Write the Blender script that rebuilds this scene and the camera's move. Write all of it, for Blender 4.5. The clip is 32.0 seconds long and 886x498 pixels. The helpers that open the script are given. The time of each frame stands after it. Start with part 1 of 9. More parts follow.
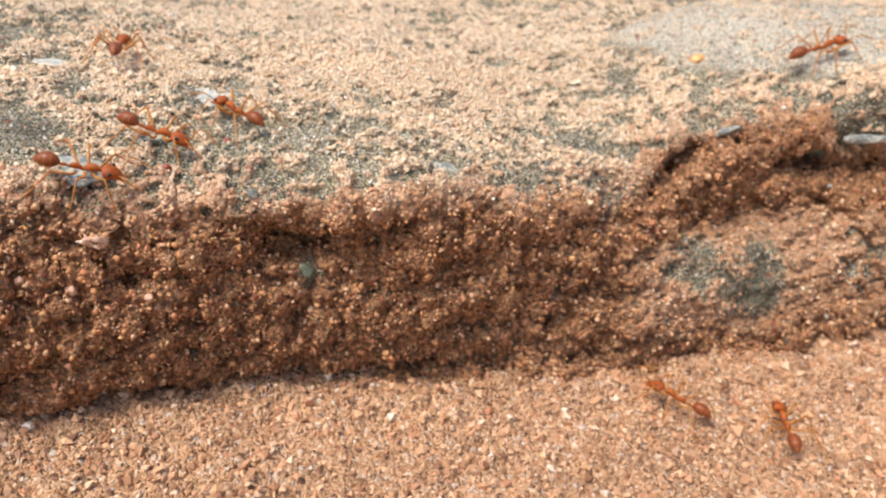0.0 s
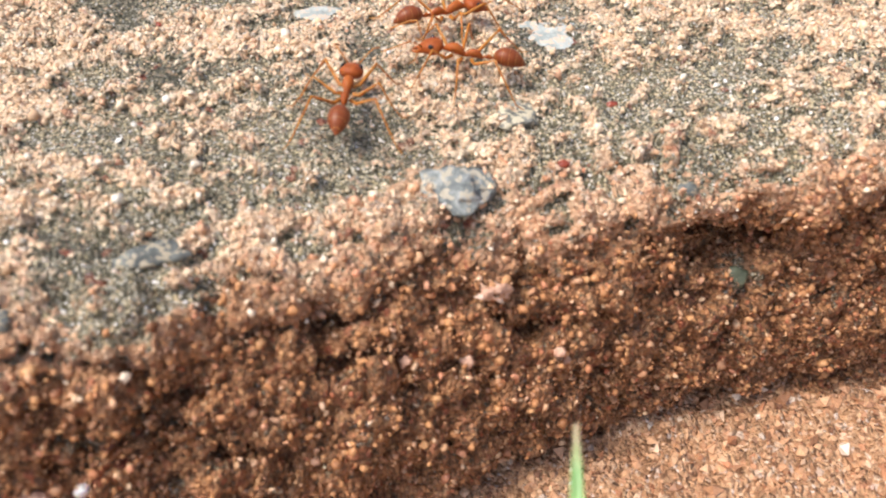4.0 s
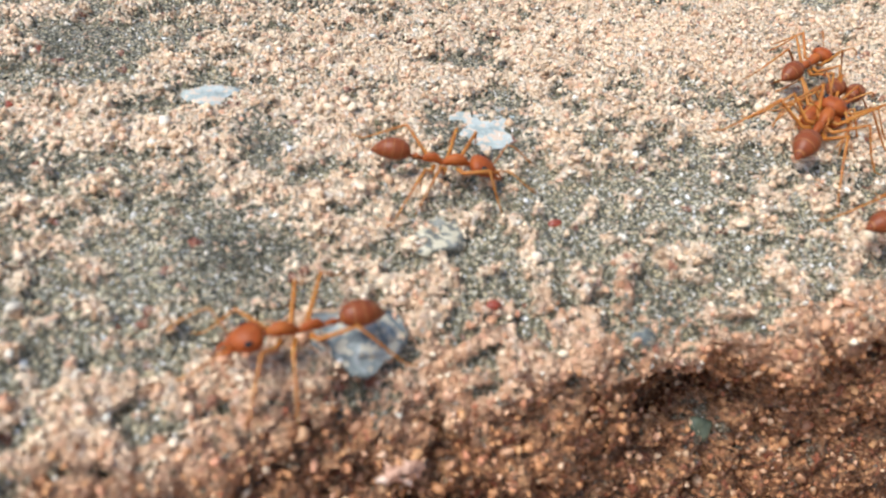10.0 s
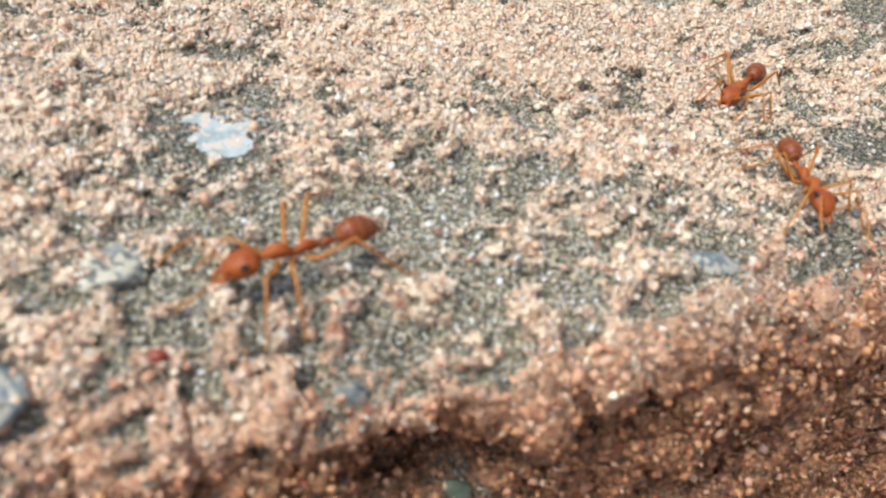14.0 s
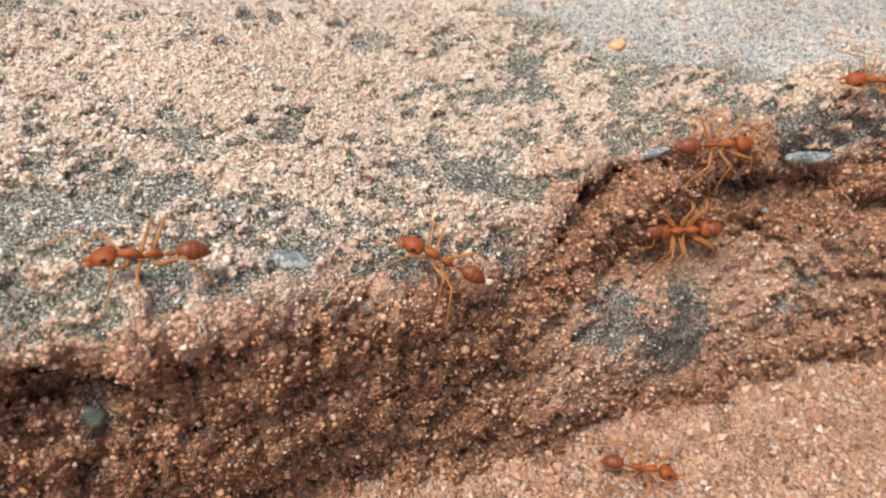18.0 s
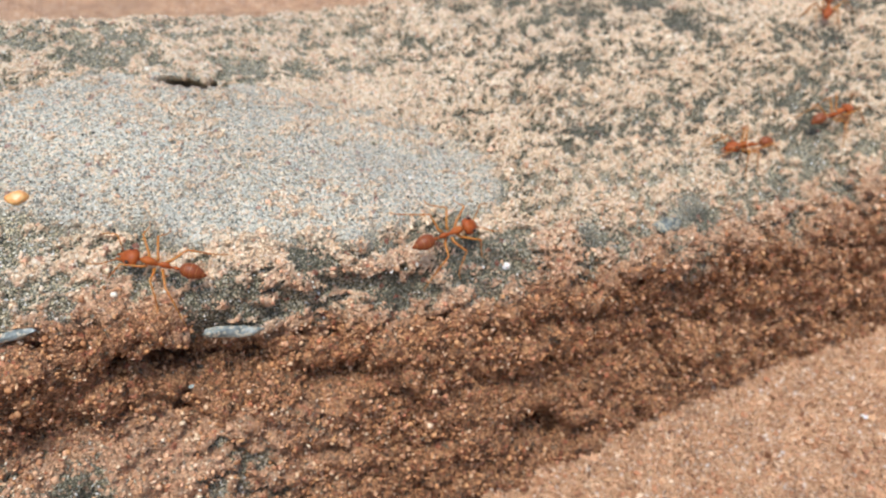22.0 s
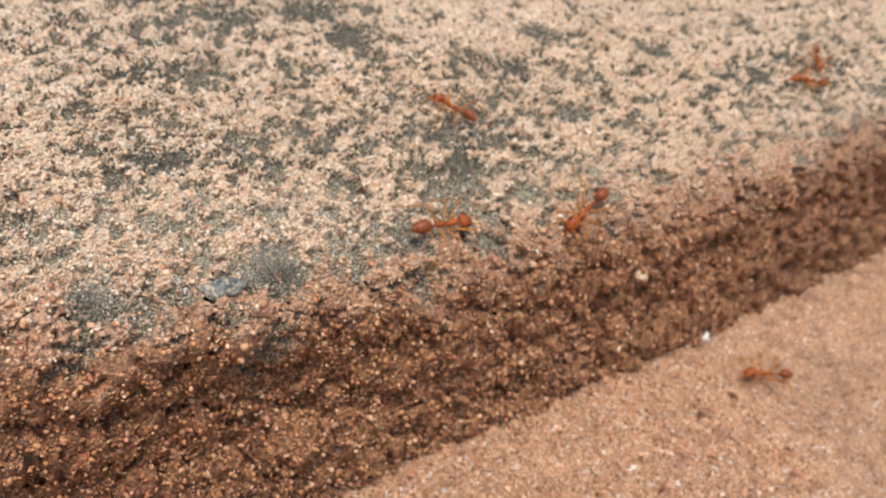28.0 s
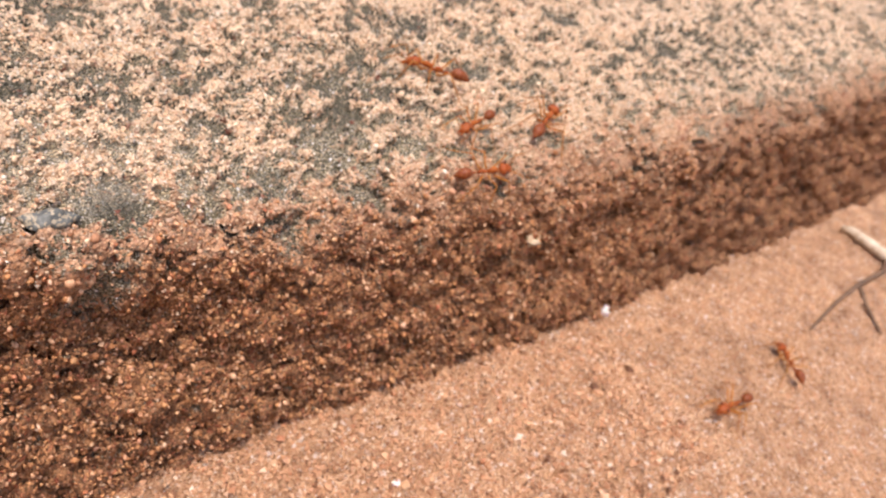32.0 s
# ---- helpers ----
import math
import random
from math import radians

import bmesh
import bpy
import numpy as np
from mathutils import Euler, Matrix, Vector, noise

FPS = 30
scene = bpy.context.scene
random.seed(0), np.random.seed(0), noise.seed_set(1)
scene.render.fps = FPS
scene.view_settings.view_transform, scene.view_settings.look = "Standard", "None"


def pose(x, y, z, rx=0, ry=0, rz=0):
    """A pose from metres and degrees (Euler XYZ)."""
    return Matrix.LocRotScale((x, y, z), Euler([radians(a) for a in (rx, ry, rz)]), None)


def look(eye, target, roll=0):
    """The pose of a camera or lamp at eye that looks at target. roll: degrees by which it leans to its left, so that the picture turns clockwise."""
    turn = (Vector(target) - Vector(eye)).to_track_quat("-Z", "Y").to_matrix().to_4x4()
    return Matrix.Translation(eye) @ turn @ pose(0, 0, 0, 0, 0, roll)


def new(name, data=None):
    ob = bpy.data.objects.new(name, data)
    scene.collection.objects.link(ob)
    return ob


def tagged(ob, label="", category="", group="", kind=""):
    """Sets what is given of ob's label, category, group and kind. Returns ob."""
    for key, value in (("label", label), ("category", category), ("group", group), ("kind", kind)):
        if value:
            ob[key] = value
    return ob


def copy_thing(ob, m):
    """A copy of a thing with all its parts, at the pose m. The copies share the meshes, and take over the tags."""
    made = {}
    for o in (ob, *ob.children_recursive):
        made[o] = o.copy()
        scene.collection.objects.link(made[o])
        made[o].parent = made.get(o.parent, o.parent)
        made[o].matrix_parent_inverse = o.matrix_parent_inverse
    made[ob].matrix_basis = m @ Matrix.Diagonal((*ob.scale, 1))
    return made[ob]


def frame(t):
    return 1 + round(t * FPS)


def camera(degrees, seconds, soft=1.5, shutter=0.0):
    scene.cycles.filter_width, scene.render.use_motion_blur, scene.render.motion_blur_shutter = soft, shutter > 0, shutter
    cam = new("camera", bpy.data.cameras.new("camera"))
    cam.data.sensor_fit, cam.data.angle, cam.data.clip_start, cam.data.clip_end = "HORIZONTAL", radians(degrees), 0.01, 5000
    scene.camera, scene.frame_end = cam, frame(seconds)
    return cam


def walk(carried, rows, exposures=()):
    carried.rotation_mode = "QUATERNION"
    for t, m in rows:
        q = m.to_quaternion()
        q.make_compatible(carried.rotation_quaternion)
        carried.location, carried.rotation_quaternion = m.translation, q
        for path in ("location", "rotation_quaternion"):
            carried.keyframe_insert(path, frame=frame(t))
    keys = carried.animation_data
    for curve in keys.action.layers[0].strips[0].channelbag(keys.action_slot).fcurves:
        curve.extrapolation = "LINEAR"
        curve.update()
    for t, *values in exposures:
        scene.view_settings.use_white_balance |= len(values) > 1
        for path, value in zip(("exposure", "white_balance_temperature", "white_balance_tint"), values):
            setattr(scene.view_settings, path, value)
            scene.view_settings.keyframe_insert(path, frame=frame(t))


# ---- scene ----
# ---- camera and its way (millimetres, degrees) ----
MM = 0.001
cam = camera(60.0, 32.0, soft=2.1)
cam.data.dof.use_dof = True
cam.data.dof.focus_distance = 62 * MM
cam.data.dof.aperture_fstop = 60.0
PATH = [
    (0, 6.33, -69.46, 26.50, 62.57, 1.35, -12.70),
    (0.5, -9.95, -69.14, 28.05, 60.99, 4.83, -9.19),
    (1, -15.94, -64.57, 31.30, 59.80, 7.11, -8.32),
    (1.5, -12.81, -62.86, 33.12, 58.91, 7.31, -9.99),
    (2, -16.75, -58.22, 28.06, 57.46, 9.68, -9.67),
    (2.5, -17.34, -46.53, 24.61, 58.37, 10.26, -10.62),
    (4.5, -15.48, -37.56, 29.05, 50.84, 8.64, -12.32),
    (5, -14.57, -35.27, 30.09, 51.25, 8.58, -12.28),
    (5.5, -15.63, -34.58, 30.24, 51.76, 8.30, -12.52),
    (6, -15.29, -33.02, 30.27, 52.52, 7.97, -12.72),
    (6.5, -15.12, -32.92, 30.00, 52.66, 8.18, -12.61),
    (7, -15.57, -32.79, 29.36, 52.68, 8.05, -12.66),
    (7.5, -16.48, -32.45, 28.33, 52.71, 8.10, -12.57),
    (8, -16.63, -31.43, 28.97, 53.42, 7.86, -12.24),
    (8.5, -16.45, -31.43, 27.94, 53.72, 7.51, -12.11),
    (9, -17.08, -32.18, 27.72, 53.86, 7.57, -12.11),
    (9.5, -16.65, -29.50, 29.04, 54.33, 7.60, -12.35),
    (10, -11.68, -28.47, 26.63, 54.02, 5.82, -14.10),
    (10.5, -9.92, -29.08, 25.76, 53.35, 5.02, -15.01),
    (11, -4.06, -29.52, 25.00, 52.92, 3.45, -16.43),
    (11.5, -1.90, -31.50, 24.63, 53.27, 2.67, -17.41),
    (12, 0.03, -30.95, 23.29, 52.44, 2.40, -17.55),
    (12.5, 2.01, -29.39, 23.46, 52.94, 1.71, -18.76),
    (13, 2.86, -24.33, 22.57, 54.43, 1.92, -18.79),
    (13.5, 1.60, -23.23, 22.13, 54.58, 2.61, -18.13),
    (15.5, 1.06, -34.98, 25.53, 51.16, 5.09, -14.00),
    (16, 2.41, -35.55, 27.45, 52.14, 4.84, -14.38),
    (16.5, 0.24, -36.68, 28.30, 51.17, 5.71, -13.42),
    (17, 1.42, -39.79, 30.94, 51.40, 3.11, -16.06),
    (17.5, 10.22, -39.29, 31.03, 52.19, 0.45, -17.91),
    (18, 15.42, -42.31, 32.54, 52.53, -2.65, -20.56),
    (18.5, 18.68, -45.39, 32.23, 51.34, -4.26, -22.35),
    (19, 24.20, -44.69, 32.03, 52.38, -5.95, -24.68),
    (19.5, 33.58, -43.55, 33.86, 54.28, -7.54, -26.68),
    (20, 38.85, -43.71, 37.15, 55.45, -8.58, -27.83),
    (20.5, 46.81, -43.49, 39.10, 56.09, -9.81, -29.24),
    (21, 55.75, -43.94, 40.67, 56.89, -11.23, -30.86),
    (21.5, 58.29, -45.04, 42.32, 57.21, -11.97, -31.69),
    (22, 56.29, -45.82, 42.64, 57.34, -11.86, -31.29),
    (22.5, 51.26, -46.16, 40.99, 56.92, -11.26, -30.45),
    (23, 51.44, -45.27, 39.14, 56.39, -11.43, -30.66),
    (23.5, 56.55, -41.93, 31.94, 55.98, -11.55, -31.54),
    (24, 59.67, -39.46, 30.45, 56.12, -11.71, -32.19),
    (24.5, 66.19, -40.30, 33.71, 56.77, -13.27, -33.48),
    (25, 67.90, -40.60, 34.82, 57.08, -13.97, -33.99),
    (25.5, 74.65, -41.94, 35.61, 57.65, -15.28, -35.10),
    (26, 84.54, -43.13, 36.85, 58.08, -17.07, -36.94),
    (26.5, 85.66, -43.77, 39.40, 58.63, -17.38, -37.56),
    (28.5, 97.02, -45.62, 41.01, 64.09, -19.36, -43.17),
    (29, 97.29, -44.76, 42.96, 64.60, -19.67, -43.40),
    (29.5, 95.06, -45.54, 41.14, 64.39, -19.73, -43.19),
    (30, 97.34, -46.43, 37.76, 64.16, -20.35, -43.46),
    (30.5, 100.09, -48.29, 35.67, 63.83, -20.82, -43.83),
    (31, 102.06, -49.56, 36.12, 64.00, -21.28, -44.30),
    (31.5, 102.08, -51.22, 35.81, 64.03, -21.37, -44.44),
    (32, 103.09, -51.52, 36.86, 63.98, -21.64, -44.99),
]
EXPO = [(0, 0.37, 6150, 10), (1, 0.45, 6500, 14), (2.5, 0.47, 6600, 16), (5, 0.33, 5770, 10), (7, 0.28, 5610, 8), (9, 0.25, 5540, 7), (12, 0.2, 5540, 8), (13, 0.18, 5410, 6), (16, 0.24, 5590, 9), (18, 0.14, 5570, 9), (19, 0.42, 6090, 12), (20, 0.29, 5500, 7), (21, 0.14, 5460, 6), (23, 0.1, 5610, 7), (24, 0.5, 5510, 8), (25, 0.26, 5530, 8), (26, 0.2, 5640, 9), (29, -0.1, 6230, 14), (30, 0.04, 6430, 16), (31, 0.34, 6430, 18), (32, 0.24, 6430, 22)]
walk(cam, [(t, pose(x * MM, y * MM, z * MM, a, b, c)) for t, x, y, z, a, b, c in PATH], EXPO)

# ---- daylight ----
SUN_EL, SUN_AZ = 66.0, 246.0      # degrees above the ground; turned from +y to +x
world = bpy.data.worlds.new("sky")
scene.world = world
world.use_nodes = True
wn = world.node_tree.nodes
wl = world.node_tree.links
sky = wn.new("ShaderNodeTexSky")
sky.sky_type, sky.sun_disc = "NISHITA", False
sky.sun_elevation, sky.sun_rotation = radians(SUN_EL), radians(SUN_AZ)
sky.air_density, sky.dust_density = 1.0, 4.0
wl.new(sky.outputs[0], wn["Background"].inputs[0])
wn["Background"].inputs[1].default_value = 0.15
sun_data = bpy.data.lights.new("sun", "SUN")
sun_data.energy, sun_data.angle, sun_data.color = 3.0, radians(18), (1.0, 0.93, 0.82)
sun = new("sun", sun_data)
to_sun = Vector((math.sin(radians(SUN_AZ)) * math.cos(radians(SUN_EL)), math.cos(radians(SUN_AZ)) * math.cos(radians(SUN_EL)), math.sin(radians(SUN_EL))))
sun.matrix_world = look(to_sun * 2, (0, 0, 0))


# ---- noise on arrays ----
def hashed(ix, iy, iz, seed):
    h = (ix.astype(np.int64) * 374761393 + iy.astype(np.int64) * 668265263 + iz.astype(np.int64) * 2147483647 + seed * 1274126177) & 0xFFFFFFFF
    h = ((h ^ (h >> 13)) * 1274126177) & 0xFFFFFFFF
    h = ((h ^ (h >> 16)) * 2246822519) & 0xFFFFFFFF
    return ((h ^ (h >> 15)) & 0xFFFFFF).astype(np.float32) / np.float32(0xFFFFFF)


def value_noise(p, scale, seed):
    """Smooth noise in -1..1 at points p (n, 3), with features of the given size."""
    q = p / scale
    i = np.floor(q)
    f = (q - i).astype(np.float32)
    f = f * f * (3 - 2 * f)
    i = i.astype(np.int64)
    out = np.zeros(len(p), np.float32)
    for a in (0, 1):
        for b in (0, 1):
            for c in (0, 1):
                w = (f[:, 0] if a else 1 - f[:, 0]) * (f[:, 1] if b else 1 - f[:, 1]) * (f[:, 2] if c else 1 - f[:, 2])
                out += w * hashed(i[:, 0] + a, i[:, 1] + b, i[:, 2] + c, seed)
    return out * 2 - 1


def fractal(p, scale, seed, octaves=4, gain=0.55):
    out, amp, total = np.zeros(len(p), np.float32), 1.0, 0.0
    for o in range(octaves):
        out += amp * value_noise(p, scale / 2**o, seed + 17 * o)
        total += amp
        amp *= gain
    return out / total


def grain_bumps(p, size, seed):
    """Rounded grains: 1 at the middle of a grain, 0 between grains; and a random number for each grain."""
    q = p / size
    i = np.floor(q).astype(np.int64)
    best = np.full(len(p), 9.0, np.float32)
    tone = np.zeros(len(p), np.float32)
    for a in (-1, 0, 1):
        for b in (-1, 0, 1):
            for c in (-1, 0, 1):
                jx, jy, jz = i[:, 0] + a, i[:, 1] + b, i[:, 2] + c
                dx = jx + hashed(jx, jy, jz, seed) - q[:, 0]
                dy = jy + hashed(jx, jy, jz, seed + 1) - q[:, 1]
                dz = jz + hashed(jx, jy, jz, seed + 2) - q[:, 2]
                d = (dx * dx + dy * dy + dz * dz).astype(np.float32)
                near = d < best
                best[near] = d[near]
                tone[near] = hashed(jx, jy, jz, seed + 3)[near]
    return np.sqrt(np.clip(1 - best / 0.7, 0, 1)), tone


def smoothstep(a, b, x):
    t = np.clip((x - a) / (b - a), 0, 1)
    return t * t * (3 - 2 * t)


# ---- shape of the stone ledge: cross-sections along x, in units of 13 mm ----
U = 13.0
STATION_X = (-8, -2.6, -1.2, 0.2, 1.7, 2.7, 3.9, 4.8, 6.4, 8.2, 9.8, 12, 13.6, 15.2, 17, 19, 48)
BACK_Y = (5.4, 5.3, 5.2, 5.2, 5.0, 4.9, 4.7, 4.7, 4.8, 5.1, 5.3, 5.9, 6.6, 7, 7, 7, 9)
BACK_Z = (0.9, 0.9, 0.7, 0.6, 0.4, 0.3, 0.25, 0.25, 0.3, 0.3, 0.45, 0.75, 1.2, 1.6, 2.1, 2.7, 10.2)
TOP2_Z = (0.9, 0.9, 0.6, 0.35, 0.2, -0.05, -0.05, 0.08, 0.2, 0.12, 0.27, 0.65, 1.1, 1.5, 2.0, 2.6, 10.2)
TOP1_Z = (0.6, 0.6, 0.45, 0.2, 0.0, -0.3, -0.4, -0.38, 0.0, 0.08, 0.2, 0.55, 0.98, 1.3, 1.8, 2.3, 9.8)
EDGE_Y = (-0.55, -0.55, -0.1, -0.1, -0.05, 0.25, 0.6, 0.75, 0.7, 0.4, 0.2, 0.1, 0.0, -0.2, -0.35, -0.42, -2)
EDGE_Z = (0.45, 0.45, 0.15, -0.08, -0.22, -0.5, -0.8, -0.9, -0.45, -0.22, -0.05, 0.18, 0.48, 0.85, 1.33, 1.8, 9.2)
FACE1_Y = (-0.72, -0.72, -0.4, -0.14, -0.12, 0.05, 0.5, 0.8, 0.5, 0.22, 0.2, 0.0, -0.15, -0.32, -0.5, -0.6, -2.3)
FACE1_Z = (-0.1, -0.2, -0.4, -0.6, -0.8, -1.0, -1.15, -1.18, -1.1, -0.75, -0.6, -0.5, -0.2, 0.1, 0.6, 1.1, 8.3)
FACE2_Y = (-0.75, -0.75, -0.45, -0.15, -0.15, -0.02, 0.08, 0.3, 0.3, 0.15, 0.12, -0.1, -0.25, -0.42, -0.6, -0.7, -2.5)
FACE2_Z = (-0.4, -0.8, -1.05, -1.3, -1.45, -1.6, -1.65, -1.62, -1.68, -1.4, -1.35, -1.2, -0.9, -0.65, -0.15, 0.3, 7.4)
BASE_Y = (-0.55, -0.58, -0.38, -0.08, -0.17, -0.14, 0.05, 0.1, 0.12, -0.02, -0.10, -0.2, -0.3, -0.47, -0.67, -0.8, -2.6)
BASE_Z = (-0.55, -1.3, -1.56, -1.78, -2.0, -2.13, -2.24, -2.36, -2.47, -2.56, -2.3, -1.9, -1.54, -1.25, -0.85, -0.42, 6.4)


def along(values, x):
    """A smooth curve through the stations' values at x."""
    sx, v = np.array(STATION_X, float), np.array(values, float)
    slope = np.gradient(v, sx)
    k = np.clip(np.searchsorted(sx, x) - 1, 0, len(sx) - 2)
    h = sx[k + 1] - sx[k]
    t = np.clip((x - sx[k]) / h, 0, 1)
    t2, t3 = t * t, t * t * t
    return (2 * t3 - 3 * t2 + 1) * v[k] + (t3 - 2 * t2 + t) * h * slope[k] + (3 * t2 - 2 * t3) * v[k + 1] + (t3 - t2) * h * slope[k + 1]


def profile(x):
    """Control points (n, knots, 2) of the cross-sections at x, from under the back of the slab to under its front."""
    one = np.ones_like(x)
    back_y, back_z = along(BACK_Y, x), along(BACK_Z, x)
    top2, top1 = along(TOP2_Z, x), along(TOP1_Z, x)
    ey, ez = along(EDGE_Y, x), along(EDGE_Z, x)
    base_y, base_z = along(BASE_Y, x), along(BASE_Z, x)
    knots = [
        (back_y + 0.5, base_z - 0.6), (back_y + 0.4, (back_z + base_z) / 2), (back_y, back_z),
        (3.6 * one, 0.5 * (back_z + top2) + 0.03), (2.2 * one, top2), (0.9 * one, top1), (ey, ez),
        (along(FACE1_Y, x), along(FACE1_Z, x)), (along(FACE2_Y, x), along(FACE2_Z, x)),
        (base_y, base_z), (base_y + 0.05, base_z - 0.6),
    ]
    return np.stack([np.stack(k, -1) for k in knots], 1)


def ledge_points(xs, vs):
    """Smooth places of the slab's skin, in millimetres, for columns xs and profile stations vs: (len(xs), len(vs), 3)."""
    p = profile(xs)
    slope = np.gradient(p, axis=1)
    k = np.clip(np.floor(vs).astype(int), 0, 9)
    t = (vs - k)[None, :, None]
    t2, t3 = t * t, t * t * t
    yz = (2 * t3 - 3 * t2 + 1) * p[:, k] + (t3 - 2 * t2 + t) * slope[:, k] + (3 * t2 - 2 * t3) * p[:, k + 1] + (t3 - t2) * slope[:, k + 1]
    out = np.empty((len(xs), len(vs), 3))
    out[..., 0], out[..., 1:] = xs[:, None], yz
    return out * U


def grid_faces(n, m):
    i = np.arange(n * m, dtype=np.int32).reshape(n, m)
    return np.stack([i[:-1, :-1], i[1:, :-1], i[1:, 1:], i[:-1, 1:]], -1).reshape(-1, 4)


def grid_normals(g):
    a, b = np.gradient(g, axis=0), np.gradient(g, axis=1)
    n = np.cross(b, a)
    return n / np.maximum(np.linalg.norm(n, axis=-1, keepdims=True), 1e-9)


def mesh_from_arrays(name, verts, faces, material, **layers):
    """verts in millimetres; faces (n, 4); layers: a number for each vertex, which the material reads."""
    me = bpy.data.meshes.new(name)
    me.vertices.add(len(verts))
    me.vertices.foreach_set("co", (verts * MM).astype(np.float32).ravel())
    size = faces.shape[1]
    me.loops.add(faces.size)
    me.loops.foreach_set("vertex_index", faces.astype(np.int32).ravel())
    me.polygons.add(len(faces))
    me.polygons.foreach_set("loop_start", np.arange(0, faces.size, size, dtype=np.int32))
    me.polygons.foreach_set("use_smooth", np.ones(len(faces), bool))
    for key, values in layers.items():
        me.attributes.new(key, "FLOAT", "POINT").data.foreach_set("value", values.astype(np.float32))
    me.update()
    me.materials.append(material)
    return me


# ---- materials ----
def material(name):
    m = bpy.data.materials.new(name)
    m.use_nodes = True
    return m, m.node_tree.nodes, m.node_tree.links, m.node_tree.nodes["Principled BSDF"]


def node(nodes, kind, **values):
    n = nodes.new(kind)
    for key, value in values.items():
        if key in n.inputs:
            n.inputs[key].default_value = value
    return n


def ramp(nodes, links, source, stops, mode="LINEAR"):
    r = nodes.new("ShaderNodeValToRGB")
    r.color_ramp.interpolation = mode
    while len(r.color_ramp.elements) < len(stops):
        r.color_ramp.elements.new(0.5)
    for e, (at, col) in zip(r.color_ramp.elements, stops):
        e.position, e.color = at, (*col, 1) if len(col) == 3 else col
    links.new(source, r.inputs[0])
    return r.outputs[0]


def mixed(nodes, links, factor, a, b, blend="MIX"):
    m = nodes.new("ShaderNodeMix")
    m.data_type, m.blend_type = "RGBA", blend
    for socket, value in ((m.inputs[0], factor), (m.inputs[6], a), (m.inputs[7], b)):
        if isinstance(value, bpy.types.NodeSocket):
            links.new(value, socket)
        elif isinstance(value, (int, float)):
            socket.default_value = value
        else:
            socket.default_value = (*value, 1)
    return m.outputs[2]


def arith(nodes, links, op, a, b, clamp=False):
    m = nodes.new("ShaderNodeMath")
    m.operation, m.use_clamp = op, clamp
    for socket, value in zip(m.inputs, (a, b)):
        if isinstance(value, bpy.types.NodeSocket):
            links.new(value, socket)
        else:
            socket.default_value = value
    return m.outputs[0]


GRAIN_TONES = [(0.0, (0.10, 0.055, 0.03)), (0.10, (0.30, 0.16, 0.075)), (0.3, (0.51, 0.30, 0.155)), (0.5, (0.60, 0.38, 0.21)),
               (0.68, (0.68, 0.46, 0.28)), (0.80, (0.55, 0.25, 0.13)), (0.86, (0.72, 0.51, 0.29)), (0.95, (0.78, 0.66, 0.54)), (1.0, (0.85, 0.80, 0.74))]
CRUST_TONES = [(0.0, (0.58, 0.36, 0.20)), (0.16, (0.72, 0.50, 0.30)), (0.45, (0.81, 0.63, 0.42)), (0.72, (0.85, 0.71, 0.49)),
               (0.82, (0.74, 0.42, 0.25)), (0.90, (0.84, 0.67, 0.47)), (1.0, (0.87, 0.82, 0.68))]
RIM_TONES = [(0.0, (0.36, 0.17, 0.08)), (0.25, (0.55, 0.29, 0.15)), (0.55, (0.68, 0.40, 0.22)), (0.8, (0.75, 0.47, 0.28)), (0.88, (0.60, 0.25, 0.13)), (1.0, (0.80, 0.60, 0.40))]
FACE_TONES = [(0.0, (0.13, 0.055, 0.021)), (0.25, (0.30, 0.132, 0.051)), (0.55, (0.48, 0.232, 0.097)), (0.8, (0.58, 0.312, 0.136)), (0.88, (0.46, 0.142, 0.066)), (1.0, (0.66, 0.406, 0.209))]


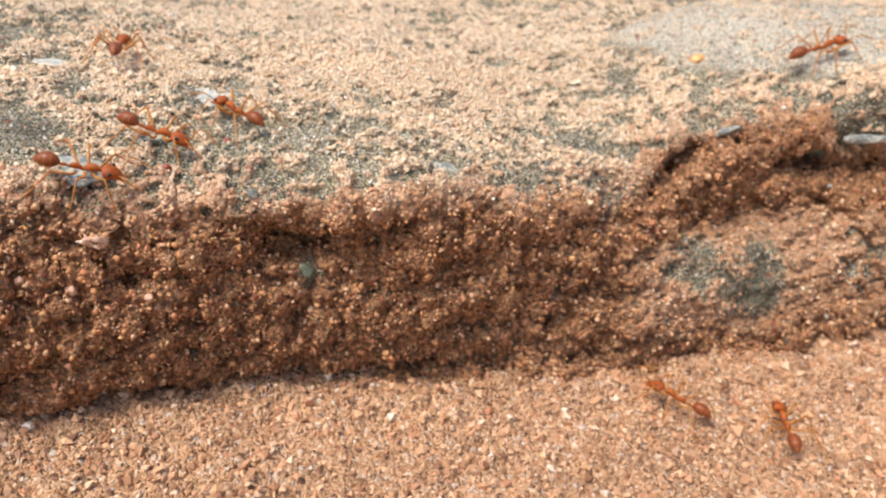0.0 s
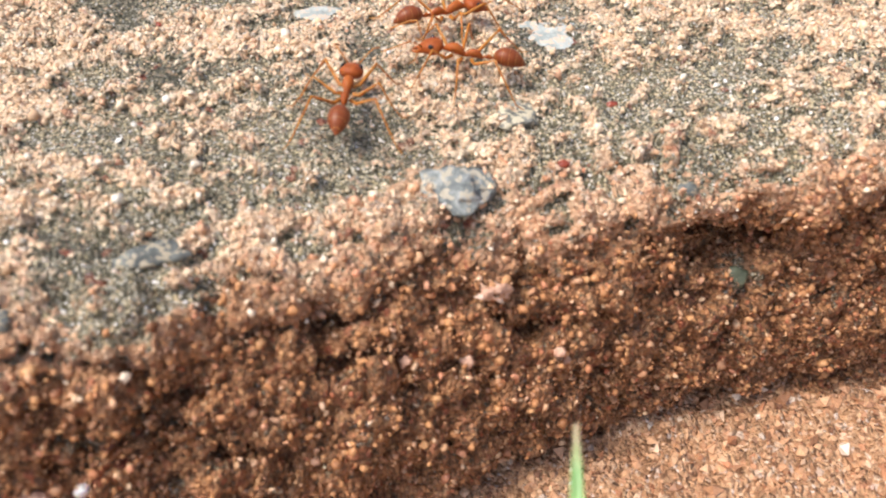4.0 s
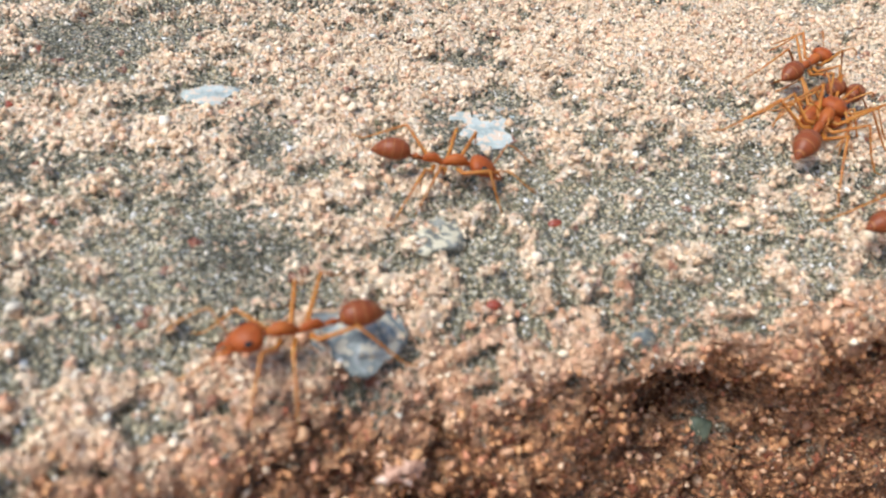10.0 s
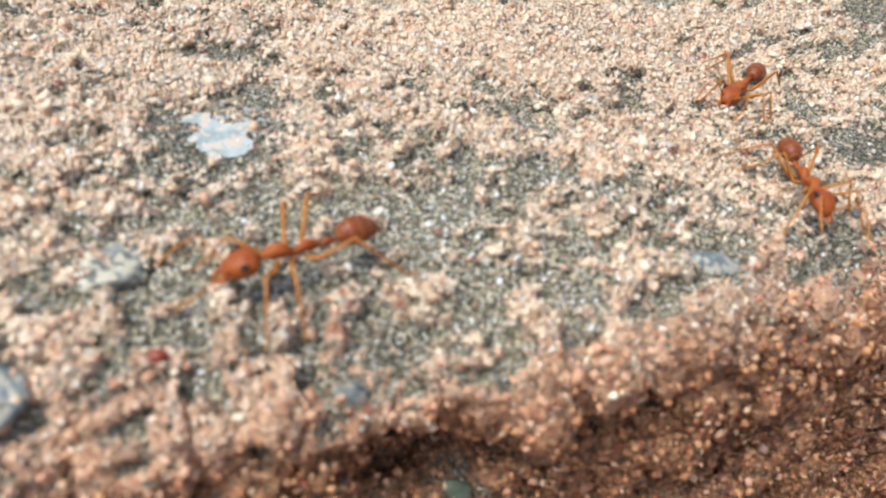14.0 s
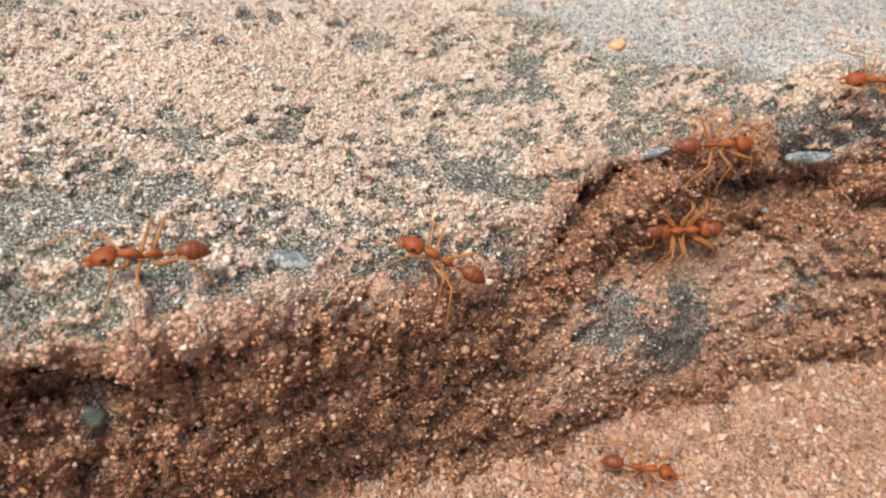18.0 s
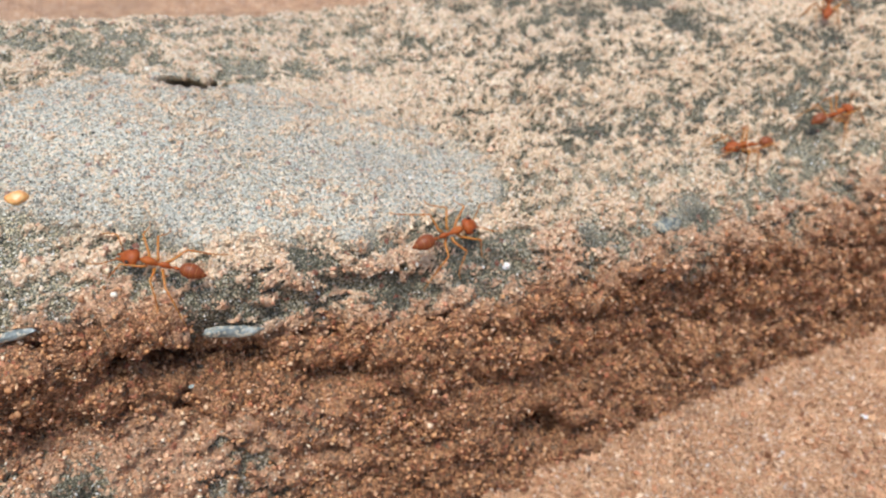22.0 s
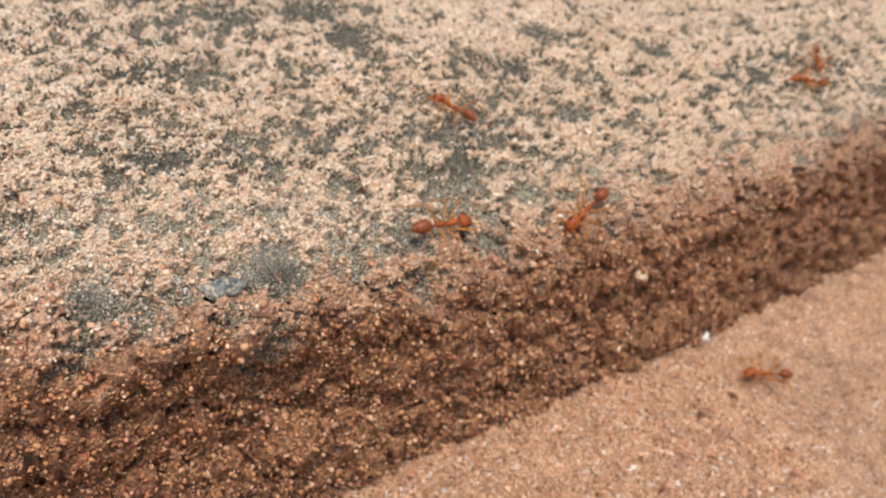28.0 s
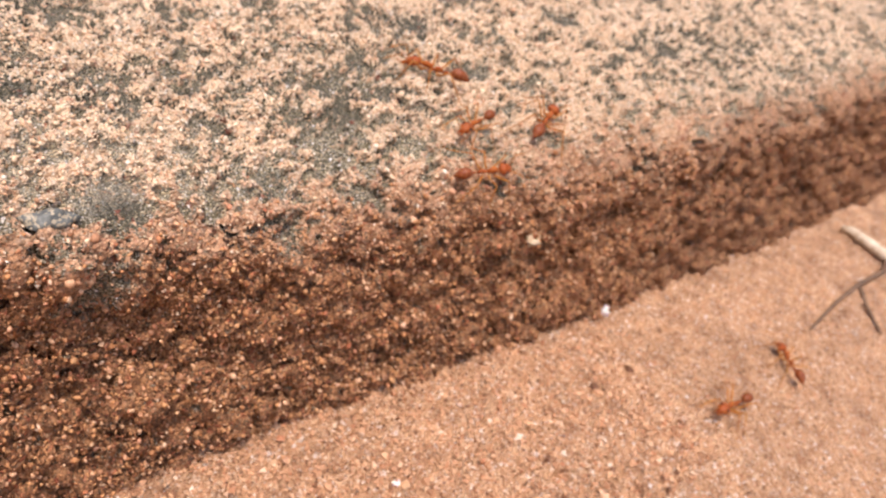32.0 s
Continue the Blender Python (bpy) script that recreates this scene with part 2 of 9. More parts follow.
def stone_material():
    m, nodes, links, bsdf = material("sandstone")
    co = nodes.new("ShaderNodeTexCoord").outputs["Object"]

    def voronoi(scale, rand=1.0):
        v = node(nodes, "ShaderNodeTexVoronoi", Scale=scale, Randomness=rand)
        links.new(co, v.inputs["Vector"])
        cell = nodes.new("ShaderNodeSeparateColor")
        links.new(v.outputs["Color"], cell.inputs[0])
        return v.outputs["Distance"], cell.outputs

    def noise_tex(scale, detail=3.0, rough=0.6):
        v = node(nodes, "ShaderNodeTexNoise", Scale=scale, Detail=detail, Roughness=rough)
        links.new(co, v.inputs["Vector"])
        return v.outputs[0]

    def layer(key):
        a = nodes.new("ShaderNodeAttribute")
        a.attribute_name = key
        return a.outputs["Fac"]

    def calc(op, a, b, clamp=False):
        return arith(nodes, links, op, a, b, clamp)

    def step(source, low, high):
        return ramp(nodes, links, source, [(low, (0, 0, 0)), (high, (1, 1, 1))])

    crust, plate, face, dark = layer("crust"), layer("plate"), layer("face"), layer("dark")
    rim = layer("rim")
    big_d, big = voronoi(1900)
    small_d, small = voronoi(3300)
    speck_d, speck = voronoi(4600)
    dust_d, dust = voronoi(7600)
    # crust: peach and pink cemented sand
    peach = mixed(nodes, links, step(noise_tex(900, 2), 0.42, 0.58), ramp(nodes, links, big[0], CRUST_TONES), ramp(nodes, links, small[1], CRUST_TONES))
    gap = step(small_d, 0.50, 0.85)
    peach = mixed(nodes, links, calc("MULTIPLY", gap, 0.5), peach, (0.40, 0.24, 0.14))
    peach = mixed(nodes, links, calc("MULTIPLY", rim, 0.75), peach, ramp(nodes, links, small[1], RIM_TONES))
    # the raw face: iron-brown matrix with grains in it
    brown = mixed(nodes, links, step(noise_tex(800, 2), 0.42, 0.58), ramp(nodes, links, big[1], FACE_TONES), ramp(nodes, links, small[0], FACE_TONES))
    # dark matrix between grains, deepened by the gaps' shade put into the colour
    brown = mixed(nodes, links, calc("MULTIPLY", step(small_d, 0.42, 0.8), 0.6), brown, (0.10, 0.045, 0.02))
    # bare stone: dark olive matrix peppered with pale grains
    matrix = ramp(nodes, links, noise_tex(1300, 3), [(0.3, (0.060, 0.052, 0.030)), (0.55, (0.15, 0.132, 0.072)), (0.75, (0.29, 0.25, 0.14))])
    matrix = mixed(nodes, links, calc("MULTIPLY", dark, 0.95), matrix, (0.046, 0.043, 0.023))
    sparse = calc("SUBTRACT", 1.0, calc("MULTIPLY", dark, 0.75))
    pale = ramp(nodes, links, speck[1], [(0.0, (0.80, 0.75, 0.60)), (0.35, (0.66, 0.55, 0.31)), (0.6, (0.72, 0.56, 0.36)), (0.8, (0.45, 0.43, 0.34)), (1.0, (0.85, 0.82, 0.74))])
    has = calc("MULTIPLY", step(speck[0], 0.38, 0.40), step(calc("SUBTRACT", 1.0, speck_d), 0.40, 0.60))
    has2 = calc("MULTIPLY", step(dust[0], 0.60, 0.62), step(calc("SUBTRACT", 1.0, dust_d), 0.40, 0.60))
    has, has2 = calc("MULTIPLY", has, sparse), calc("MULTIPLY", has2, sparse)
    grey = mixed(nodes, links, calc("MULTIPLY", has2, 0.85), matrix, (0.50, 0.47, 0.36))
    grey = mixed(nodes, links, has, grey, pale)
    slate = mixed(nodes, links, 0.56, grey, (0.78, 0.74, 0.61))
    slate = mixed(nodes, links, calc("MULTIPLY", step(small[0], 0.58, 0.62), 0.7), slate, ramp(nodes, links, small[1], CRUST_TONES))
    slate = mixed(nodes, links, calc("MULTIPLY", step(speck[2], 0.80, 0.83), 0.75), slate, (0.13, 0.12, 0.09))
    bare = mixed(nodes, links, plate, grey, slate)
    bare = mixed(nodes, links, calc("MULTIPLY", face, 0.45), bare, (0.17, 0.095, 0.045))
    # ragged cover of single grains along the margins
    fray = calc("ADD", calc("MULTIPLY", calc("SUBTRACT", noise_tex(1150, 5, 0.8), 0.5), 2.0), calc("MULTIPLY", calc("SUBTRACT", small[2], 0.5), 1.0))
    cover = step(calc("ADD", crust, fray), 0.40, 0.66)
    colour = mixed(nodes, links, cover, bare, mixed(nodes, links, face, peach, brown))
    red = step(big[2], 0.984, 0.987)
    colour = mixed(nodes, links, calc("MULTIPLY", red, 0.55), colour, (0.27, 0.045, 0.02))
    drift = ramp(nodes, links, noise_tex(120, 4), [(0.3, (0.88, 0.86, 0.85)), (0.7, (1.08, 1.06, 1.05))])
    colour = mixed(nodes, links, 1.0, colour, drift, "MULTIPLY")
    links.new(colour, bsdf.inputs["Base Color"])
    shine = ramp(nodes, links, small[2], [(0.0, (0.9, 0.9, 0.9)), (0.70, (0.70, 0.70, 0.70)), (0.9, (0.38, 0.38, 0.38))])
    links.new(shine, bsdf.inputs["Roughness"])
    bsdf.inputs["Specular IOR Level"].default_value = 0.45
    humps = calc("ADD", calc("MULTIPLY", big_d, -0.8), calc("MULTIPLY", small_d, -0.7))
    height = calc("ADD", calc("ADD", humps, calc("MULTIPLY", cover, 0.55)), calc("ADD", calc("MULTIPLY", noise_tex(7000, 2), 0.35), calc("MULTIPLY", has, 0.3)))
    bump = node(nodes, "ShaderNodeBump", Strength=1.0, Distance=0.0004)
    links.new(height, bump.inputs["Height"])
    links.new(bump.outputs[0], bsdf.inputs["Normal"])
    return m


def sand_material():
    m, nodes, links, bsdf = material("sand_crust")
    co = nodes.new("ShaderNodeTexCoord").outputs["Object"]
    big, small = node(nodes, "ShaderNodeTexVoronoi", Scale=2100), node(nodes, "ShaderNodeTexVoronoi", Scale=3900)
    wide, mid = node(nodes, "ShaderNodeTexNoise", Scale=90, Detail=4), node(nodes, "ShaderNodeTexNoise", Scale=700, Detail=3)
    for t in (big, small, wide, mid):
        links.new(co, t.inputs["Vector"])
    cell = nodes.new("ShaderNodeSeparateColor")
    links.new(big.outputs["Color"], cell.inputs[0])
    cell2 = nodes.new("ShaderNodeSeparateColor")
    links.new(small.outputs["Color"], cell2.inputs[0])
    a = ramp(nodes, links, cell.outputs[0], GRAIN_TONES)
    b = ramp(nodes, links, cell2.outputs[0], GRAIN_TONES)
    colour = mixed(nodes, links, ramp(nodes, links, mid.outputs[0], [(0.42, (0, 0, 0)), (0.58, (1, 1, 1))]), a, b)
    colour = mixed(nodes, links, 0.3, colour, (0.48, 0.25, 0.125))
    colour = mixed(nodes, links, 1.0, colour, ramp(nodes, links, wide.outputs[0], [(0.3, (0.84, 0.82, 0.8)), (0.7, (1.08, 1.06, 1.04))]), "MULTIPLY")
    blotch = node(nodes, "ShaderNodeTexNoise", Scale=330.0, Detail=3.0)
    links.new(co, blotch.inputs["Vector"])
    colour = mixed(nodes, links, 1.0, colour, ramp(nodes, links, blotch.outputs[0], [(0.32, (0.72, 0.66, 0.62)), (0.5, (1.0, 0.98, 0.96)), (0.7, (1.10, 1.08, 1.06))]), "MULTIPLY")
    links.new(colour, bsdf.inputs["Base Color"])
    bsdf.inputs["Roughness"].default_value = 0.85
    height = arith(nodes, links, "ADD", arith(nodes, links, "MULTIPLY", big.outputs["Distance"], -1.0), arith(nodes, links, "MULTIPLY", small.outputs["Distance"], -0.6))
    bump = node(nodes, "ShaderNodeBump", Strength=1.0, Distance=0.0005)
    links.new(height, bump.inputs["Height"])
    links.new(bump.outputs[0], bsdf.inputs["Normal"])
    return m


STONE, SAND = stone_material(), sand_material()

# ---- the stone ledge ----
XS = np.unique(np.concatenate([np.arange(-8, -3.6, 0.04), np.arange(-3.6, 12.5, 0.018), np.arange(12.5, 16, 0.022), np.arange(16, 24, 0.04), np.arange(24, 48.1, 0.3)]).round(4))
VS = np.concatenate([np.linspace(a, a + 1, n, endpoint=False) for a, n in enumerate((5, 14, 45, 70, 90, 80, 58, 58, 50, 12))])
VS = np.append(VS, 10.0)

# hollows under lips: way in units, radius, and how far the skin is drawn in (units)
CAVES = [
    (((6.26, 3.2, 0.35), (6.6, 3.16, 0.35)), 0.15, (0.0, 0.62, -0.36)),
    (((3.7, 0.68, -0.80), (3.95, 0.76, -0.70), (4.3, 0.88, -0.60), (4.7, 0.92, -0.62)), 0.14, (0.06, 0.36, -0.07)),
    (((5.2, 0.85, -0.78), (5.7, 0.78, -0.80), (6.2, 0.66, -0.85)), 0.14, (0.05, 0.36, -0.07)),
    (((6.55, 0.5, -1.03), (6.95, 0.42, -1.02)), 0.13, (0.05, 0.34, -0.05)),
    (((0.3, -0.1, -0.46), (0.55, -0.1, -0.52)), 0.17, (0.05, 0.5, -0.02)),
    (((0.35, -0.2, -0.46), (0.8, -0.24, -0.42), (1.3, -0.2, -0.46)), 0.12, (0.0, 0.13, -0.02)),
    (((8.75, 0.15, -1.85), (9.1, 0.12, -2.05)), 0.22, (0.0, 0.34, -0.05)),
]
# grooves: way in units, radius, depth
GROOVES = [
    (((0.38, -0.05, -0.55), (0.7, -0.05, -0.52)), 0.12, 0.26),
    (((0.3, -0.05, -0.52), (0.42, -0.05, -0.57)), 0.13, 0.25),
    (((3.6, 0.62, -0.85), (3.86, 0.75, -0.68), (4.25, 0.88, -0.55), (4.7, 0.92, -0.6), (5.4, 0.85, -0.72), (6.1, 0.72, -0.75)), 0.14, 0.22),
    (((6.6, 0.5, -1.02), (6.95, 0.42, -1.0)), 0.12, 0.26),
    (((5.9, 0.6, -0.9), (6.5, 0.5, -0.98)), 0.12, 0.12),
    (((8.8, 0.15, -1.85), (9.1, 0.12, -2.1)), 0.22, 0.22),
    (((6.75, 3.32, 0.26), (7.4, 3.0, 0.24), (8.0, 2.45, 0.16), (8.45, 1.85, 0.12)), 0.09, 0.07),
    (((2.9, 0.05, -1.35), (3.3, 0.2, -1.6), (3.55, 0.25, -1.9)), 0.14, 0.25),
    (((-2.8, -0.6, -1.5), (-1.0, -0.4, -1.55), (0.4, -0.1, -1.75), (1.5, -0.12, -1.8), (3.0, 0.1, -1.95)), 0.13, 0.28),
    (((4.9, 2.08, -0.06), (5.5, 2.22, 0.02)), 0.05, 0.10),
    (((8.2, 0.2, -1.3), (9.6, 0.15, -1.1), (11.5, 0.0, -1.05)), 0.16, 0.10),
    (((-2.6, -0.62, 0.1), (-1.9, -0.55, -0.02), (-1.3, -0.35, -0.1)), 0.10, 0.10),
]
# fingers of crust that cross the bare band behind the edge: way in units
RIDGES = [((0.02, 0.10, 0.0), (-0.02, -0.2, 0.0)), ((0.2, -0.04, 0.0), (0.34, -0.03, 0.0), (0.5, -0.1, 0.0)), ((-0.62, 0.0, 0.1), (-0.58, -0.25, 0.0)),
          ((-0.36, -0.1, 0.05), (-0.3, -0.3, 0.0)), ((0.26, 0.14, 0.0), (0.22, 0.06, 0.0)), ((0.86, 0.02, 0.0), (0.9, -0.15, -0.1)), ((1.62, -0.1, -0.2), (2.0, -0.05, -0.25))]
# bare spots of dark stone on the top and on the face: place and radius (mm)
BARE_TOP = [(-11.3, -1.0, 2.7, 2.2), (-11.6, -2.8, 1.0, 2.4), (-0.6, 14.3, 3.9, 3.9), (-17.0, 19.4, 7.4, 2.1), (22.0, 1.0, -1.5, 1.8), (74.1, 17.7, 1.1, 3.0), (118.6, 5.5, -0.2, 2.4),
            (134.7, 4.6, 2.2, 3.2), (198.3, 34.0, 21.0, 4.0), (150.7, 4.3, 3.8, 2.5), (51.2, 24.8, -1.4, 3.0), (39.7, 11.2, -4.5, 3.0), (-31.4, -4.7, 6.7, 3.0), (4.2, -0.7, -0.7, 2.2),
            (-31.0, 22.6, 11.0, 3.6), (-24.0, 25.0, 10.5, 4.0), (-28.0, 14.2, 8.5, 2.8), (-16.7, 4.9, 4.7, 4.6), (-13.7, 14.5, 6.6, 2.4)]
BARE_FAR = [(167.9, 43.0, 13.3, 4.2), (168.0, 53.0, 13.8, 4.6), (155.5, 55.0, 10.5, 4.0), (186.0, 27.0, 17.3, 3.4), (229.7, 10.6, 25.5, 3.2), (214.0, 22.3, 24.4, 3.6), (131.0, 24.0, 5.0, 3.4)]
BARE_FACE = [(85.6, 9.5, -0.3, 2.6), (94.0, 5.8, -4.2, 3.0), (101.4, 7.0, -1.3, 3.4), (107.0, 5.7, -1.4, 3.6), (122.2, 4.3, -0.8, 2.0), (129.5, 0.6, 0.8, 2.2), (134.4, 4.9, 2.1, 3.4),
             (132.9, 0.8, -4.6, 3.4), (59.3, 2.4, -22.7, 4.4), (63.5, 2.0, -22.5, 3.6), (54.0, 3.5, -17.5, 3.4), (41.5, 3.9, -8.8, 2.8), (62.8, 4.8, -19.3, 3.0), (7.0, -1.3, -10.5, 1.6), (152.0, 1.0, 0.5, 2.4)]
# thin plate of grey stone on the top: middle, half-axes
PLATE = (6.5, 2.15, 2.15, 1.2, 0.17)


def distance_to_way(p, way):
    best = np.full(len(p), 1e9)
    for a, b in zip(way[:-1], way[1:]):
        a, b = np.array(a) * U, np.array(b) * U
        t = np.clip((p - a) @ (b - a) / ((b - a) @ (b - a)), 0, 1)
        best = np.minimum(best, np.linalg.norm(p - a - t[:, None] * (b - a), axis=1))
    return best


def below_edge(p, v):
    """Units behind the slab's edge, negative down the face."""
    x = p[:, 0] / U
    lip = smoothstep(3.2, 3.8, x) * smoothstep(7.2, 6.4, x)
    nose = 0.30 * smoothstep(3.4, 3.8, x) * smoothstep(5.9, 5.2, x)
    return np.where(v < 6, p[:, 1] / U - along(EDGE_Y, x) - nose, (6 - v) * (0.6 + 0.6 * lip) - nose)


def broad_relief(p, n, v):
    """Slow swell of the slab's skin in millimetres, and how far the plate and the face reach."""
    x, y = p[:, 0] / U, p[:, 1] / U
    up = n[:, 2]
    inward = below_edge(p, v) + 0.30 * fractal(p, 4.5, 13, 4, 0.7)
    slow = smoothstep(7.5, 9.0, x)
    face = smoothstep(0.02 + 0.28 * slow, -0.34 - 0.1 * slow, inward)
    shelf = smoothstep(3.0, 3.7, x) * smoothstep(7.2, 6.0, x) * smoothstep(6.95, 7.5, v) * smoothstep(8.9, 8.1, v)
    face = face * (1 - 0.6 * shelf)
    px, py, rx, ry, thick = PLATE
    bend = 0.22 * (x - px)
    r = np.sqrt(((x - px) / rx) ** 2 + ((y - py + bend) / ry) ** 2) + 0.12 * value_noise(p, 6.0, 5) + 0.05 * value_noise(p, 1.6, 6)
    plate = smoothstep(1.06, 0.94, r) * (1 - face)
    h = 0.55 * fractal(p, 9.0, 11, 3) + plate * thick * U * (0.75 - 0.35 * np.clip(r, 0, 1) ** 2)
    strata = p * np.array([0.26, 1.0, 1.0])
    rim = smoothstep(0.99, 0.80, up) * (y < 3)
    depth = p[:, 2] - along(EDGE_Z, x) * U + 1.6 * fractal(p * np.array([0.3, 1.0, 1.0]), 6.0, 25, 2)
    layers = np.abs(np.mod(depth / 2.3, 1.0) - 0.5) * 2
    patchy = smoothstep(-0.25, 0.35, value_noise(p * np.array([0.3, 1.0, 1.0]), 7.0, 26))
    h = h + face * (0.9 * patchy * (layers - 0.5) + 0.7 * value_noise(strata, 2.8, 21) + 0.45 * value_noise(strata, 1.3, 22)) + rim * (1.25 * fractal(p, 4.2, 23, 3, 0.6) + 0.55 * fractal(p, 1.9, 24, 2))
    for way, radius, depth in GROOVES:
        d = distance_to_way(p, way) / (radius * U)
        h = h - depth * U * np.exp(-d * d * 1.4)
    return h, plate, face


SKIN = {}


def ledge_mesh():
    g = ledge_points(XS, VS)
    n = grid_normals(g).reshape(-1, 3)
    p = g.reshape(-1, 3)
    v = np.broadcast_to(VS, g.shape[:2]).ravel()
    h, plate, face = broad_relief(p, n, v)
    inward = below_edge(p, v)
    p = p + n * h[:, None]
    for way, radius, pull in CAVES:
        d = distance_to_way(p, way) / (radius * U)
        p = p + np.exp(-(d**3))[:, None] * np.array(pull) * U
    n = grid_normals(p.reshape(g.shape)).reshape(-1, 3)
    stretched = p * np.array([0.62, 1.0, 1.0])
    cover = 0.52 * fractal(stretched, 8.0, 31, 3, 0.7) + 0.50 * fractal(stretched, 2.6, 37, 3, 0.8) + 0.62 * fractal(stretched, 0.95, 41, 2, 0.8)
    x = p[:, 0] / U
    fine = smoothstep(7.8, 8.8, x)
    cover = cover + fine * (0.55 * fractal(p, 1.2, 42, 3, 0.8) - 0.36 * fractal(stretched, 8.0, 31, 3, 0.7))
    on_top = 1 - face
    # a band of bare speckled stone behind the edge, widest in the middle of the slab
    band = smoothstep(-0.2, 0.05, inward) * smoothstep(1.7, 0.8, inward) * on_top
    middle = smoothstep(-1.5, -0.5, x) * smoothstep(4.0, 2.8, x)
    slab = smoothstep(4.6, 5.4, x) * smoothstep(8.6, 8.0, x)
    cover = cover + middle * band * 0.40 * fractal(p, 0.9, 46, 2, 0.8)
    far_end = smoothstep(8.6, 9.2, x) * smoothstep(11.6, 10.8, x) * smoothstep(0.1, 0.3, inward) * smoothstep(1.4, 0.9, inward)
    lean = 0.05 + 0.05 * np.sin(x * 0.9 + 0.5) + 0.07 * value_noise(p, 22.0, 51) + 0.06 * smoothstep(3.0, 4.2, x) * smoothstep(5.6, 4.8, x)
    fringe = smoothstep(-0.45, -0.25, inward) * smoothstep(0.02, -0.10, inward) * smoothstep(-3.0, -1.0, x) * smoothstep(4.0, 3.0, x)
    # last two terms: lens haze at back and far end, painted as extra pale crust
    lean = lean - (0.02 + 0.10 * middle + 0.13 * slab + 0.16 * smoothstep(-1.9, -2.6, x)) * band - 0.09 * fine * on_top + 0.13 * far_end + 0.45 * face - 0.24 * plate + 0.20 * fringe + 0.08 * smoothstep(0.8, 2.2, inward) + 0.12 * smoothstep(13.0, 17.0, x) * on_top
    flat = p * np.array([1.0, 1.0, 0.15])
    ridge = np.zeros(len(p))
    for way in RIDGES:
        d = distance_to_way(flat + 0.5 * np.stack([value_noise(p, 1.2, 44), value_noise(p, 1.2, 45), 0 * x], -1), [(a, b, 0.15 * c) for a, b, c in way]) / (0.045 * U)
        ridge = np.maximum(ridge, np.exp(-(d**4)))
    lean = lean + 0.5 * ridge
    crust = smoothstep(-0.11, 0.11, cover + lean)
    crust = crust * (1 - 0.15 * plate)
    plate = np.maximum(plate, 0.22 * far_end)
    ragged = 0.6 * fractal(p, 2.6, 57, 3, 0.8) + 0.1
    dark = 0.05 + 0.40 * (1 - 0.8 * middle * band) * smoothstep(-0.05, 0.25, fractal(stretched, 6.0, 58, 3, 0.7)) + 0.2 * slab * band + 0.7 * smoothstep(8.3, 9.2, x) * smoothstep(0.3, 0.8, inward) * (1 - 0.8 * far_end) - 0.3 * far_end
    for bx, by, bz, radius in BARE_TOP + BARE_FAR + BARE_FACE:
        d = np.sqrt((p[:, 0] - bx) ** 2 + (p[:, 1] - by) ** 2 + (p[:, 2] - bz) ** 2) / radius
        close = d < 2.2
        open_stone = np.exp(-(np.abs(d[close] + ragged[close]) ** 4))
        crust[close] *= 1 - 0.92 * open_stone
        face[close] *= 1 - 0.8 * open_stone
        dark[close] += 0.6 * open_stone
    bump1, tone1 = grain_bumps(p, 0.62, 61)
    bump2, tone2 = grain_bumps(p, 0.36, 71)
    lumps = fractal(p, 1.6, 81, 3)
    bump3, tone3 = grain_bumps(p, 1.05, 91)
    pits = smoothstep(0.12, 0.5, fractal(p * np.array([0.6, 1.0, 1.0]), 2.6, 95, 3, 0.6))
    relief = crust * (1 + 0.6 * fine) * (0.40 + 0.5 * lumps + 0.40 * bump1 * tone1) + (0.07 + 0.10 * crust) * bump2
    relief = relief + 0.35 * ridge
    relief = (relief + 0.16 * plate * bump1 * tone1) * (1 - 0.25 * plate) + face * (0.40 * bump1 * tone1 + 0.30 * bump3 * tone3 + 0.75 * lumps + 0.20 * bump2 + 0.35 * crust - 0.4 - 1.3 * pits)
    p = p + n * relief[:, None]
    rim = smoothstep(0.30 + 0.25 * fine, -0.18, inward + 0.35 * fractal(p, 3.5, 59, 3, 0.7)) * smoothstep(9.4, 8.4, v)
    SKIN.update(rim=rim.reshape(g.shape[:2]), dark=np.clip(dark, 0, 1).reshape(g.shape[:2]), p=p.reshape(g.shape), crust=crust.reshape(g.shape[:2]), plate=plate.reshape(g.shape[:2]), face=face.reshape(g.shape[:2]))
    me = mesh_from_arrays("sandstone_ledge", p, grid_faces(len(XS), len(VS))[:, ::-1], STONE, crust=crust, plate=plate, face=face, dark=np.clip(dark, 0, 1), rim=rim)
    return me


tagged(new("stone_ledge", ledge_mesh()), "weathered sandstone slab, peach crust over grey-green, rough brown face", "stone ledge", kind="structure")


# ---- the ground: one sheet ----
def ground_height(x, y):
    """Units; x, y arrays."""
    xe = np.clip(x, -8, 48)
    z = along(BASE_Z, xe) + 0.02
    front = along(BASE_Y, xe) - y
    return z - 0.16 * np.clip(front, 0, 4) - 0.05 * np.clip(front - 4, 0, 40) + 0.02 * np.clip(-front - 3, 0, 5)


def spread(lo, hi, step, far, n):
    mid = np.arange(lo, hi, step)
    out = np.geomspace(step * 2, far, n)
    return np.concatenate([lo - np.cumsum(np.diff(np.concatenate([[0], out])))[::-1], mid, hi + out])


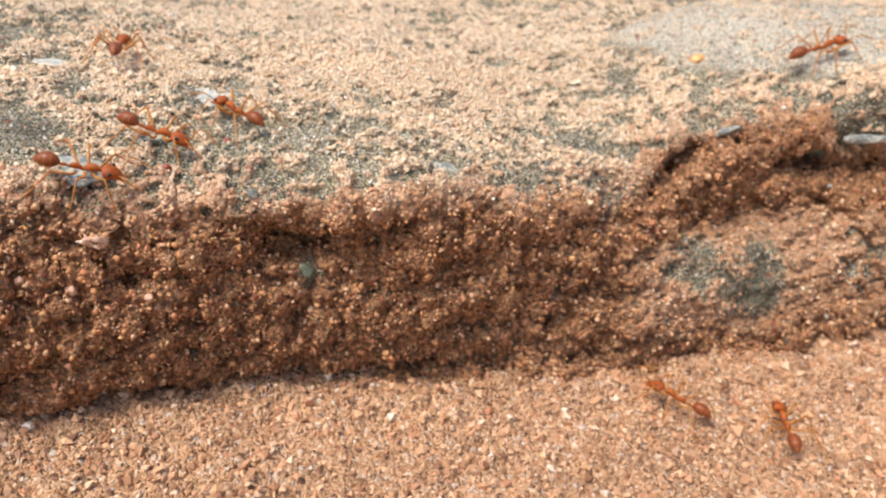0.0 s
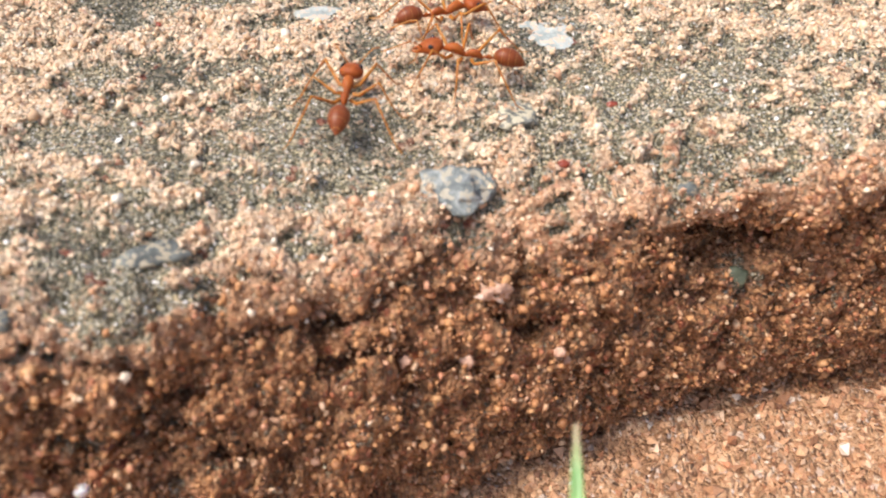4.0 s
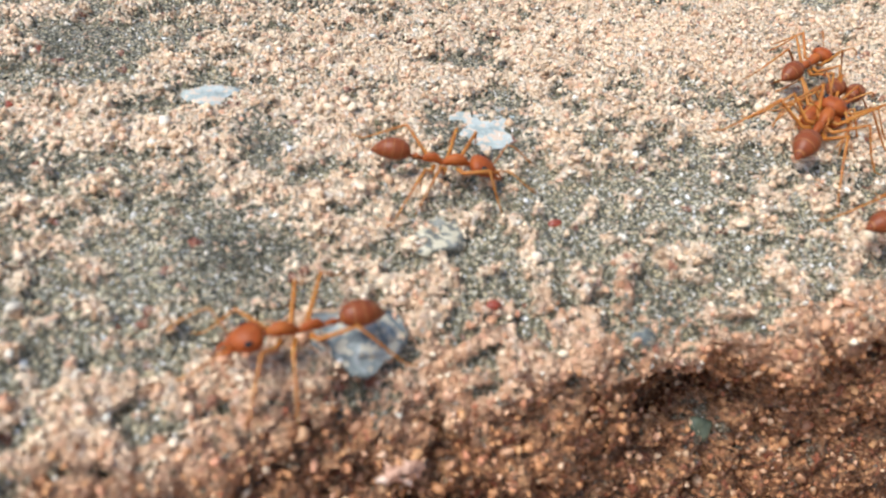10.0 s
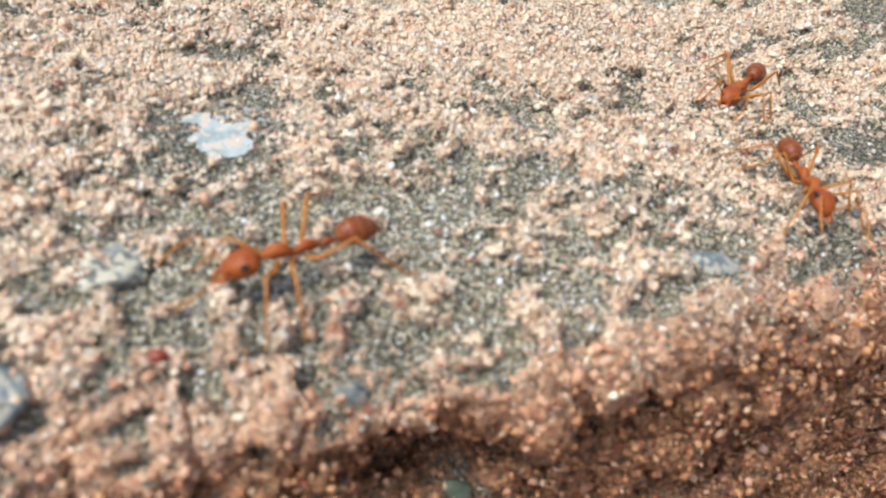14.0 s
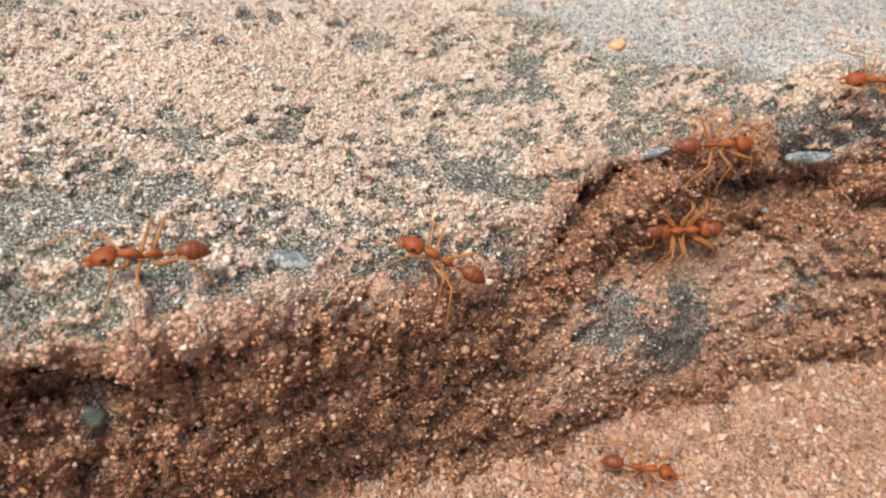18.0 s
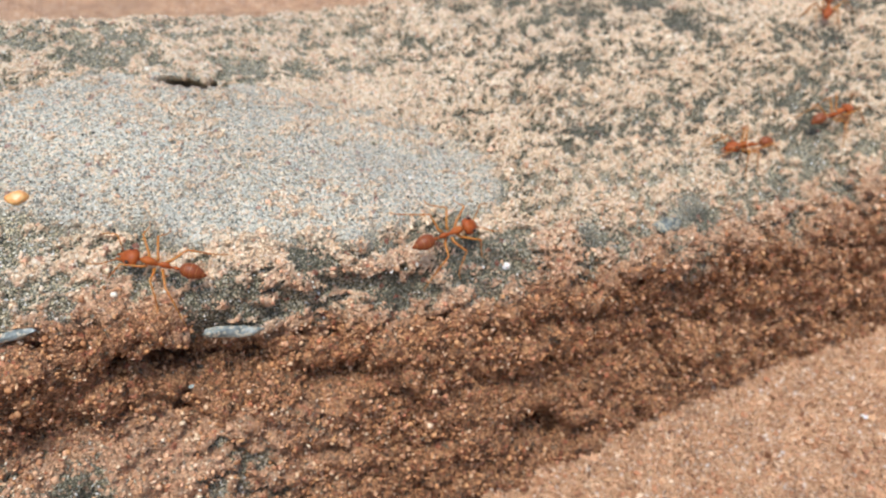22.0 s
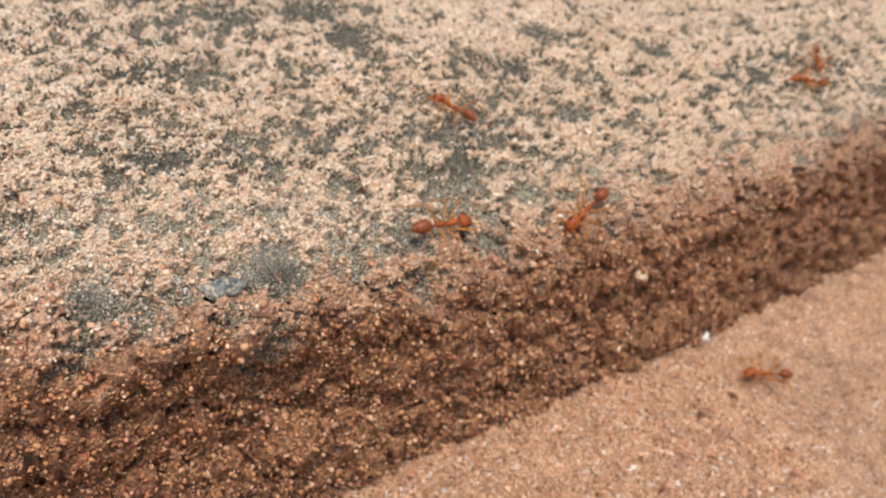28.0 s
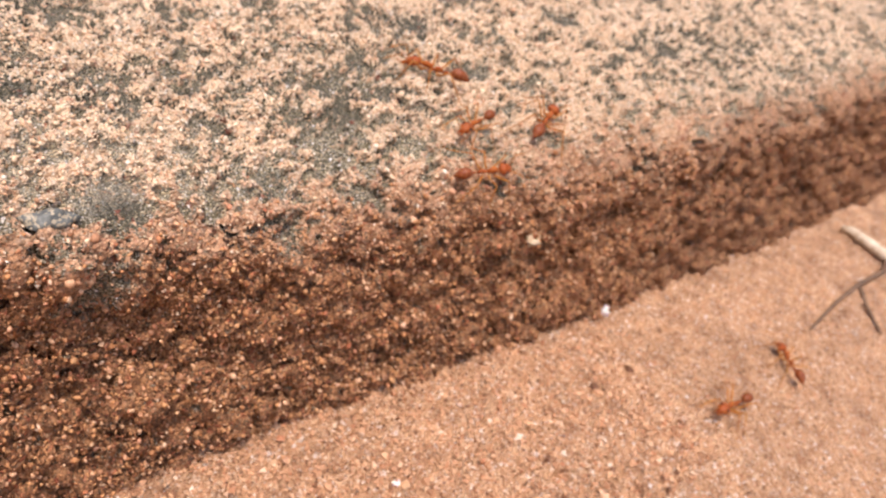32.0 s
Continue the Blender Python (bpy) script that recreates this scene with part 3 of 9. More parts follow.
def ground_mesh():
    gx = spread(-5, 20, 0.048, 220, 40)
    gy = spread(-3.2, 0.7, 0.036, 220, 50)
    X, Y = np.meshgrid(gx, gy, indexing="ij")
    p = np.stack([X, Y, ground_height(X.ravel(), Y.ravel()).reshape(X.shape)], -1).reshape(-1, 3) * U
    near = (np.abs(X.ravel() - 7) < 16) & (np.abs(Y.ravel()) < 9)
    h = 0.5 * fractal(p, 9.0, 111, 3) + near * 0.55 * fractal(p, 2.6, 121, 3)
    b, tone = grain_bumps(p, 0.6, 131)
    c, tone2 = grain_bumps(p, 1.1, 141)
    p[:, 2] += h + near * (0.5 * b * tone + 0.85 * c * tone2)
    SKIN["ground"] = p.reshape(len(gx), len(gy), 3)
    SKIN["ground_xy"] = (gx, gy)
    return mesh_from_arrays("ground", p, grid_faces(len(gx), len(gy)), SAND)


tagged(new("ground", ground_mesh()), "peach sandy ground crust with fine grains", "ground", kind="structure")


# ---- loose sand grains, as real geometry ----
def grain_material(name, tones):
    m, nodes, links, bsdf = material(name)
    rnd = nodes.new("ShaderNodeNewGeometry").outputs["Random Per Island"]
    colour = ramp(nodes, links, rnd, tones)
    n1 = node(nodes, "ShaderNodeTexNoise", Scale=5200.0, Detail=2.0)
    links.new(nodes.new("ShaderNodeTexCoord").outputs["Object"], n1.inputs["Vector"])
    colour = mixed(nodes, links, 1.0, colour, ramp(nodes, links, n1.outputs[0], [(0.3, (0.75, 0.72, 0.70)), (0.7, (1.1, 1.08, 1.05))]), "MULTIPLY")
    links.new(colour, bsdf.inputs["Base Color"])
    gloss = arith(nodes, links, "FRACT", arith(nodes, links, "MULTIPLY", rnd, 37.0), 0.0)
    links.new(ramp(nodes, links, gloss, [(0.0, (0.8, 0.8, 0.8)), (0.6, (0.6, 0.6, 0.6)), (0.85, (0.38, 0.38, 0.38))]), bsdf.inputs["Roughness"])
    bsdf.inputs["Specular IOR Level"].default_value = 0.5
    return m


PEACH_SAND = grain_material("peach_sand", CRUST_TONES)
GOLD_SAND = grain_material("golden_sand", [(0.0, (0.20, 0.083, 0.031)), (0.2, (0.43, 0.193, 0.075)), (0.5, (0.59, 0.293, 0.118)),
                                           (0.75, (0.61, 0.340, 0.148)), (0.86, (0.46, 0.147, 0.066)), (0.9, (0.64, 0.378, 0.192)), (1.0, (0.74, 0.529, 0.332))])
LOOSE_SAND = grain_material("loose_sand", [(0.0, (0.16, 0.07, 0.035)), (0.12, (0.36, 0.18, 0.09)), (0.32, (0.52, 0.28, 0.145)), (0.5, (0.62, 0.36, 0.195)),
                                           (0.70, (0.69, 0.43, 0.24)), (0.82, (0.50, 0.21, 0.10)), (0.85, (0.68, 0.43, 0.25)), (0.97, (0.72, 0.52, 0.35)), (1.0, (0.78, 0.66, 0.52))])
OLIVE_SAND = grain_material("olive_sand", [(0.0, (0.05, 0.05, 0.045)), (0.2, (0.20, 0.18, 0.12)), (0.4, (0.50, 0.43, 0.27)),
                                           (0.62, (0.66, 0.57, 0.38)), (0.76, (0.60, 0.40, 0.25)), (0.86, (0.76, 0.72, 0.62)), (1.0, (0.86, 0.85, 0.82))])


def unit_grain(fine):
    if fine:
        v = np.array([(1, 0, 0), (-1, 0, 0), (0, 1, 0), (0, -1, 0), (0, 0, 1), (0, 0, -1)], float)
        f = np.array([(0, 2, 4), (2, 1, 4), (1, 3, 4), (3, 0, 4), (2, 0, 5), (1, 2, 5), (3, 1, 5), (0, 3, 5)])
        return v, f
    bm = bmesh.new()
    bmesh.ops.create_icosphere(bm, subdivisions=1, radius=1.0)
    v = np.array([x.co[:] for x in bm.verts])
    f = np.array([[x.index for x in y.verts] for y in bm.faces])
    bm.free()
    return v, f


def scatter(name, label, mat, places, normals, sizes, rng, fine=False, proud=0.25, smooth=False):
    v, f = unit_grain(fine)
    n = len(places)
    shape = rng.uniform(0.5, 1.35, (n, 1, 3)) * sizes[:, None, None]
    lumps = v[None] * (1 + rng.uniform(-0.38, 0.38, (n, len(v), 1))) * shape
    a, b = rng.uniform(0, 2 * np.pi, n), rng.uniform(0, np.pi, n)
    ca, sa, cb, sb = np.cos(a), np.sin(a), np.cos(b), np.sin(b)
    x = lumps[..., 0] * ca[:, None] - lumps[..., 1] * sa[:, None]
    y = lumps[..., 0] * sa[:, None] + lumps[..., 1] * ca[:, None]
    z = lumps[..., 2]
    x, z = x * cb[:, None] + z * sb[:, None], -x * sb[:, None] + z * cb[:, None]
    p = np.stack([x, y, z], -1) + (places + normals * sizes[:, None] * proud)[:, None]
    faces = (f[None] + (np.arange(n) * len(v))[:, None, None]).reshape(-1, 3)
    me = mesh_from_arrays(name, p.reshape(-1, 3), faces, mat)
    me.polygons.foreach_set("use_smooth", np.full(len(faces), smooth))
    tagged(new(name, me), label, "sand grains", kind="stuff")


def ledge_grains(name, label, mat, count, weights, middle, widest, seed, fine=False, proud=0.25, smooth=False):
    """Grains on the slab; weights for the crust of the top, the face, the bare grey stone and the rim."""
    rng = np.random.default_rng(seed)
    p = SKIN["p"]
    n = grid_normals(p)
    i = rng.integers(0, p.shape[0] - 1, count * 9)
    j = rng.integers(110, p.shape[1] - 8, count * 9)
    step = p[np.minimum(i + 1, p.shape[0] - 1), j] - p[i, j]
    drop = p[i, np.minimum(j + 1, p.shape[1] - 1)] - p[i, j]
    area = np.linalg.norm(np.cross(step, drop), axis=1)
    x, y = p[i, j, 0] / U, p[i, j, 1] / U
    crust, face, plate = SKIN["crust"][i, j], SKIN["face"][i, j], SKIN["plate"][i, j]
    rim = SKIN["rim"][i, j]
    want = area * (weights[0] * crust**2 * (1 - face) * (1 - 0.85 * rim) + weights[3] * crust * rim * (1 - 0.7 * face) + weights[1] * face * (0.25 + 0.75 * crust) + weights[2] * (1 - crust) ** 2 * (1 - 0.75 * SKIN["dark"][i, j])) * (1 - 0.2 * plate)
    want = want * (x > -3.4) * (x < 17.0) * np.clip(1.35 - 0.22 * y, 0.3, 1.3)
    keep = np.flatnonzero(rng.uniform(0, 1, len(i)) < want / want.mean() / 9)[:count]
    i, j = i[keep], j[keep]
    sizes = rng.lognormal(np.log(middle), 0.4, len(i)).clip(middle * 0.5, widest)
    jitter = rng.uniform(-0.1, 0.1, (len(i), 3))
    scatter(name, label, mat, p[i, j] + jitter, n[i, j], sizes, rng, fine, proud, smooth)


def ground_grains(name, label, mat, count, middle, seed, fine=False):
    rng = np.random.default_rng(seed)
    g = SKIN["ground"]
    gx, gy = SKIN["ground_xy"]
    near_x = np.flatnonzero((gx > -4.0) & (gx < 16))
    near_y = np.flatnonzero((gy > -2.8) & (gy < 0.5))
    i, j = rng.choice(near_x, count), rng.choice(near_y, count)
    sizes = rng.lognormal(np.log(middle), 0.45, count).clip(0.09, 0.6)
    up = np.zeros((count, 3))
    up[:, 2] = 1
    place = g[i, j] + np.concatenate([rng.uniform(-0.3, 0.3, (count, 2)), np.zeros((count, 1))], 1)
    scatter(name, label, mat, place, up, sizes, rng, fine)


RIM_SAND = grain_material("rim_sand", RIM_TONES)
ledge_grains("crust_grains", "cream and peach sand grains cemented into crust", PEACH_SAND, 48000, (1.0, 0.0, 0.0, 0.0), 0.12, 0.30, 5, True, 0.2, True)
ledge_grains("crust_nodules", "rounded peach and cream nodules of cemented sand", PEACH_SAND, 5000, (0.8, 0.0, 0.0, 0.0), 0.16, 0.36, 9, False, 0.1, True)
ledge_grains("rim_grains", "salmon-orange sand grains along the crumbling edge", RIM_SAND, 12000, (0.0, 0.0, 0.0, 1.0), 0.15, 0.36, 10, False, 0.15, True)
ledge_grains("olive_grains", "fine glinting grey and white sand on bare stone", OLIVE_SAND, 26000, (0.0, 0.0, 1.0, 0.0), 0.095, 0.22, 7, True, 0.1)
ledge_grains("face_grains", "golden-brown sand grains on the rough stone face", GOLD_SAND, 42000, (0.0, 1.0, 0.0, 0.0), 0.145, 0.32, 8, False, 0.2, True)
ground_grains("ground_grains", "loose peach and brown sand grains on the ground", LOOSE_SAND, 36000, 0.215, 6, True)


# ---- small helpers for things ----
def part(name, bm, mat, parent, label=""):
    me = bpy.data.meshes.new(name)
    bm.to_mesh(me)
    bm.free()
    me.polygons.foreach_set("use_smooth", np.ones(len(me.polygons), bool))
    me.materials.append(mat)
    ob = new(name, me)
    ob.parent = parent
    if label:
        tagged(ob, label)
    return ob


def tube(bm, points, radii, sides=10, squash=1.0, cap=True):
    """A skin round a line of points (mm) with a radius (or a pair: across, upright) at each; squash flattens it."""
    pts = [Vector(p) for p in points]
    rings = []
    for i, p in enumerate(pts):
        way = (pts[min(i + 1, len(pts) - 1)] - pts[max(i - 1, 0)]).normalized()
        side = way.cross(Vector((0, 0, 1)))
        side = side.normalized() if side.length > 1e-4 else Vector((0, 1, 0))
        up = side.cross(way).normalized()
        r = radii[i]
        ra, rb = r if isinstance(r, tuple) else (r, r * squash)
        rings.append([bm.verts.new((p + side * ra * math.cos(a) + up * rb * math.sin(a)) * MM) for a in (2 * math.pi * k / sides for k in range(sides))])
    for a, b in zip(rings, rings[1:]):
        for k in range(sides):
            bm.faces.new((a[k], a[(k + 1) % sides], b[(k + 1) % sides], b[k]))
    if cap:
        bm.faces.new(rings[0][::-1])
        bm.faces.new(rings[-1])
    bmesh.ops.recalc_face_normals(bm, faces=bm.faces[:])
    return bm


def lump(bm, size, seed, rough=0.25, level=3):
    """An uneven stone about the origin, half-axes in mm."""
    made = bmesh.ops.create_icosphere(bm, subdivisions=level, radius=1.0)["verts"]
    off = Vector((seed * 7.3, seed * 3.1, seed * 1.7))
    for v in made:
        d = v.co.normalized()
        k = 1 + rough * (1.2 * noise.noise(d * 1.3 + off) + 0.6 * noise.noise(d * 3.1 + off) + 0.35 * noise.noise(d * 6.5 + off))
        v.co = Vector((d.x * size[0] * k, d.y * size[1] * k, d.z * size[2] * k)) * MM
    return bm


def standing(place, normal, spin=0.0, sink=0.0):
    """A pose at a place (mm) with z along the skin's normal."""
    n = Vector(normal).normalized()
    f = Vector((math.cos(radians(spin)), math.sin(radians(spin)), 0))
    f = (f - n * f.dot(n)).normalized()
    y = n.cross(f)
    p = (Vector(place) - n * sink) * MM
    return Matrix(((f.x, y.x, n.x, p.x), (f.y, y.y, n.y, p.y), (f.z, y.z, n.z, p.z), (0, 0, 0, 1)))


def plain_material(name, tones, scale, rough, bump=0.3, depth=0.0001, sub=0.0, spec=0.5, spots=None):
    m, nodes, links, bsdf = material(name)
    co = nodes.new("ShaderNodeTexCoord").outputs["Object"]
    n1 = node(nodes, "ShaderNodeTexNoise", Scale=scale, Detail=4.0, Roughness=0.65)
    links.new(co, n1.inputs["Vector"])
    colour = ramp(nodes, links, n1.outputs[0], tones)
    if spots:
        v = node(nodes, "ShaderNodeTexVoronoi", Scale=spots[0])
        links.new(co, v.inputs["Vector"])
        c = nodes.new("ShaderNodeSeparateColor")
        links.new(v.outputs["Color"], c.inputs[0])
        colour = mixed(nodes, links, ramp(nodes, links, c.outputs[0], [(spots[1], (0, 0, 0)), (spots[1] + 0.02, (1, 1, 1))]), colour, spots[2])
    links.new(colour, bsdf.inputs["Base Color"])
    links.new(ramp(nodes, links, n1.outputs[0], [(0.3, (rough * 0.8,) * 3), (0.7, (min(1, rough * 1.2),) * 3)]), bsdf.inputs["Roughness"])
    bsdf.inputs["Specular IOR Level"].default_value = spec
    if sub:
        bsdf.inputs["Subsurface Weight"].default_value = sub
        bsdf.inputs["Subsurface Radius"].default_value = (0.0006, 0.00025, 0.0001)
        bsdf.inputs["Subsurface Scale"].default_value = 1.0
    b = node(nodes, "ShaderNodeBump", Strength=bump, Distance=depth)
    links.new(n1.outputs[0], b.inputs["Height"])
    links.new(b.outputs[0], bsdf.inputs["Normal"])
    return m


# ---- ant materials ----
CUTICLE = plain_material("ant_cuticle", [(0.3, (0.20, 0.042, 0.007)), (0.55, (0.31, 0.078, 0.012)), (0.75, (0.39, 0.12, 0.02))], 1400, 0.5, 0.12, 0.00003, 0.2, 0.22)
HEADSKIN = plain_material("ant_head", [(0.3, (0.20, 0.040, 0.007)), (0.55, (0.30, 0.070, 0.011)), (0.75, (0.38, 0.11, 0.02))], 1200, 0.5, 0.12, 0.00003, 0.2, 0.22)
LIMB = plain_material("ant_limb", [(0.3, (0.30, 0.10, 0.014)), (0.55, (0.40, 0.155, 0.022)), (0.75, (0.50, 0.22, 0.04))], 1600, 0.45, 0.1, 0.00002, 0.25, 0.35)
EYE = plain_material("ant_eye", [(0.3, (0.010, 0.008, 0.008)), (0.7, (0.022, 0.016, 0.015))], 6000, 0.2, 0.1, 0.00001)


def gaster_material():
    m, nodes, links, bsdf = material("ant_gaster")
    co = nodes.new("ShaderNodeTexCoord").outputs["Object"]
    sep = nodes.new("ShaderNodeSeparateXYZ")
    links.new(co, sep.inputs[0])
    n1 = node(nodes, "ShaderNodeTexNoise", Scale=1500.0, Detail=3.0)
    links.new(co, n1.inputs["Vector"])
    wave = arith(nodes, links, "FRACT", arith(nodes, links, "MULTIPLY", sep.outputs[0], 2100.0), 0.0)
    band = ramp(nodes, links, wave, [(0.0, (0.36, 0.15, 0.045)), (0.09, (0.30, 0.11, 0.03)), (0.17, (0.15, 0.032, 0.008)), (0.8, (0.21, 0.050, 0.011)), (1.0, (0.11, 0.023, 0.007))])
    colour = mixed(nodes, links, 0.2, band, ramp(nodes, links, n1.outputs[0], [(0.3, (0.18, 0.046, 0.012)), (0.7, (0.30, 0.085, 0.022))]))
    links.new(colour, bsdf.inputs["Base Color"])
    bsdf.inputs["Specular IOR Level"].default_value = 0.28
    bsdf.inputs["Roughness"].default_value = 0.42
    bsdf.inputs["Subsurface Weight"].default_value = 0.08
    bsdf.inputs["Subsurface Radius"].default_value = (0.0006, 0.00025, 0.0001)
    bsdf.inputs["Subsurface Scale"].default_value = 1.0
    b = node(nodes, "ShaderNodeBump", Strength=0.4, Distance=0.00005)
    links.new(wave, b.inputs["Height"])
    links.new(b.outputs[0], bsdf.inputs["Normal"])
    return m


GASTER = gaster_material()

# hips of the legs on the trunk, and the line of each leg from its hip (mm): knee, ankle, tip of the foot
HIPS = [(0.95, 0.30, 1.25), (0.30, 0.34, 1.15), (-0.35, 0.30, 1.15)]
LEG_LINES = [
    [(0, 0, 0), (0.35, 0.30, -0.10), (1.25, 1.15, 0.75), (1.85, 1.75, -0.35), (2.25, 2.2, -1.22), (2.6, 2.5, -1.25)],
    [(0, 0, 0), (0.05, 0.38, -0.10), (-0.05, 1.60, 0.85), (-0.25, 2.35, -0.35), (-0.35, 2.9, -1.12), (-0.35, 3.3, -1.15)],
    [(0, 0, 0), (-0.25, 0.35, -0.10), (-1.35, 1.45, 0.95), (-2.35, 2.15, -0.20), (-3.0, 2.65, -1.10), (-3.5, 2.95, -1.15)],
]
LEG_WIDTH = [0.14, 0.125, 0.09, 0.062, 0.042, 0.026]


def ant():
    """A worker ant, head towards +x, feet at z = 0, the middle of head and gaster over the origin."""
    root = new("ant")
    tagged(root, "slender orange-brown worker ant walking on the rough stone", "ant", "ants on the stone")
    bm = bmesh.new()
    tube(bm, [(-1.05, 0, 1.20), (-0.92, 0, 1.30), (-0.70, 0, 1.44), (-0.42, 0, 1.48), (-0.14, 0, 1.36), (0.06, 0, 1.24), (0.26, 0, 1.28), (0.50, 0, 1.48), (0.82, 0, 1.62), (1.10, 0, 1.62), (1.36, 0, 1.54), (1.56, 0, 1.46), (1.74, 0, 1.44)],
         [(0.07, 0.07), (0.17, 0.21), (0.24, 0.31), (0.25, 0.32), (0.19, 0.22), (0.14, 0.16), (0.18, 0.20), (0.30, 0.31), (0.37, 0.37), (0.34, 0.34), (0.22, 0.24), (0.12, 0.13), (0.09, 0.09)], 14)
    part("trunk", bm, CUTICLE, root)
    bm = bmesh.new()
    tube(bm, [(-1.85, 0, 1.35), (-1.65, 0, 1.33), (-1.45, 0, 1.38), (-1.3, 0, 1.36), (-1.0, 0, 1.24)], [0.08, 0.10, (0.16, 0.21), 0.11, 0.08], 10)
    part("waist", bm, CUTICLE, root)
    bm = bmesh.new()
    tube(bm, [(-1.80, 0, 1.38), (-1.92, 0, 1.42), (-2.15, 0, 1.52), (-2.45, 0, 1.60), (-2.85, 0, 1.60), (-3.22, 0, 1.52), (-3.58, 0, 1.39), (-3.85, 0, 1.28), (-4.02, 0, 1.22)],
         [(0.10, 0.10), (0.32, 0.31), (0.53, 0.50), (0.65, 0.61), (0.68, 0.63), (0.59, 0.55), (0.40, 0.37), (0.18, 0.17), (0.05, 0.05)], 18)
    part("gaster", bm, GASTER, root, "reddish-brown banded gaster")
    bm = bmesh.new()
    tube(bm, [(1.66, 0, 1.44), (1.80, 0, 1.50), (2.05, 0, 1.52), (2.40, 0, 1.46), (2.75, 0, 1.34), (3.05, 0, 1.18), (3.25, 0, 1.06)],
         [(0.12, 0.12), (0.58, 0.36), (0.78, 0.48), (0.77, 0.50), (0.62, 0.44), (0.45, 0.33), (0.28, 0.18)], 18)
    head = part("head", bm, HEADSKIN, root)
    for s in (1, -1):
        bm = bmesh.new()
        bmesh.ops.create_uvsphere(bm, u_segments=12, v_segments=8, radius=1.0)
        for v in bm.verts:
            v.co = Vector((2.42 + v.co.x * 0.20, s * 0.60 + v.co.y * 0.14, 1.74 + v.co.z * 0.17)) * MM
        part("eye", bm, EYE, head, "glossy black eye")
        bm = bmesh.new()
        tube(bm, [(3.12, 0.24 * s, 1.10), (3.34, 0.28 * s, 1.02), (3.58, 0.20 * s, 0.93), (3.76, 0.04 * s, 0.88)], [0.12, 0.12, 0.085, 0.02], 8)
        part("mandible", bm, CUTICLE, head, "dark pointed jaw")
        bm = bmesh.new()
        tube(bm, [(2.98, 0.22 * s, 1.34), (3.25, 0.55 * s, 1.75), (3.55, 1.0 * s, 2.20), (3.72, 1.25 * s, 2.38), (4.1, 1.38 * s, 2.22), (4.7, 1.45 * s, 1.85), (5.3, 1.40 * s, 1.45), (5.6, 1.35 * s, 1.25)],
             [0.055, 0.05, 0.05, 0.055, 0.05, 0.052, 0.06, 0.03], 6)
        part("antenna", bm, LIMB, head, "thin elbowed amber antenna")
    for s in (1, -1):
        for hip, line in zip(HIPS, LEG_LINES):
            bm = bmesh.new()
            pts = [(x * 1.1, y * s * 1.1, z if z < 0.4 else z + 0.25) for x, y, z in line]
            tube(bm, pts, LEG_WIDTH, 7)
            leg = part("leg", bm, LIMB, root)
            leg.location = Vector((hip[0], hip[1] * s, hip[2])) * MM
    return root


# ---- loose grains and chips on the stone: name, label, material, place (mm), normal, half-axes (mm), spin ----
BLUE = plain_material("blue_grey_quartz", [(0.3, (0.07, 0.082, 0.078)), (0.5, (0.19, 0.205, 0.185)), (0.72, (0.46, 0.47, 0.43))], 900, 0.5, 0.8, 0.0003, 0.0, spots=(3400, 0.66, (0.42, 0.37, 0.27)))
GREY = plain_material("grey_quartz", [(0.3, (0.07, 0.07, 0.055)), (0.5, (0.18, 0.175, 0.14)), (0.72, (0.36, 0.35, 0.29))], 900, 0.55, 0.8, 0.0003, 0.0, spots=(3600, 0.55, (0.50, 0.44, 0.30)))
MILK = plain_material("milky_quartz", [(0.3, (0.20, 0.23, 0.20)), (0.5, (0.38, 0.41, 0.37)), (0.72, (0.58, 0.58, 0.52))], 800, 0.6, 0.8, 0.0003, 0.0, spots=(2900, 0.66, (0.60, 0.47, 0.34)))
CREAM = plain_material("cream_grain", [(0.3, (0.46, 0.33, 0.19)), (0.6, (0.66, 0.52, 0.34))], 1500, 0.4, 0.4, 0.0001, 0.2)
WHITE = plain_material("white_grain", [(0.3, (0.70, 0.64, 0.58)), (0.6, (0.84, 0.82, 0.78))], 1500, 0.35, 0.4, 0.0001, 0.2)
PINK = plain_material("pink_grain", [(0.3, (0.46, 0.23, 0.14)), (0.6, (0.68, 0.43, 0.29))], 1500, 0.6, 0.9, 0.0003, spots=(2400, 0.7, (0.74, 0.56, 0.42)))
RUST = plain_material("rust_grain", [(0.3, (0.16, 0.025, 0.012)), (0.6, (0.30, 0.06, 0.025))], 1500, 0.4, 0.4, 0.0001, 0.1)
AMBER = plain_material("amber_grain", [(0.3, (0.55, 0.24, 0.06)), (0.6, (0.72, 0.38, 0.13))], 1500, 0.35, 0.4, 0.0001, 0.25)
DARK = plain_material("dark_slate", [(0.3, (0.05, 0.055, 0.05)), (0.6, (0.17, 0.18, 0.155))], 1500, 0.6, 0.6, 0.0002, spots=(4200, 0.68, (0.40, 0.34, 0.23)))
OLIVE = plain_material("olive_chip", [(0.3, (0.05, 0.065, 0.04)), (0.6, (0.13, 0.15, 0.09))], 1500, 0.5, 0.5, 0.0001)


def grain(name, label, category, mat, m, size, seed, rough=0.25, group=""):
    bm = bmesh.new()
    lump(bm, size, seed, rough)
    me = bpy.data.meshes.new(name)
    bm.to_mesh(me)
    bm.free()
    me.polygons.foreach_set("use_smooth", np.ones(len(me.polygons), bool))
    me.materials.append(mat)
    ob = new(name, me)
    ob.matrix_world = m
    return tagged(ob, label, category, group)


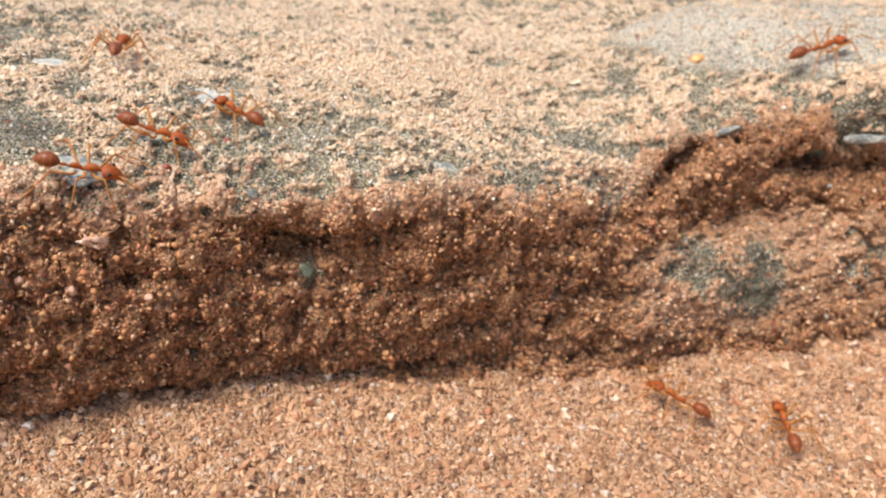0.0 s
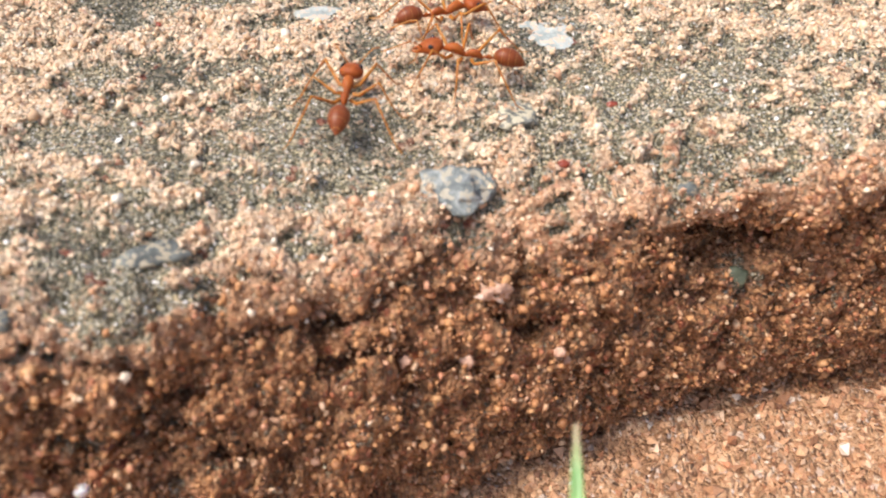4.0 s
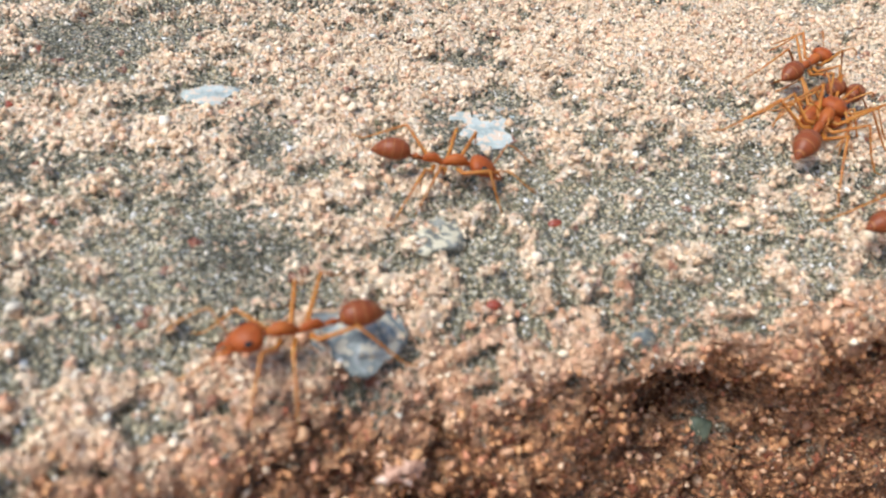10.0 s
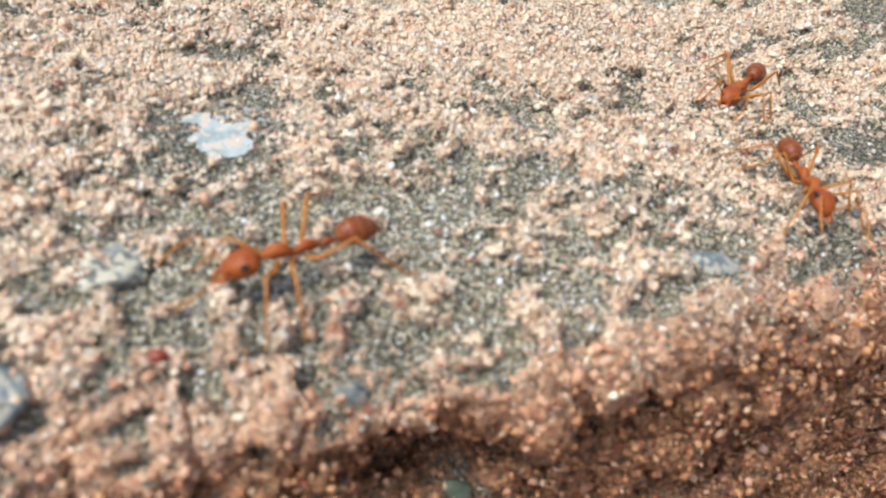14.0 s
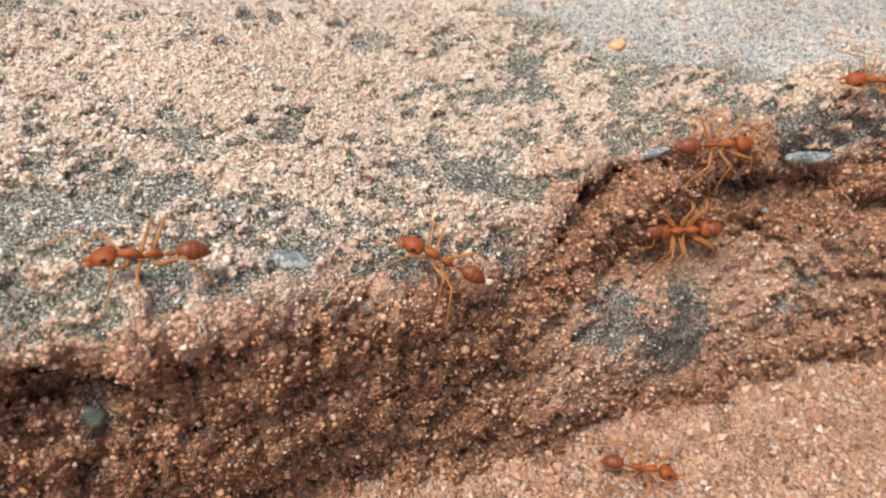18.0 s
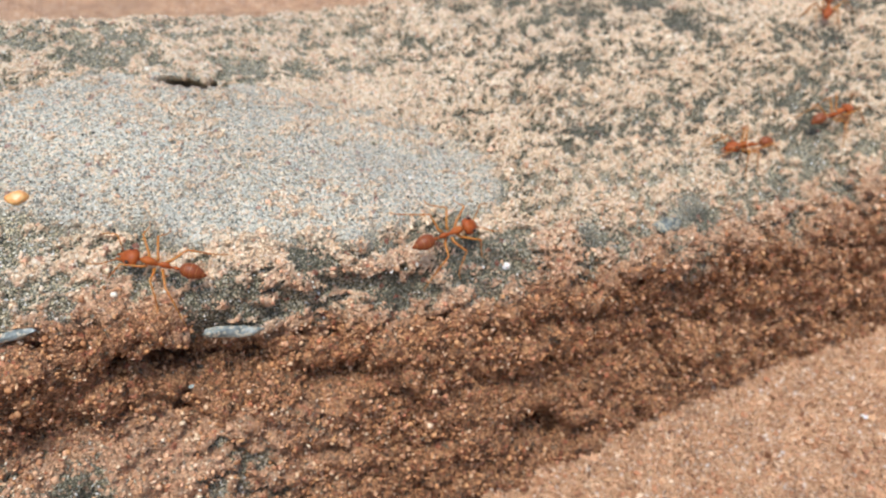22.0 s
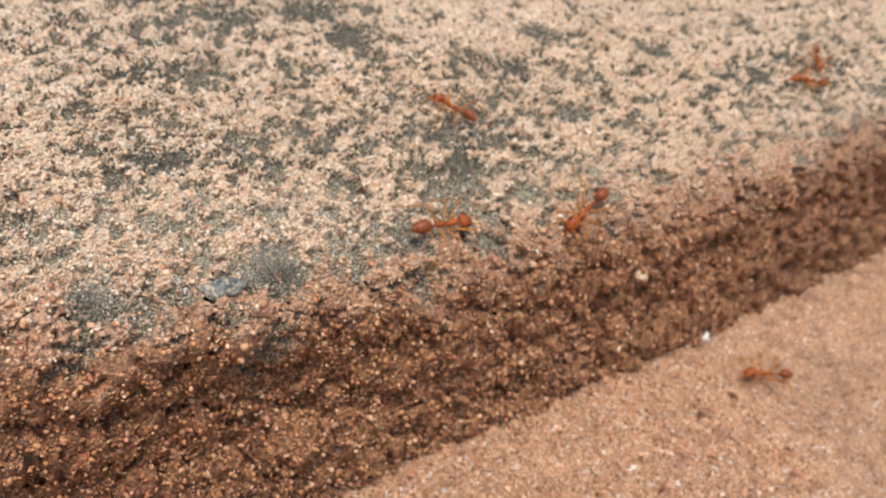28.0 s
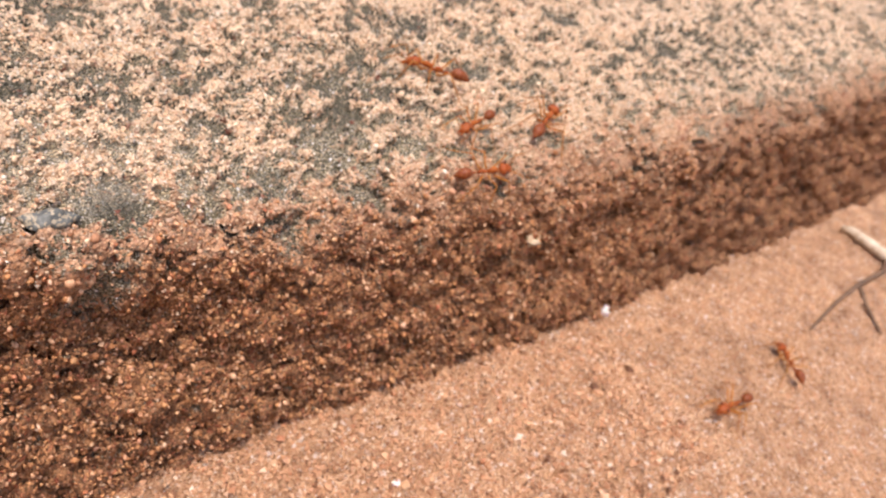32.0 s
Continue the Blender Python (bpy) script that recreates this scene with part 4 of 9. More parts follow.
grain("quartz_chip", "blue-grey quartz chip set flush in the crust", "quartz chip", BLUE, standing((-11.4, -0.9, 2.45), (0.20, -0.47, 0.86), -25, 0.14), (2.1, 1.7, 0.24), 1, 0.4, "")
grain("quartz_patch", "milky white quartz patch in the crust", "quartz chip", MILK, standing((-0.47, 14.40, 3.53), (0.15, -0.23, 0.96), 0, 0.22), (3.7, 3.2, 0.38), 2, 0.3, "")
grain("quartz_patch", "small milky quartz patch in the crust", "quartz chip", MILK, standing((-17.02, 19.61, 7.27), (0.17, -0.09, 0.98), 0, 0.15), (2.0, 1.7, 0.45), 3, 0.35, "")
grain("quartz_chip", "glossy grey quartz pebble on the crust", "quartz chip", BLUE, standing((22.02, 1.15, -1.84), (0.27, -0.21, 0.94), -10, 0.2), (1.5, 0.9, 0.6), 4, 0.25, "")
grain("slate_chip", "dark blue-grey slate chip at the edge", "stone chip", DARK, standing((-28.12, -4.51, 5.50), (0.34, -0.31, 0.89), 10, 0.22), (1.7, 0.75, 0.4), 5, 0.5, "")
grain("slate_chip", "small dark grey chip at the edge", "stone chip", DARK, standing((-35.27, -8.41, 6.52), (0.22, -0.41, 0.88), 0, 0.1), (1.1, 0.7, 0.5), 6, 0.3, "")
grain("quartz_sliver", "shiny grey-white quartz sliver under the lip", "quartz chip", BLUE, standing((77.45, 8.9, -6.95), (-0.16, -0.92, 0.36), -14, 0.05), (2.7, 0.6, 0.55), 7, 0.3, "")
grain("quartz_sliver", "thin pale sliver on the lip", "quartz chip", BLUE, standing((59.44, 11.26, -4.86), (-0.31, -0.58, 0.75), 5, 0.05), (1.8, 0.4, 0.35), 8, 0.3, "")
grain("pebble", "pale cream pebble on the stone face", "pebble", CREAM, standing((188.43, -5.22, 0.42), (-0.28, -0.85, 0.45), 0, 0.3), (1.25, 0.9, 1.0), 9, 0.7, "")
grain("white_grain", "white grain on the sandy ground", "pebble", WHITE, standing((211.92, -9.69, -12.14), (-0.04, -0.90, 0.44), 0, 0.1), (1.1, 0.8, 0.7), 10, 0.6, "pale grains")
grain("white_grain", "small white grain on the crust", "pebble", WHITE, standing((107.11, 5.80, -2.33), (-0.35, -0.73, 0.59), 30, 0.05), (0.5, 0.38, 0.42), 11, 0.25, "pale grains")
grain("amber_grain", "rounded amber grain on the crust", "pebble", AMBER, standing((61.70, 23.93, 0.83), (-0.28, -0.35, 0.89), 0, 0.1), (1.0, 0.8, 0.75), 12, 0.15, "")
grain("white_grain", "small white grain on the brown face", "pebble", WHITE, standing((-34.58, -11.20, -3.06), (0.06, -0.87, 0.49), 30, 0.05), (0.42, 0.34, 0.35), 13, 0.25, "pale grains")
grain("pink_grain", "pink sand grain on the face", "pebble", PINK, standing((-17.03, -6.25, -5.02), (0.28, -0.76, 0.59), 20, 0.1), (0.45, 0.35, 0.5), 14, 0.3, "pink grains")
grain("pink_grain", "pale pink grain on the face", "pebble", PINK, standing((-13.34, -5.98, -6.72), (-0.02, -0.91, 0.41), 0, 0.1), (0.5, 0.5, 0.45), 15, 0.3, "pink grains")
grain("pink_grain", "pink sand grain on the face", "pebble", PINK, standing((-7.32, -5.34, -8.79), (0.18, -0.90, 0.40), 0, 0.1), (0.4, 0.4, 0.45), 16, 0.3, "pink grains")
grain("rust_grain", "rust-red grain on the crust", "pebble", RUST, standing((-28.46, 19.67, 9.24), (0.11, -0.31, 0.95), 0, 0.05), (0.32, 0.32, 0.3), 17, 0.25, "rust grains")
grain("rust_grain", "rust-red grain on the crust", "pebble", RUST, standing((-17.67, -0.25, 3.00), (0.24, -0.33, 0.91), 0, 0.05), (0.35, 0.25, 0.25), 18, 0.25, "rust grains")
grain("rust_grain", "dark rust-red grain on the crust", "pebble", RUST, standing((-4.43, 0.30, 1.49), (0.13, -0.31, 0.94), 0, 0.08), (0.38, 0.3, 0.3), 19, 0.25, "rust grains")
grain("dark_grain", "dark brown grain on the crust", "pebble", RUST, standing((0.84, 5.62, 1.67), (0.14, -0.18, 0.97), 0, 0.05), (0.4, 0.3, 0.3), 20, 0.25, "")
grain("slate_block", "grey slate block at the slab edge", "stone chip", DARK, standing((129.27, 3.79, 1.05), (-0.05, -0.32, 0.94), 0, -0.4), (2.1, 1.0, 0.9), 21, 0.35, "")
grain("slate_chip", "small blue-grey chip at the edge", "stone chip", DARK, standing((2.75, -2.06, -1.06), (0.19, -0.60, 0.77), 0, 0.2), (0.75, 0.55, 0.35), 24, 0.3, "")
grain("white_grain", "white grain on the sandy ground", "pebble", WHITE, standing((164.06, -16.44, -23.97), (-0.24, -0.15, 0.96), 0, 0.05), (0.5, 0.45, 0.4), 25, 0.25, "pale grains")
grain("dark_grain", "small dark grain on the crust", "pebble", DARK, standing((34.02, 4.83, -4.10), (0.28, -0.12, 0.95), 60, 0.0), (0.45, 0.3, 0.4), 26, 0.3, "")
grain("quartz_chip", "grey quartz chip flush with the crust", "quartz chip", GREY, standing((-5.83, 4.95, 3.20), (0.22, -0.22, 0.95), 20, 0.30), (1.6, 1.2, 0.38), 30, 0.35, "")
grain("white_grain", "white grain at the foot of the face", "pebble", WHITE, standing((-19.59, -7.52, -19.20), (0.22, -0.19, 0.96), 0, 0.1), (0.55, 0.45, 0.5), 31, 0.3, "pale grains")
grain("olive_chip", "olive-green chip in the brown face", "stone chip", OLIVE, standing((6.75, -1.82, -9.95), (0.05, -0.85, 0.53), 0, 0.25), (1.0, 0.8, 0.5), 32, 0.3, "")
grain("quartz_sliver", "tiny pale sliver on the face", "quartz chip", MILK, standing((73.80, 8.60, -12.80), (-0.23, -0.65, 0.72), 0, 0.05), (0.35, 0.2, 0.3), 36, 0.3, "")
grain("pink_grain", "orange-pink grain on the brown face", "pebble", PINK, standing((-36.96, -11.25, -2.72), (0.3, -0.8, 0.5), 0, 0.1), (0.75, 0.5, 0.5), 41, 0.5, "pink grains")
grain("cream_grain", "pale cream lump on the brown face", "pebble", CREAM, standing((-26.67, -8.29, -10.59), (-0.2, -0.9, 0.3), 10, 0.1), (0.9, 0.45, 0.4), 42, 0.6, "cream grains")
grain("cream_grain", "small cream grain at the foot of the face", "pebble", CREAM, standing((-23.41, -7.84, -15.85), (0.3, -0.85, 0.2), 0, 0.1), (0.5, 0.4, 0.4), 43, 0.5, "cream grains")
grain("cream_grain", "knobbly cream lump on the brown face", "pebble", PINK, standing((-10.9, -4.98, -2.59), (0.4, -0.6, 0.65), -20, 0.3), (1.0, 0.5, 0.45), 44, 0.8, "cream grains")
grain("pink_grain", "pink sand grain on the face", "pebble", PINK, standing((-6.74, -4.87, -9.9), (0.2, -0.75, 0.6), 0, 0.1), (0.55, 0.42, 0.4), 45, 0.5, "pink grains")


# ---- the blade of grass ----
def grass_blade():
    m, nodes, links, bsdf = material("grass")
    co = nodes.new("ShaderNodeTexCoord").outputs["Object"]
    sep = nodes.new("ShaderNodeSeparateXYZ")
    links.new(co, sep.inputs[0])
    veins = node(nodes, "ShaderNodeTexWave", Scale=900.0, Distortion=1.5)
    veins.bands_direction = "X"
    n1 = node(nodes, "ShaderNodeTexNoise", Scale=600.0, Detail=4.0)
    n2 = node(nodes, "ShaderNodeTexNoise", Scale=420.0, Detail=3.0)
    for t in (veins, n1, n2):
        links.new(co, t.inputs["Vector"])
    green = ramp(nodes, links, n1.outputs[0], [(0.3, (0.09, 0.22, 0.04)), (0.7, (0.17, 0.34, 0.07))])
    green = mixed(nodes, links, arith(nodes, links, "MULTIPLY", veins.outputs[0], 0.08), green, (0.20, 0.38, 0.10))
    worn = arith(nodes, links, "MULTIPLY", ramp(nodes, links, n2.outputs[0], [(0.50, (0, 0, 0)), (0.62, (1, 1, 1))]),
                 ramp(nodes, links, arith(nodes, links, "MULTIPLY", sep.outputs[1], -40.0), [(0.30, (0, 0, 0)), (0.42, (1, 1, 1)), (0.9, (1, 1, 1)), (1.0, (0, 0, 0))]))
    dry = ramp(nodes, links, arith(nodes, links, "MULTIPLY", sep.outputs[1], -400.0), [(0.15, (1, 1, 1)), (0.75, (0, 0, 0))])
    green = mixed(nodes, links, worn, green, (0.46, 0.60, 0.30))
    green = mixed(nodes, links, dry, green, (0.42, 0.33, 0.20))
    links.new(green, bsdf.inputs["Base Color"])
    bsdf.inputs["Roughness"].default_value = 0.38
    bsdf.inputs["Subsurface Weight"].default_value = 0.3
    bsdf.inputs["Subsurface Radius"].default_value = (0.0004, 0.0008, 0.0002)
    bsdf.inputs["Subsurface Scale"].default_value = 1.0
    root = new("grass_blade")
    bm = bmesh.new()
    rings = []
    for k in range(41):
        s = k / 40 * 66.0
        half = min(0.09 + 0.066 * s, 1.6)
        sag = 0.0006 * s * s
        ring = [(-half, 0.30 * half), (-half * 0.5, 0.06 * half), (0, -0.10 * half), (half * 0.5, 0.06 * half), (half, 0.30 * half)]
        ring = [(a, b) for a, b in ring] + [(a, b - 0.09) for a, b in ring[::-1]]
        rings.append([bm.verts.new(Vector((a, -s, b - sag)) * MM) for a, b in ring])
    for a, b in zip(rings, rings[1:]):
        for k in range(10):
            bm.faces.new((a[k], b[k], b[(k + 1) % 10], a[(k + 1) % 10]))
    bm.faces.new(rings[0])
    bm.faces.new(rings[-1][::-1])
    bmesh.ops.recalc_face_normals(bm, faces=bm.faces[:])
    part("leaf", bm, m, root)
    way = Vector((0.316, 0.836, 0.448)).normalized()
    side = way.cross(Vector((0, 0, 1))).normalized()
    up = side.cross(way)
    tip = Vector((-11.0, -20.3, 3.3)) * MM
    root.matrix_world = Matrix(((side.x, way.x, up.x, tip.x), (side.y, way.y, up.y, tip.y), (side.z, way.z, up.z, tip.z), (0, 0, 0, 1)))
    return tagged(root, "bright green grass blade with a dry pointed tip", "grass blade")


BLADE = grass_blade()


# ---- dry twig on the ground ----
def twig():
    bark = plain_material("dry_twig", [(0.3, (0.34, 0.24, 0.14)), (0.6, (0.66, 0.56, 0.42))], 500, 0.8, 0.6, 0.0003)
    root = new("dry_twig")
    bm = bmesh.new()
    tube(bm, [(0, 0, 0.6), (0.2, -2, 0.9), (0.4, -6, 0.5), (0.8, -13, -0.4), (2, -22, -1.6), (3, -34, -3.2)], [0.75, 1.15, 1.2, 1.25, 1.2, 1.0], 10)
    part("stem", bm, bark, root)
    dark = plain_material("brown_twig", [(0.3, (0.07, 0.04, 0.02)), (0.6, (0.20, 0.12, 0.07))], 500, 0.8, 0.6, 0.0003)
    bm = bmesh.new()
    tube(bm, [(0.6, -11, -0.6), (-3.5, -12.3, -2.2), (-14, -11.2, -4.9), (-26, -11.4, -7.3), (-40, -12.4, -10.6)], [0.6, 0.55, 0.5, 0.42, 0.25], 8)
    part("side_shoot", bm, dark, root, "thin dark brown side shoot")
    bm = bmesh.new()
    tube(bm, [(-14, -11.2, -4.9), (-19, -15, -6.6), (-24, -20.5, -8.4)], [0.42, 0.36, 0.2], 8)
    part("side_shoot", bm, dark, root, "thin dark brown side shoot")
    root.location = Vector((288.2, -18.6, 3.6)) * MM
    return tagged(root, "pale dry twig with brown shoots on the sandy ground", "twig")


twig()


# ---- ants: seconds from and to which the legs stride, size, and rows of seconds, place (mm) and turn (degrees) ----
ANTS = [
    (0.0, 13.0, 1.00, [
        (0.00, -10.0, 20.1, 7.4, 12, -1, 88), (0.50, -8.6, 22.7, 7.2, 13, 4, 76), (0.75, -7.6, 20.5, 6.3, 14, 7, 65), (1.00, -6.5, 19.1, 6.3, 11, 2, 53),
        (1.25, -7.7, 17.0, 6.4, 14, 3, 56), (1.50, -8.7, 14.8, 6.7, 14, 6, 59), (2.00, -7.8, 16.5, 6.7, 13, 6, 52), (2.25, -8.3, 19.8, 6.6, 14, 9, 57),
        (2.50, -8.4, 22.8, 7.1, 11, 8, 61), (3.00, -8.5, 20.1, 6.7, 12, 11, 46), (3.50, -8.4, 17.4, 6.4, 11, 8, 30), (4.00, -8.4, 14.7, 6.0, 13, 8, 15),
        (4.50, -8.4, 12.0, 5.9, 10, 13, 0), (4.75, -7.5, 11.2, 5.2, -3, 18, -50), (5.00, -6.6, 10.4, 4.9, -20, 11, -100), (5.25, -7.4, 7.0, 4.2, -17, 12, -111),
        (5.50, -8.2, 3.6, 3.6, -16, 7, -120), (6.00, -7.5, 3.8, 3.4, -18, 1, -136), (6.17, -8.5, 2.3, 3.1, -9, 14, -99), (6.33, -9.7, 0.9, 2.9, 6, 22, -58),
        (6.50, -10.7, -0.5, 2.7, 20, 17, -16), (7.00, -10.7, -0.0, 3.1, -1, 21, -69), (7.20, -10.0, 1.2, 3.3, 8, 14, -32), (7.40, -6.3, 1.6, 2.9, 15, 13, 1),
        (7.60, 0.4, 4.6, 1.9, 11, 6, 7), (7.80, 3.2, 5.2, 1.3, 11, 1, 12), (8.00, 6.2, 5.6, 1.6, 9, 0, 18), (8.25, 7.7, 8.2, 2.3, 9, -1, 25),
        (8.50, 9.3, 10.7, 2.9, 12, 1, 32), (8.75, 11.3, 10.6, 2.2, 10, 6, 16), (9.00, 12.7, 10.1, 1.9, 7, 8, -0), (9.50, 12.0, 10.5, 2.0, 10, 7, 14),
        (9.75, 17.8, 13.2, 1.3, 7, 8, 23), (10.00, 23.6, 16.4, 1.4, 19, 6, 31), (10.25, 26.7, 17.5, 0.6, 18, 13, 18), (10.50, 29.8, 18.4, -0.2, 12, 18, 2),
        (10.75, 32.7, 19.5, -1.1, 8, 21, -13), (11.00, 35.9, 20.5, -1.7, 5, 9, -30), (11.25, 37.8, 19.1, -2.3, 8, 13, -24), (11.50, 39.8, 17.1, -3.1, 8, 8, -19),
        (11.75, 41.4, 15.7, -3.3, 7, 7, -13), (12.00, 43.4, 14.2, -3.7, 13, 3, -8), (12.20, 50.3, 19.5, -1.7, 6, -15, 37), (12.40, 57.0, 24.9, -0.3, 6, -17, 37),
        (12.61, 64.2, 29.8, 2.6, -7, -13, 74), (12.82, 66.9, 39.0, 3.8, -8, 1, 72), (13.04, 70.4, 48.2, 3.7, -3, -3, 73), (13.25, 72.4, 57.2, 4.7, -2, -2, 96),
        (13.36, 72.3, 61.0, 0.7, -1, 38, 94), (13.47, 72.1, 64.7, -3.3, -5, 79, 89), (13.69, 72.1, 66.7, -12.3, 4, 81, 95), (13.91, 72.1, 68.0, -20.4, 2, 85, 94),
        (14.02, 72.0, 72.0, -24.9, -9, 43, 64), (14.13, 71.8, 76.0, -29.3, 3, 1, 50), (32.00, 71.8, 76.0, -29.3, 3, 1, 50),
    ]),
    (0.0, 9.2, 1.00, [
        (0.00, 1.9, 8.6, 2.5, -3, -12, 131), (0.50, 2.3, 10.2, 2.8, 2, -11, 106), (1.00, 3.0, 9.5, 2.9, -2, -13, 126), (1.50, 3.2, 9.6, 2.7, 2, -13, 111),
        (2.00, 2.9, 8.6, 2.5, -3, -13, 130), (2.25, 0.7, 9.2, 2.4, -7, -12, 152), (2.50, -1.4, 9.7, 3.3, -9, -9, 174), (3.00, -3.7, 10.2, 3.7, -11, -16, 171),
        (3.50, -5.9, 9.4, 4.5, -7, -22, 166), (4.00, -8.2, 9.4, 4.9, -9, -16, 160), (4.50, -10.5, 9.2, 5.4, -8, -14, 155), (5.00, -11.8, 9.0, 5.6, -0, -15, 119),
        (5.25, -13.6, 10.5, 6.2, -5, -14, 134), (5.50, -15.3, 11.7, 6.3, -7, -12, 148), (5.75, -17.0, 11.5, 6.0, -10, -12, 164), (6.00, -18.5, 11.1, 6.7, -12, -8, 179),
        (6.25, -19.9, 12.5, 6.8, -10, -7, 171), (6.50, -21.7, 13.6, 7.3, -11, -13, 163), (7.00, -21.9, 12.4, 7.3, -12, -6, 176), (7.20, -24.1, 11.5, 6.7, -11, -5, -177),
        (7.40, -26.2, 10.3, 7.1, -13, -6, -169), (7.50, -28.0, 9.4, 8.0, -9, -7, -161), (7.75, -30.1, 7.8, 7.9, -13, -5, -156), (8.00, -32.9, 5.7, 8.5, -13, -3, -151),
        (8.20, -35.3, 9.8, 9.0, -4, -4, 179), (8.43, -45.2, 8.0, 9.0, -7, -2, -170), (8.66, -55.1, 6.2, 9.1, -7, 2, -170), (8.88, -65.0, 4.6, 8.8, -1, 4, 172),
        (9.12, -75.4, 6.3, 9.0, 2, 1, 172), (9.36, -85.8, 7.9, 8.4, -5, 8, 171), (9.60, -96.2, 9.2, 8.6, -8, -0, 172), (32.00, -96.2, 9.2, 8.6, -8, -0, 172),
    ]),
    (0.0, 3.0, 1.02, [
        (0.00, -5.4, 2.9, 2.9, 6, 17, -27), (0.25, -1.2, 1.4, 1.5, 9, 15, -25), (0.50, 3.0, 0.1, 0.4, 18, 15, -24), (0.75, 11.9, 1.6, -0.0, 10, 6, -2),
        (1.00, 20.9, 2.9, -0.7, 13, 12, 24), (1.25, 29.0, 5.8, -3.0, 16, 16, 15), (1.50, 37.5, 8.5, -4.4, 16, 8, 3), (1.75, 36.0, 7.6, -4.7, 11, 9, 9),
        (2.00, 34.6, 6.5, -4.2, 16, 8, 15), (2.20, 41.3, 12.2, -4.4, 18, -5, 38), (2.39, 48.7, 17.2, -3.3, 10, -14, 35), (2.59, 55.4, 22.1, -1.1, 0, -13, 73),
        (2.80, 57.3, 30.4, 0.8, -12, -22, 76), (3.01, 60.5, 39.4, 2.8, -11, 4, 71), (3.21, 63.1, 47.9, 3.3, -3, -15, 74), (3.42, 65.7, 56.8, 4.5, -0, -3, 91),
        (3.53, 65.1, 60.7, 0.5, -1, 36, 91), (3.64, 64.6, 64.6, -3.5, -3, 75, 89), (3.85, 65.6, 66.1, -12.1, -8, 81, 85), (4.07, 65.7, 68.1, -20.9, -15, 87, 77),
        (4.18, 65.6, 71.8, -24.8, -18, 45, 42), (4.28, 65.4, 75.6, -28.7, 3, 7, 20), (32.00, 65.4, 75.6, -28.7, 3, 7, 20),
    ]),
    (0.0, 4.2, 1.00, [
        (0.00, -11.1, -1.9, 2.0, 26, 16, -7), (0.50, -11.6, -2.3, 1.8, 31, 13, 1), (1.00, -9.5, -1.2, 2.5, 22, 17, -21), (1.50, -12.1, -1.8, 2.5, 20, 24, -27),
        (2.00, -11.7, -1.9, 2.2, 24, 22, -19), (2.50, -9.8, -0.6, 2.7, 25, 5, 6), (2.73, -7.0, -1.5, 1.2, 33, 8, -2), (2.97, -4.2, -2.3, 0.3, 36, 11, -12),
        (3.20, -1.8, -3.8, -0.7, 48, 23, -14), (3.42, 5.2, 2.7, 0.7, 16, -10, 41), (3.63, 12.2, 9.2, 1.3, 10, -1, 43), (3.85, 19.0, 15.6, 1.1, 9, -6, 81),
        (4.05, 20.2, 24.2, 2.9, 11, -7, 81), (4.26, 22.5, 33.4, 3.3, 10, -4, 81), (4.46, 23.4, 42.2, 3.8, 11, -5, 81), (4.66, 24.6, 51.2, 4.8, 16, -11, 79),
        (4.87, 26.2, 60.0, 5.9, 12, 2, 73), (5.07, 25.9, 67.6, -0.3, 15, 70, 99), (5.27, 25.9, 69.8, -9.1, 20, 79, 106), (5.47, 26.4, 71.1, -17.0, 36, 85, 124),
        (5.57, 25.9, 75.0, -20.6, -9, 44, 55), (5.68, 25.3, 78.9, -24.3, 5, 4, 36), (32.00, 25.3, 78.9, -24.3, 5, 4, 36),
    ]),
    (0.0, 14.0, 1.00, [
        (0.00, -65.0, 2.2, 9.2, -1, -0, -9), (0.15, -45.6, -0.8, 7.9, 0, 1, -9), (0.30, -26.4, -3.8, 5.6, 22, 18, 10), (0.50, -21.4, -2.3, 5.0, 19, 15, 9),
        (0.75, -20.0, -1.7, 4.2, 20, 14, 11), (1.00, -18.4, -1.1, 3.7, 20, 9, 12), (1.25, -17.6, 0.4, 4.1, 20, 10, 11), (1.50, -16.8, 2.2, 4.4, 15, 10, 10),
        (1.75, -15.1, 3.5, 4.3, 15, 12, 6), (2.00, -13.2, 4.3, 4.2, 14, 8, 1), (2.50, -14.1, 4.2, 4.6, 16, 0, 26), (3.50, -15.7, 5.5, 5.1, 16, -4, 55),
        (4.50, -17.2, 6.9, 5.7, 8, -10, 83), (5.00, -16.8, 7.0, 5.5, 8, -9, 80), (5.50, -16.6, 7.0, 5.4, 9, -8, 73), (6.00, -17.1, 5.9, 5.5, 11, -7, 69),
        (6.50, -17.0, 5.5, 5.3, 12, -5, 59), (7.00, -16.8, 5.7, 5.4, 11, -6, 59), (7.50, -15.6, 8.1, 5.4, 13, -5, 48), (7.75, -14.7, 9.4, 5.8, 11, -4, 47),
        (8.00, -13.8, 10.7, 6.2, 14, -6, 45), (8.50, -13.8, 10.7, 6.2, 15, -3, 36), (9.00, -11.7, 11.1, 6.0, 13, -1, 29), (9.50, -9.8, 10.4, 6.0, 14, 7, 10),
        (9.80, -8.2, 9.9, 5.6, 13, 12, 6), (10.00, -5.0, 9.4, 4.0, 10, 19, -11), (10.25, -1.1, 7.6, 2.4, 6, 12, -18), (10.50, 3.1, 5.7, 1.8, 8, 9, -23),
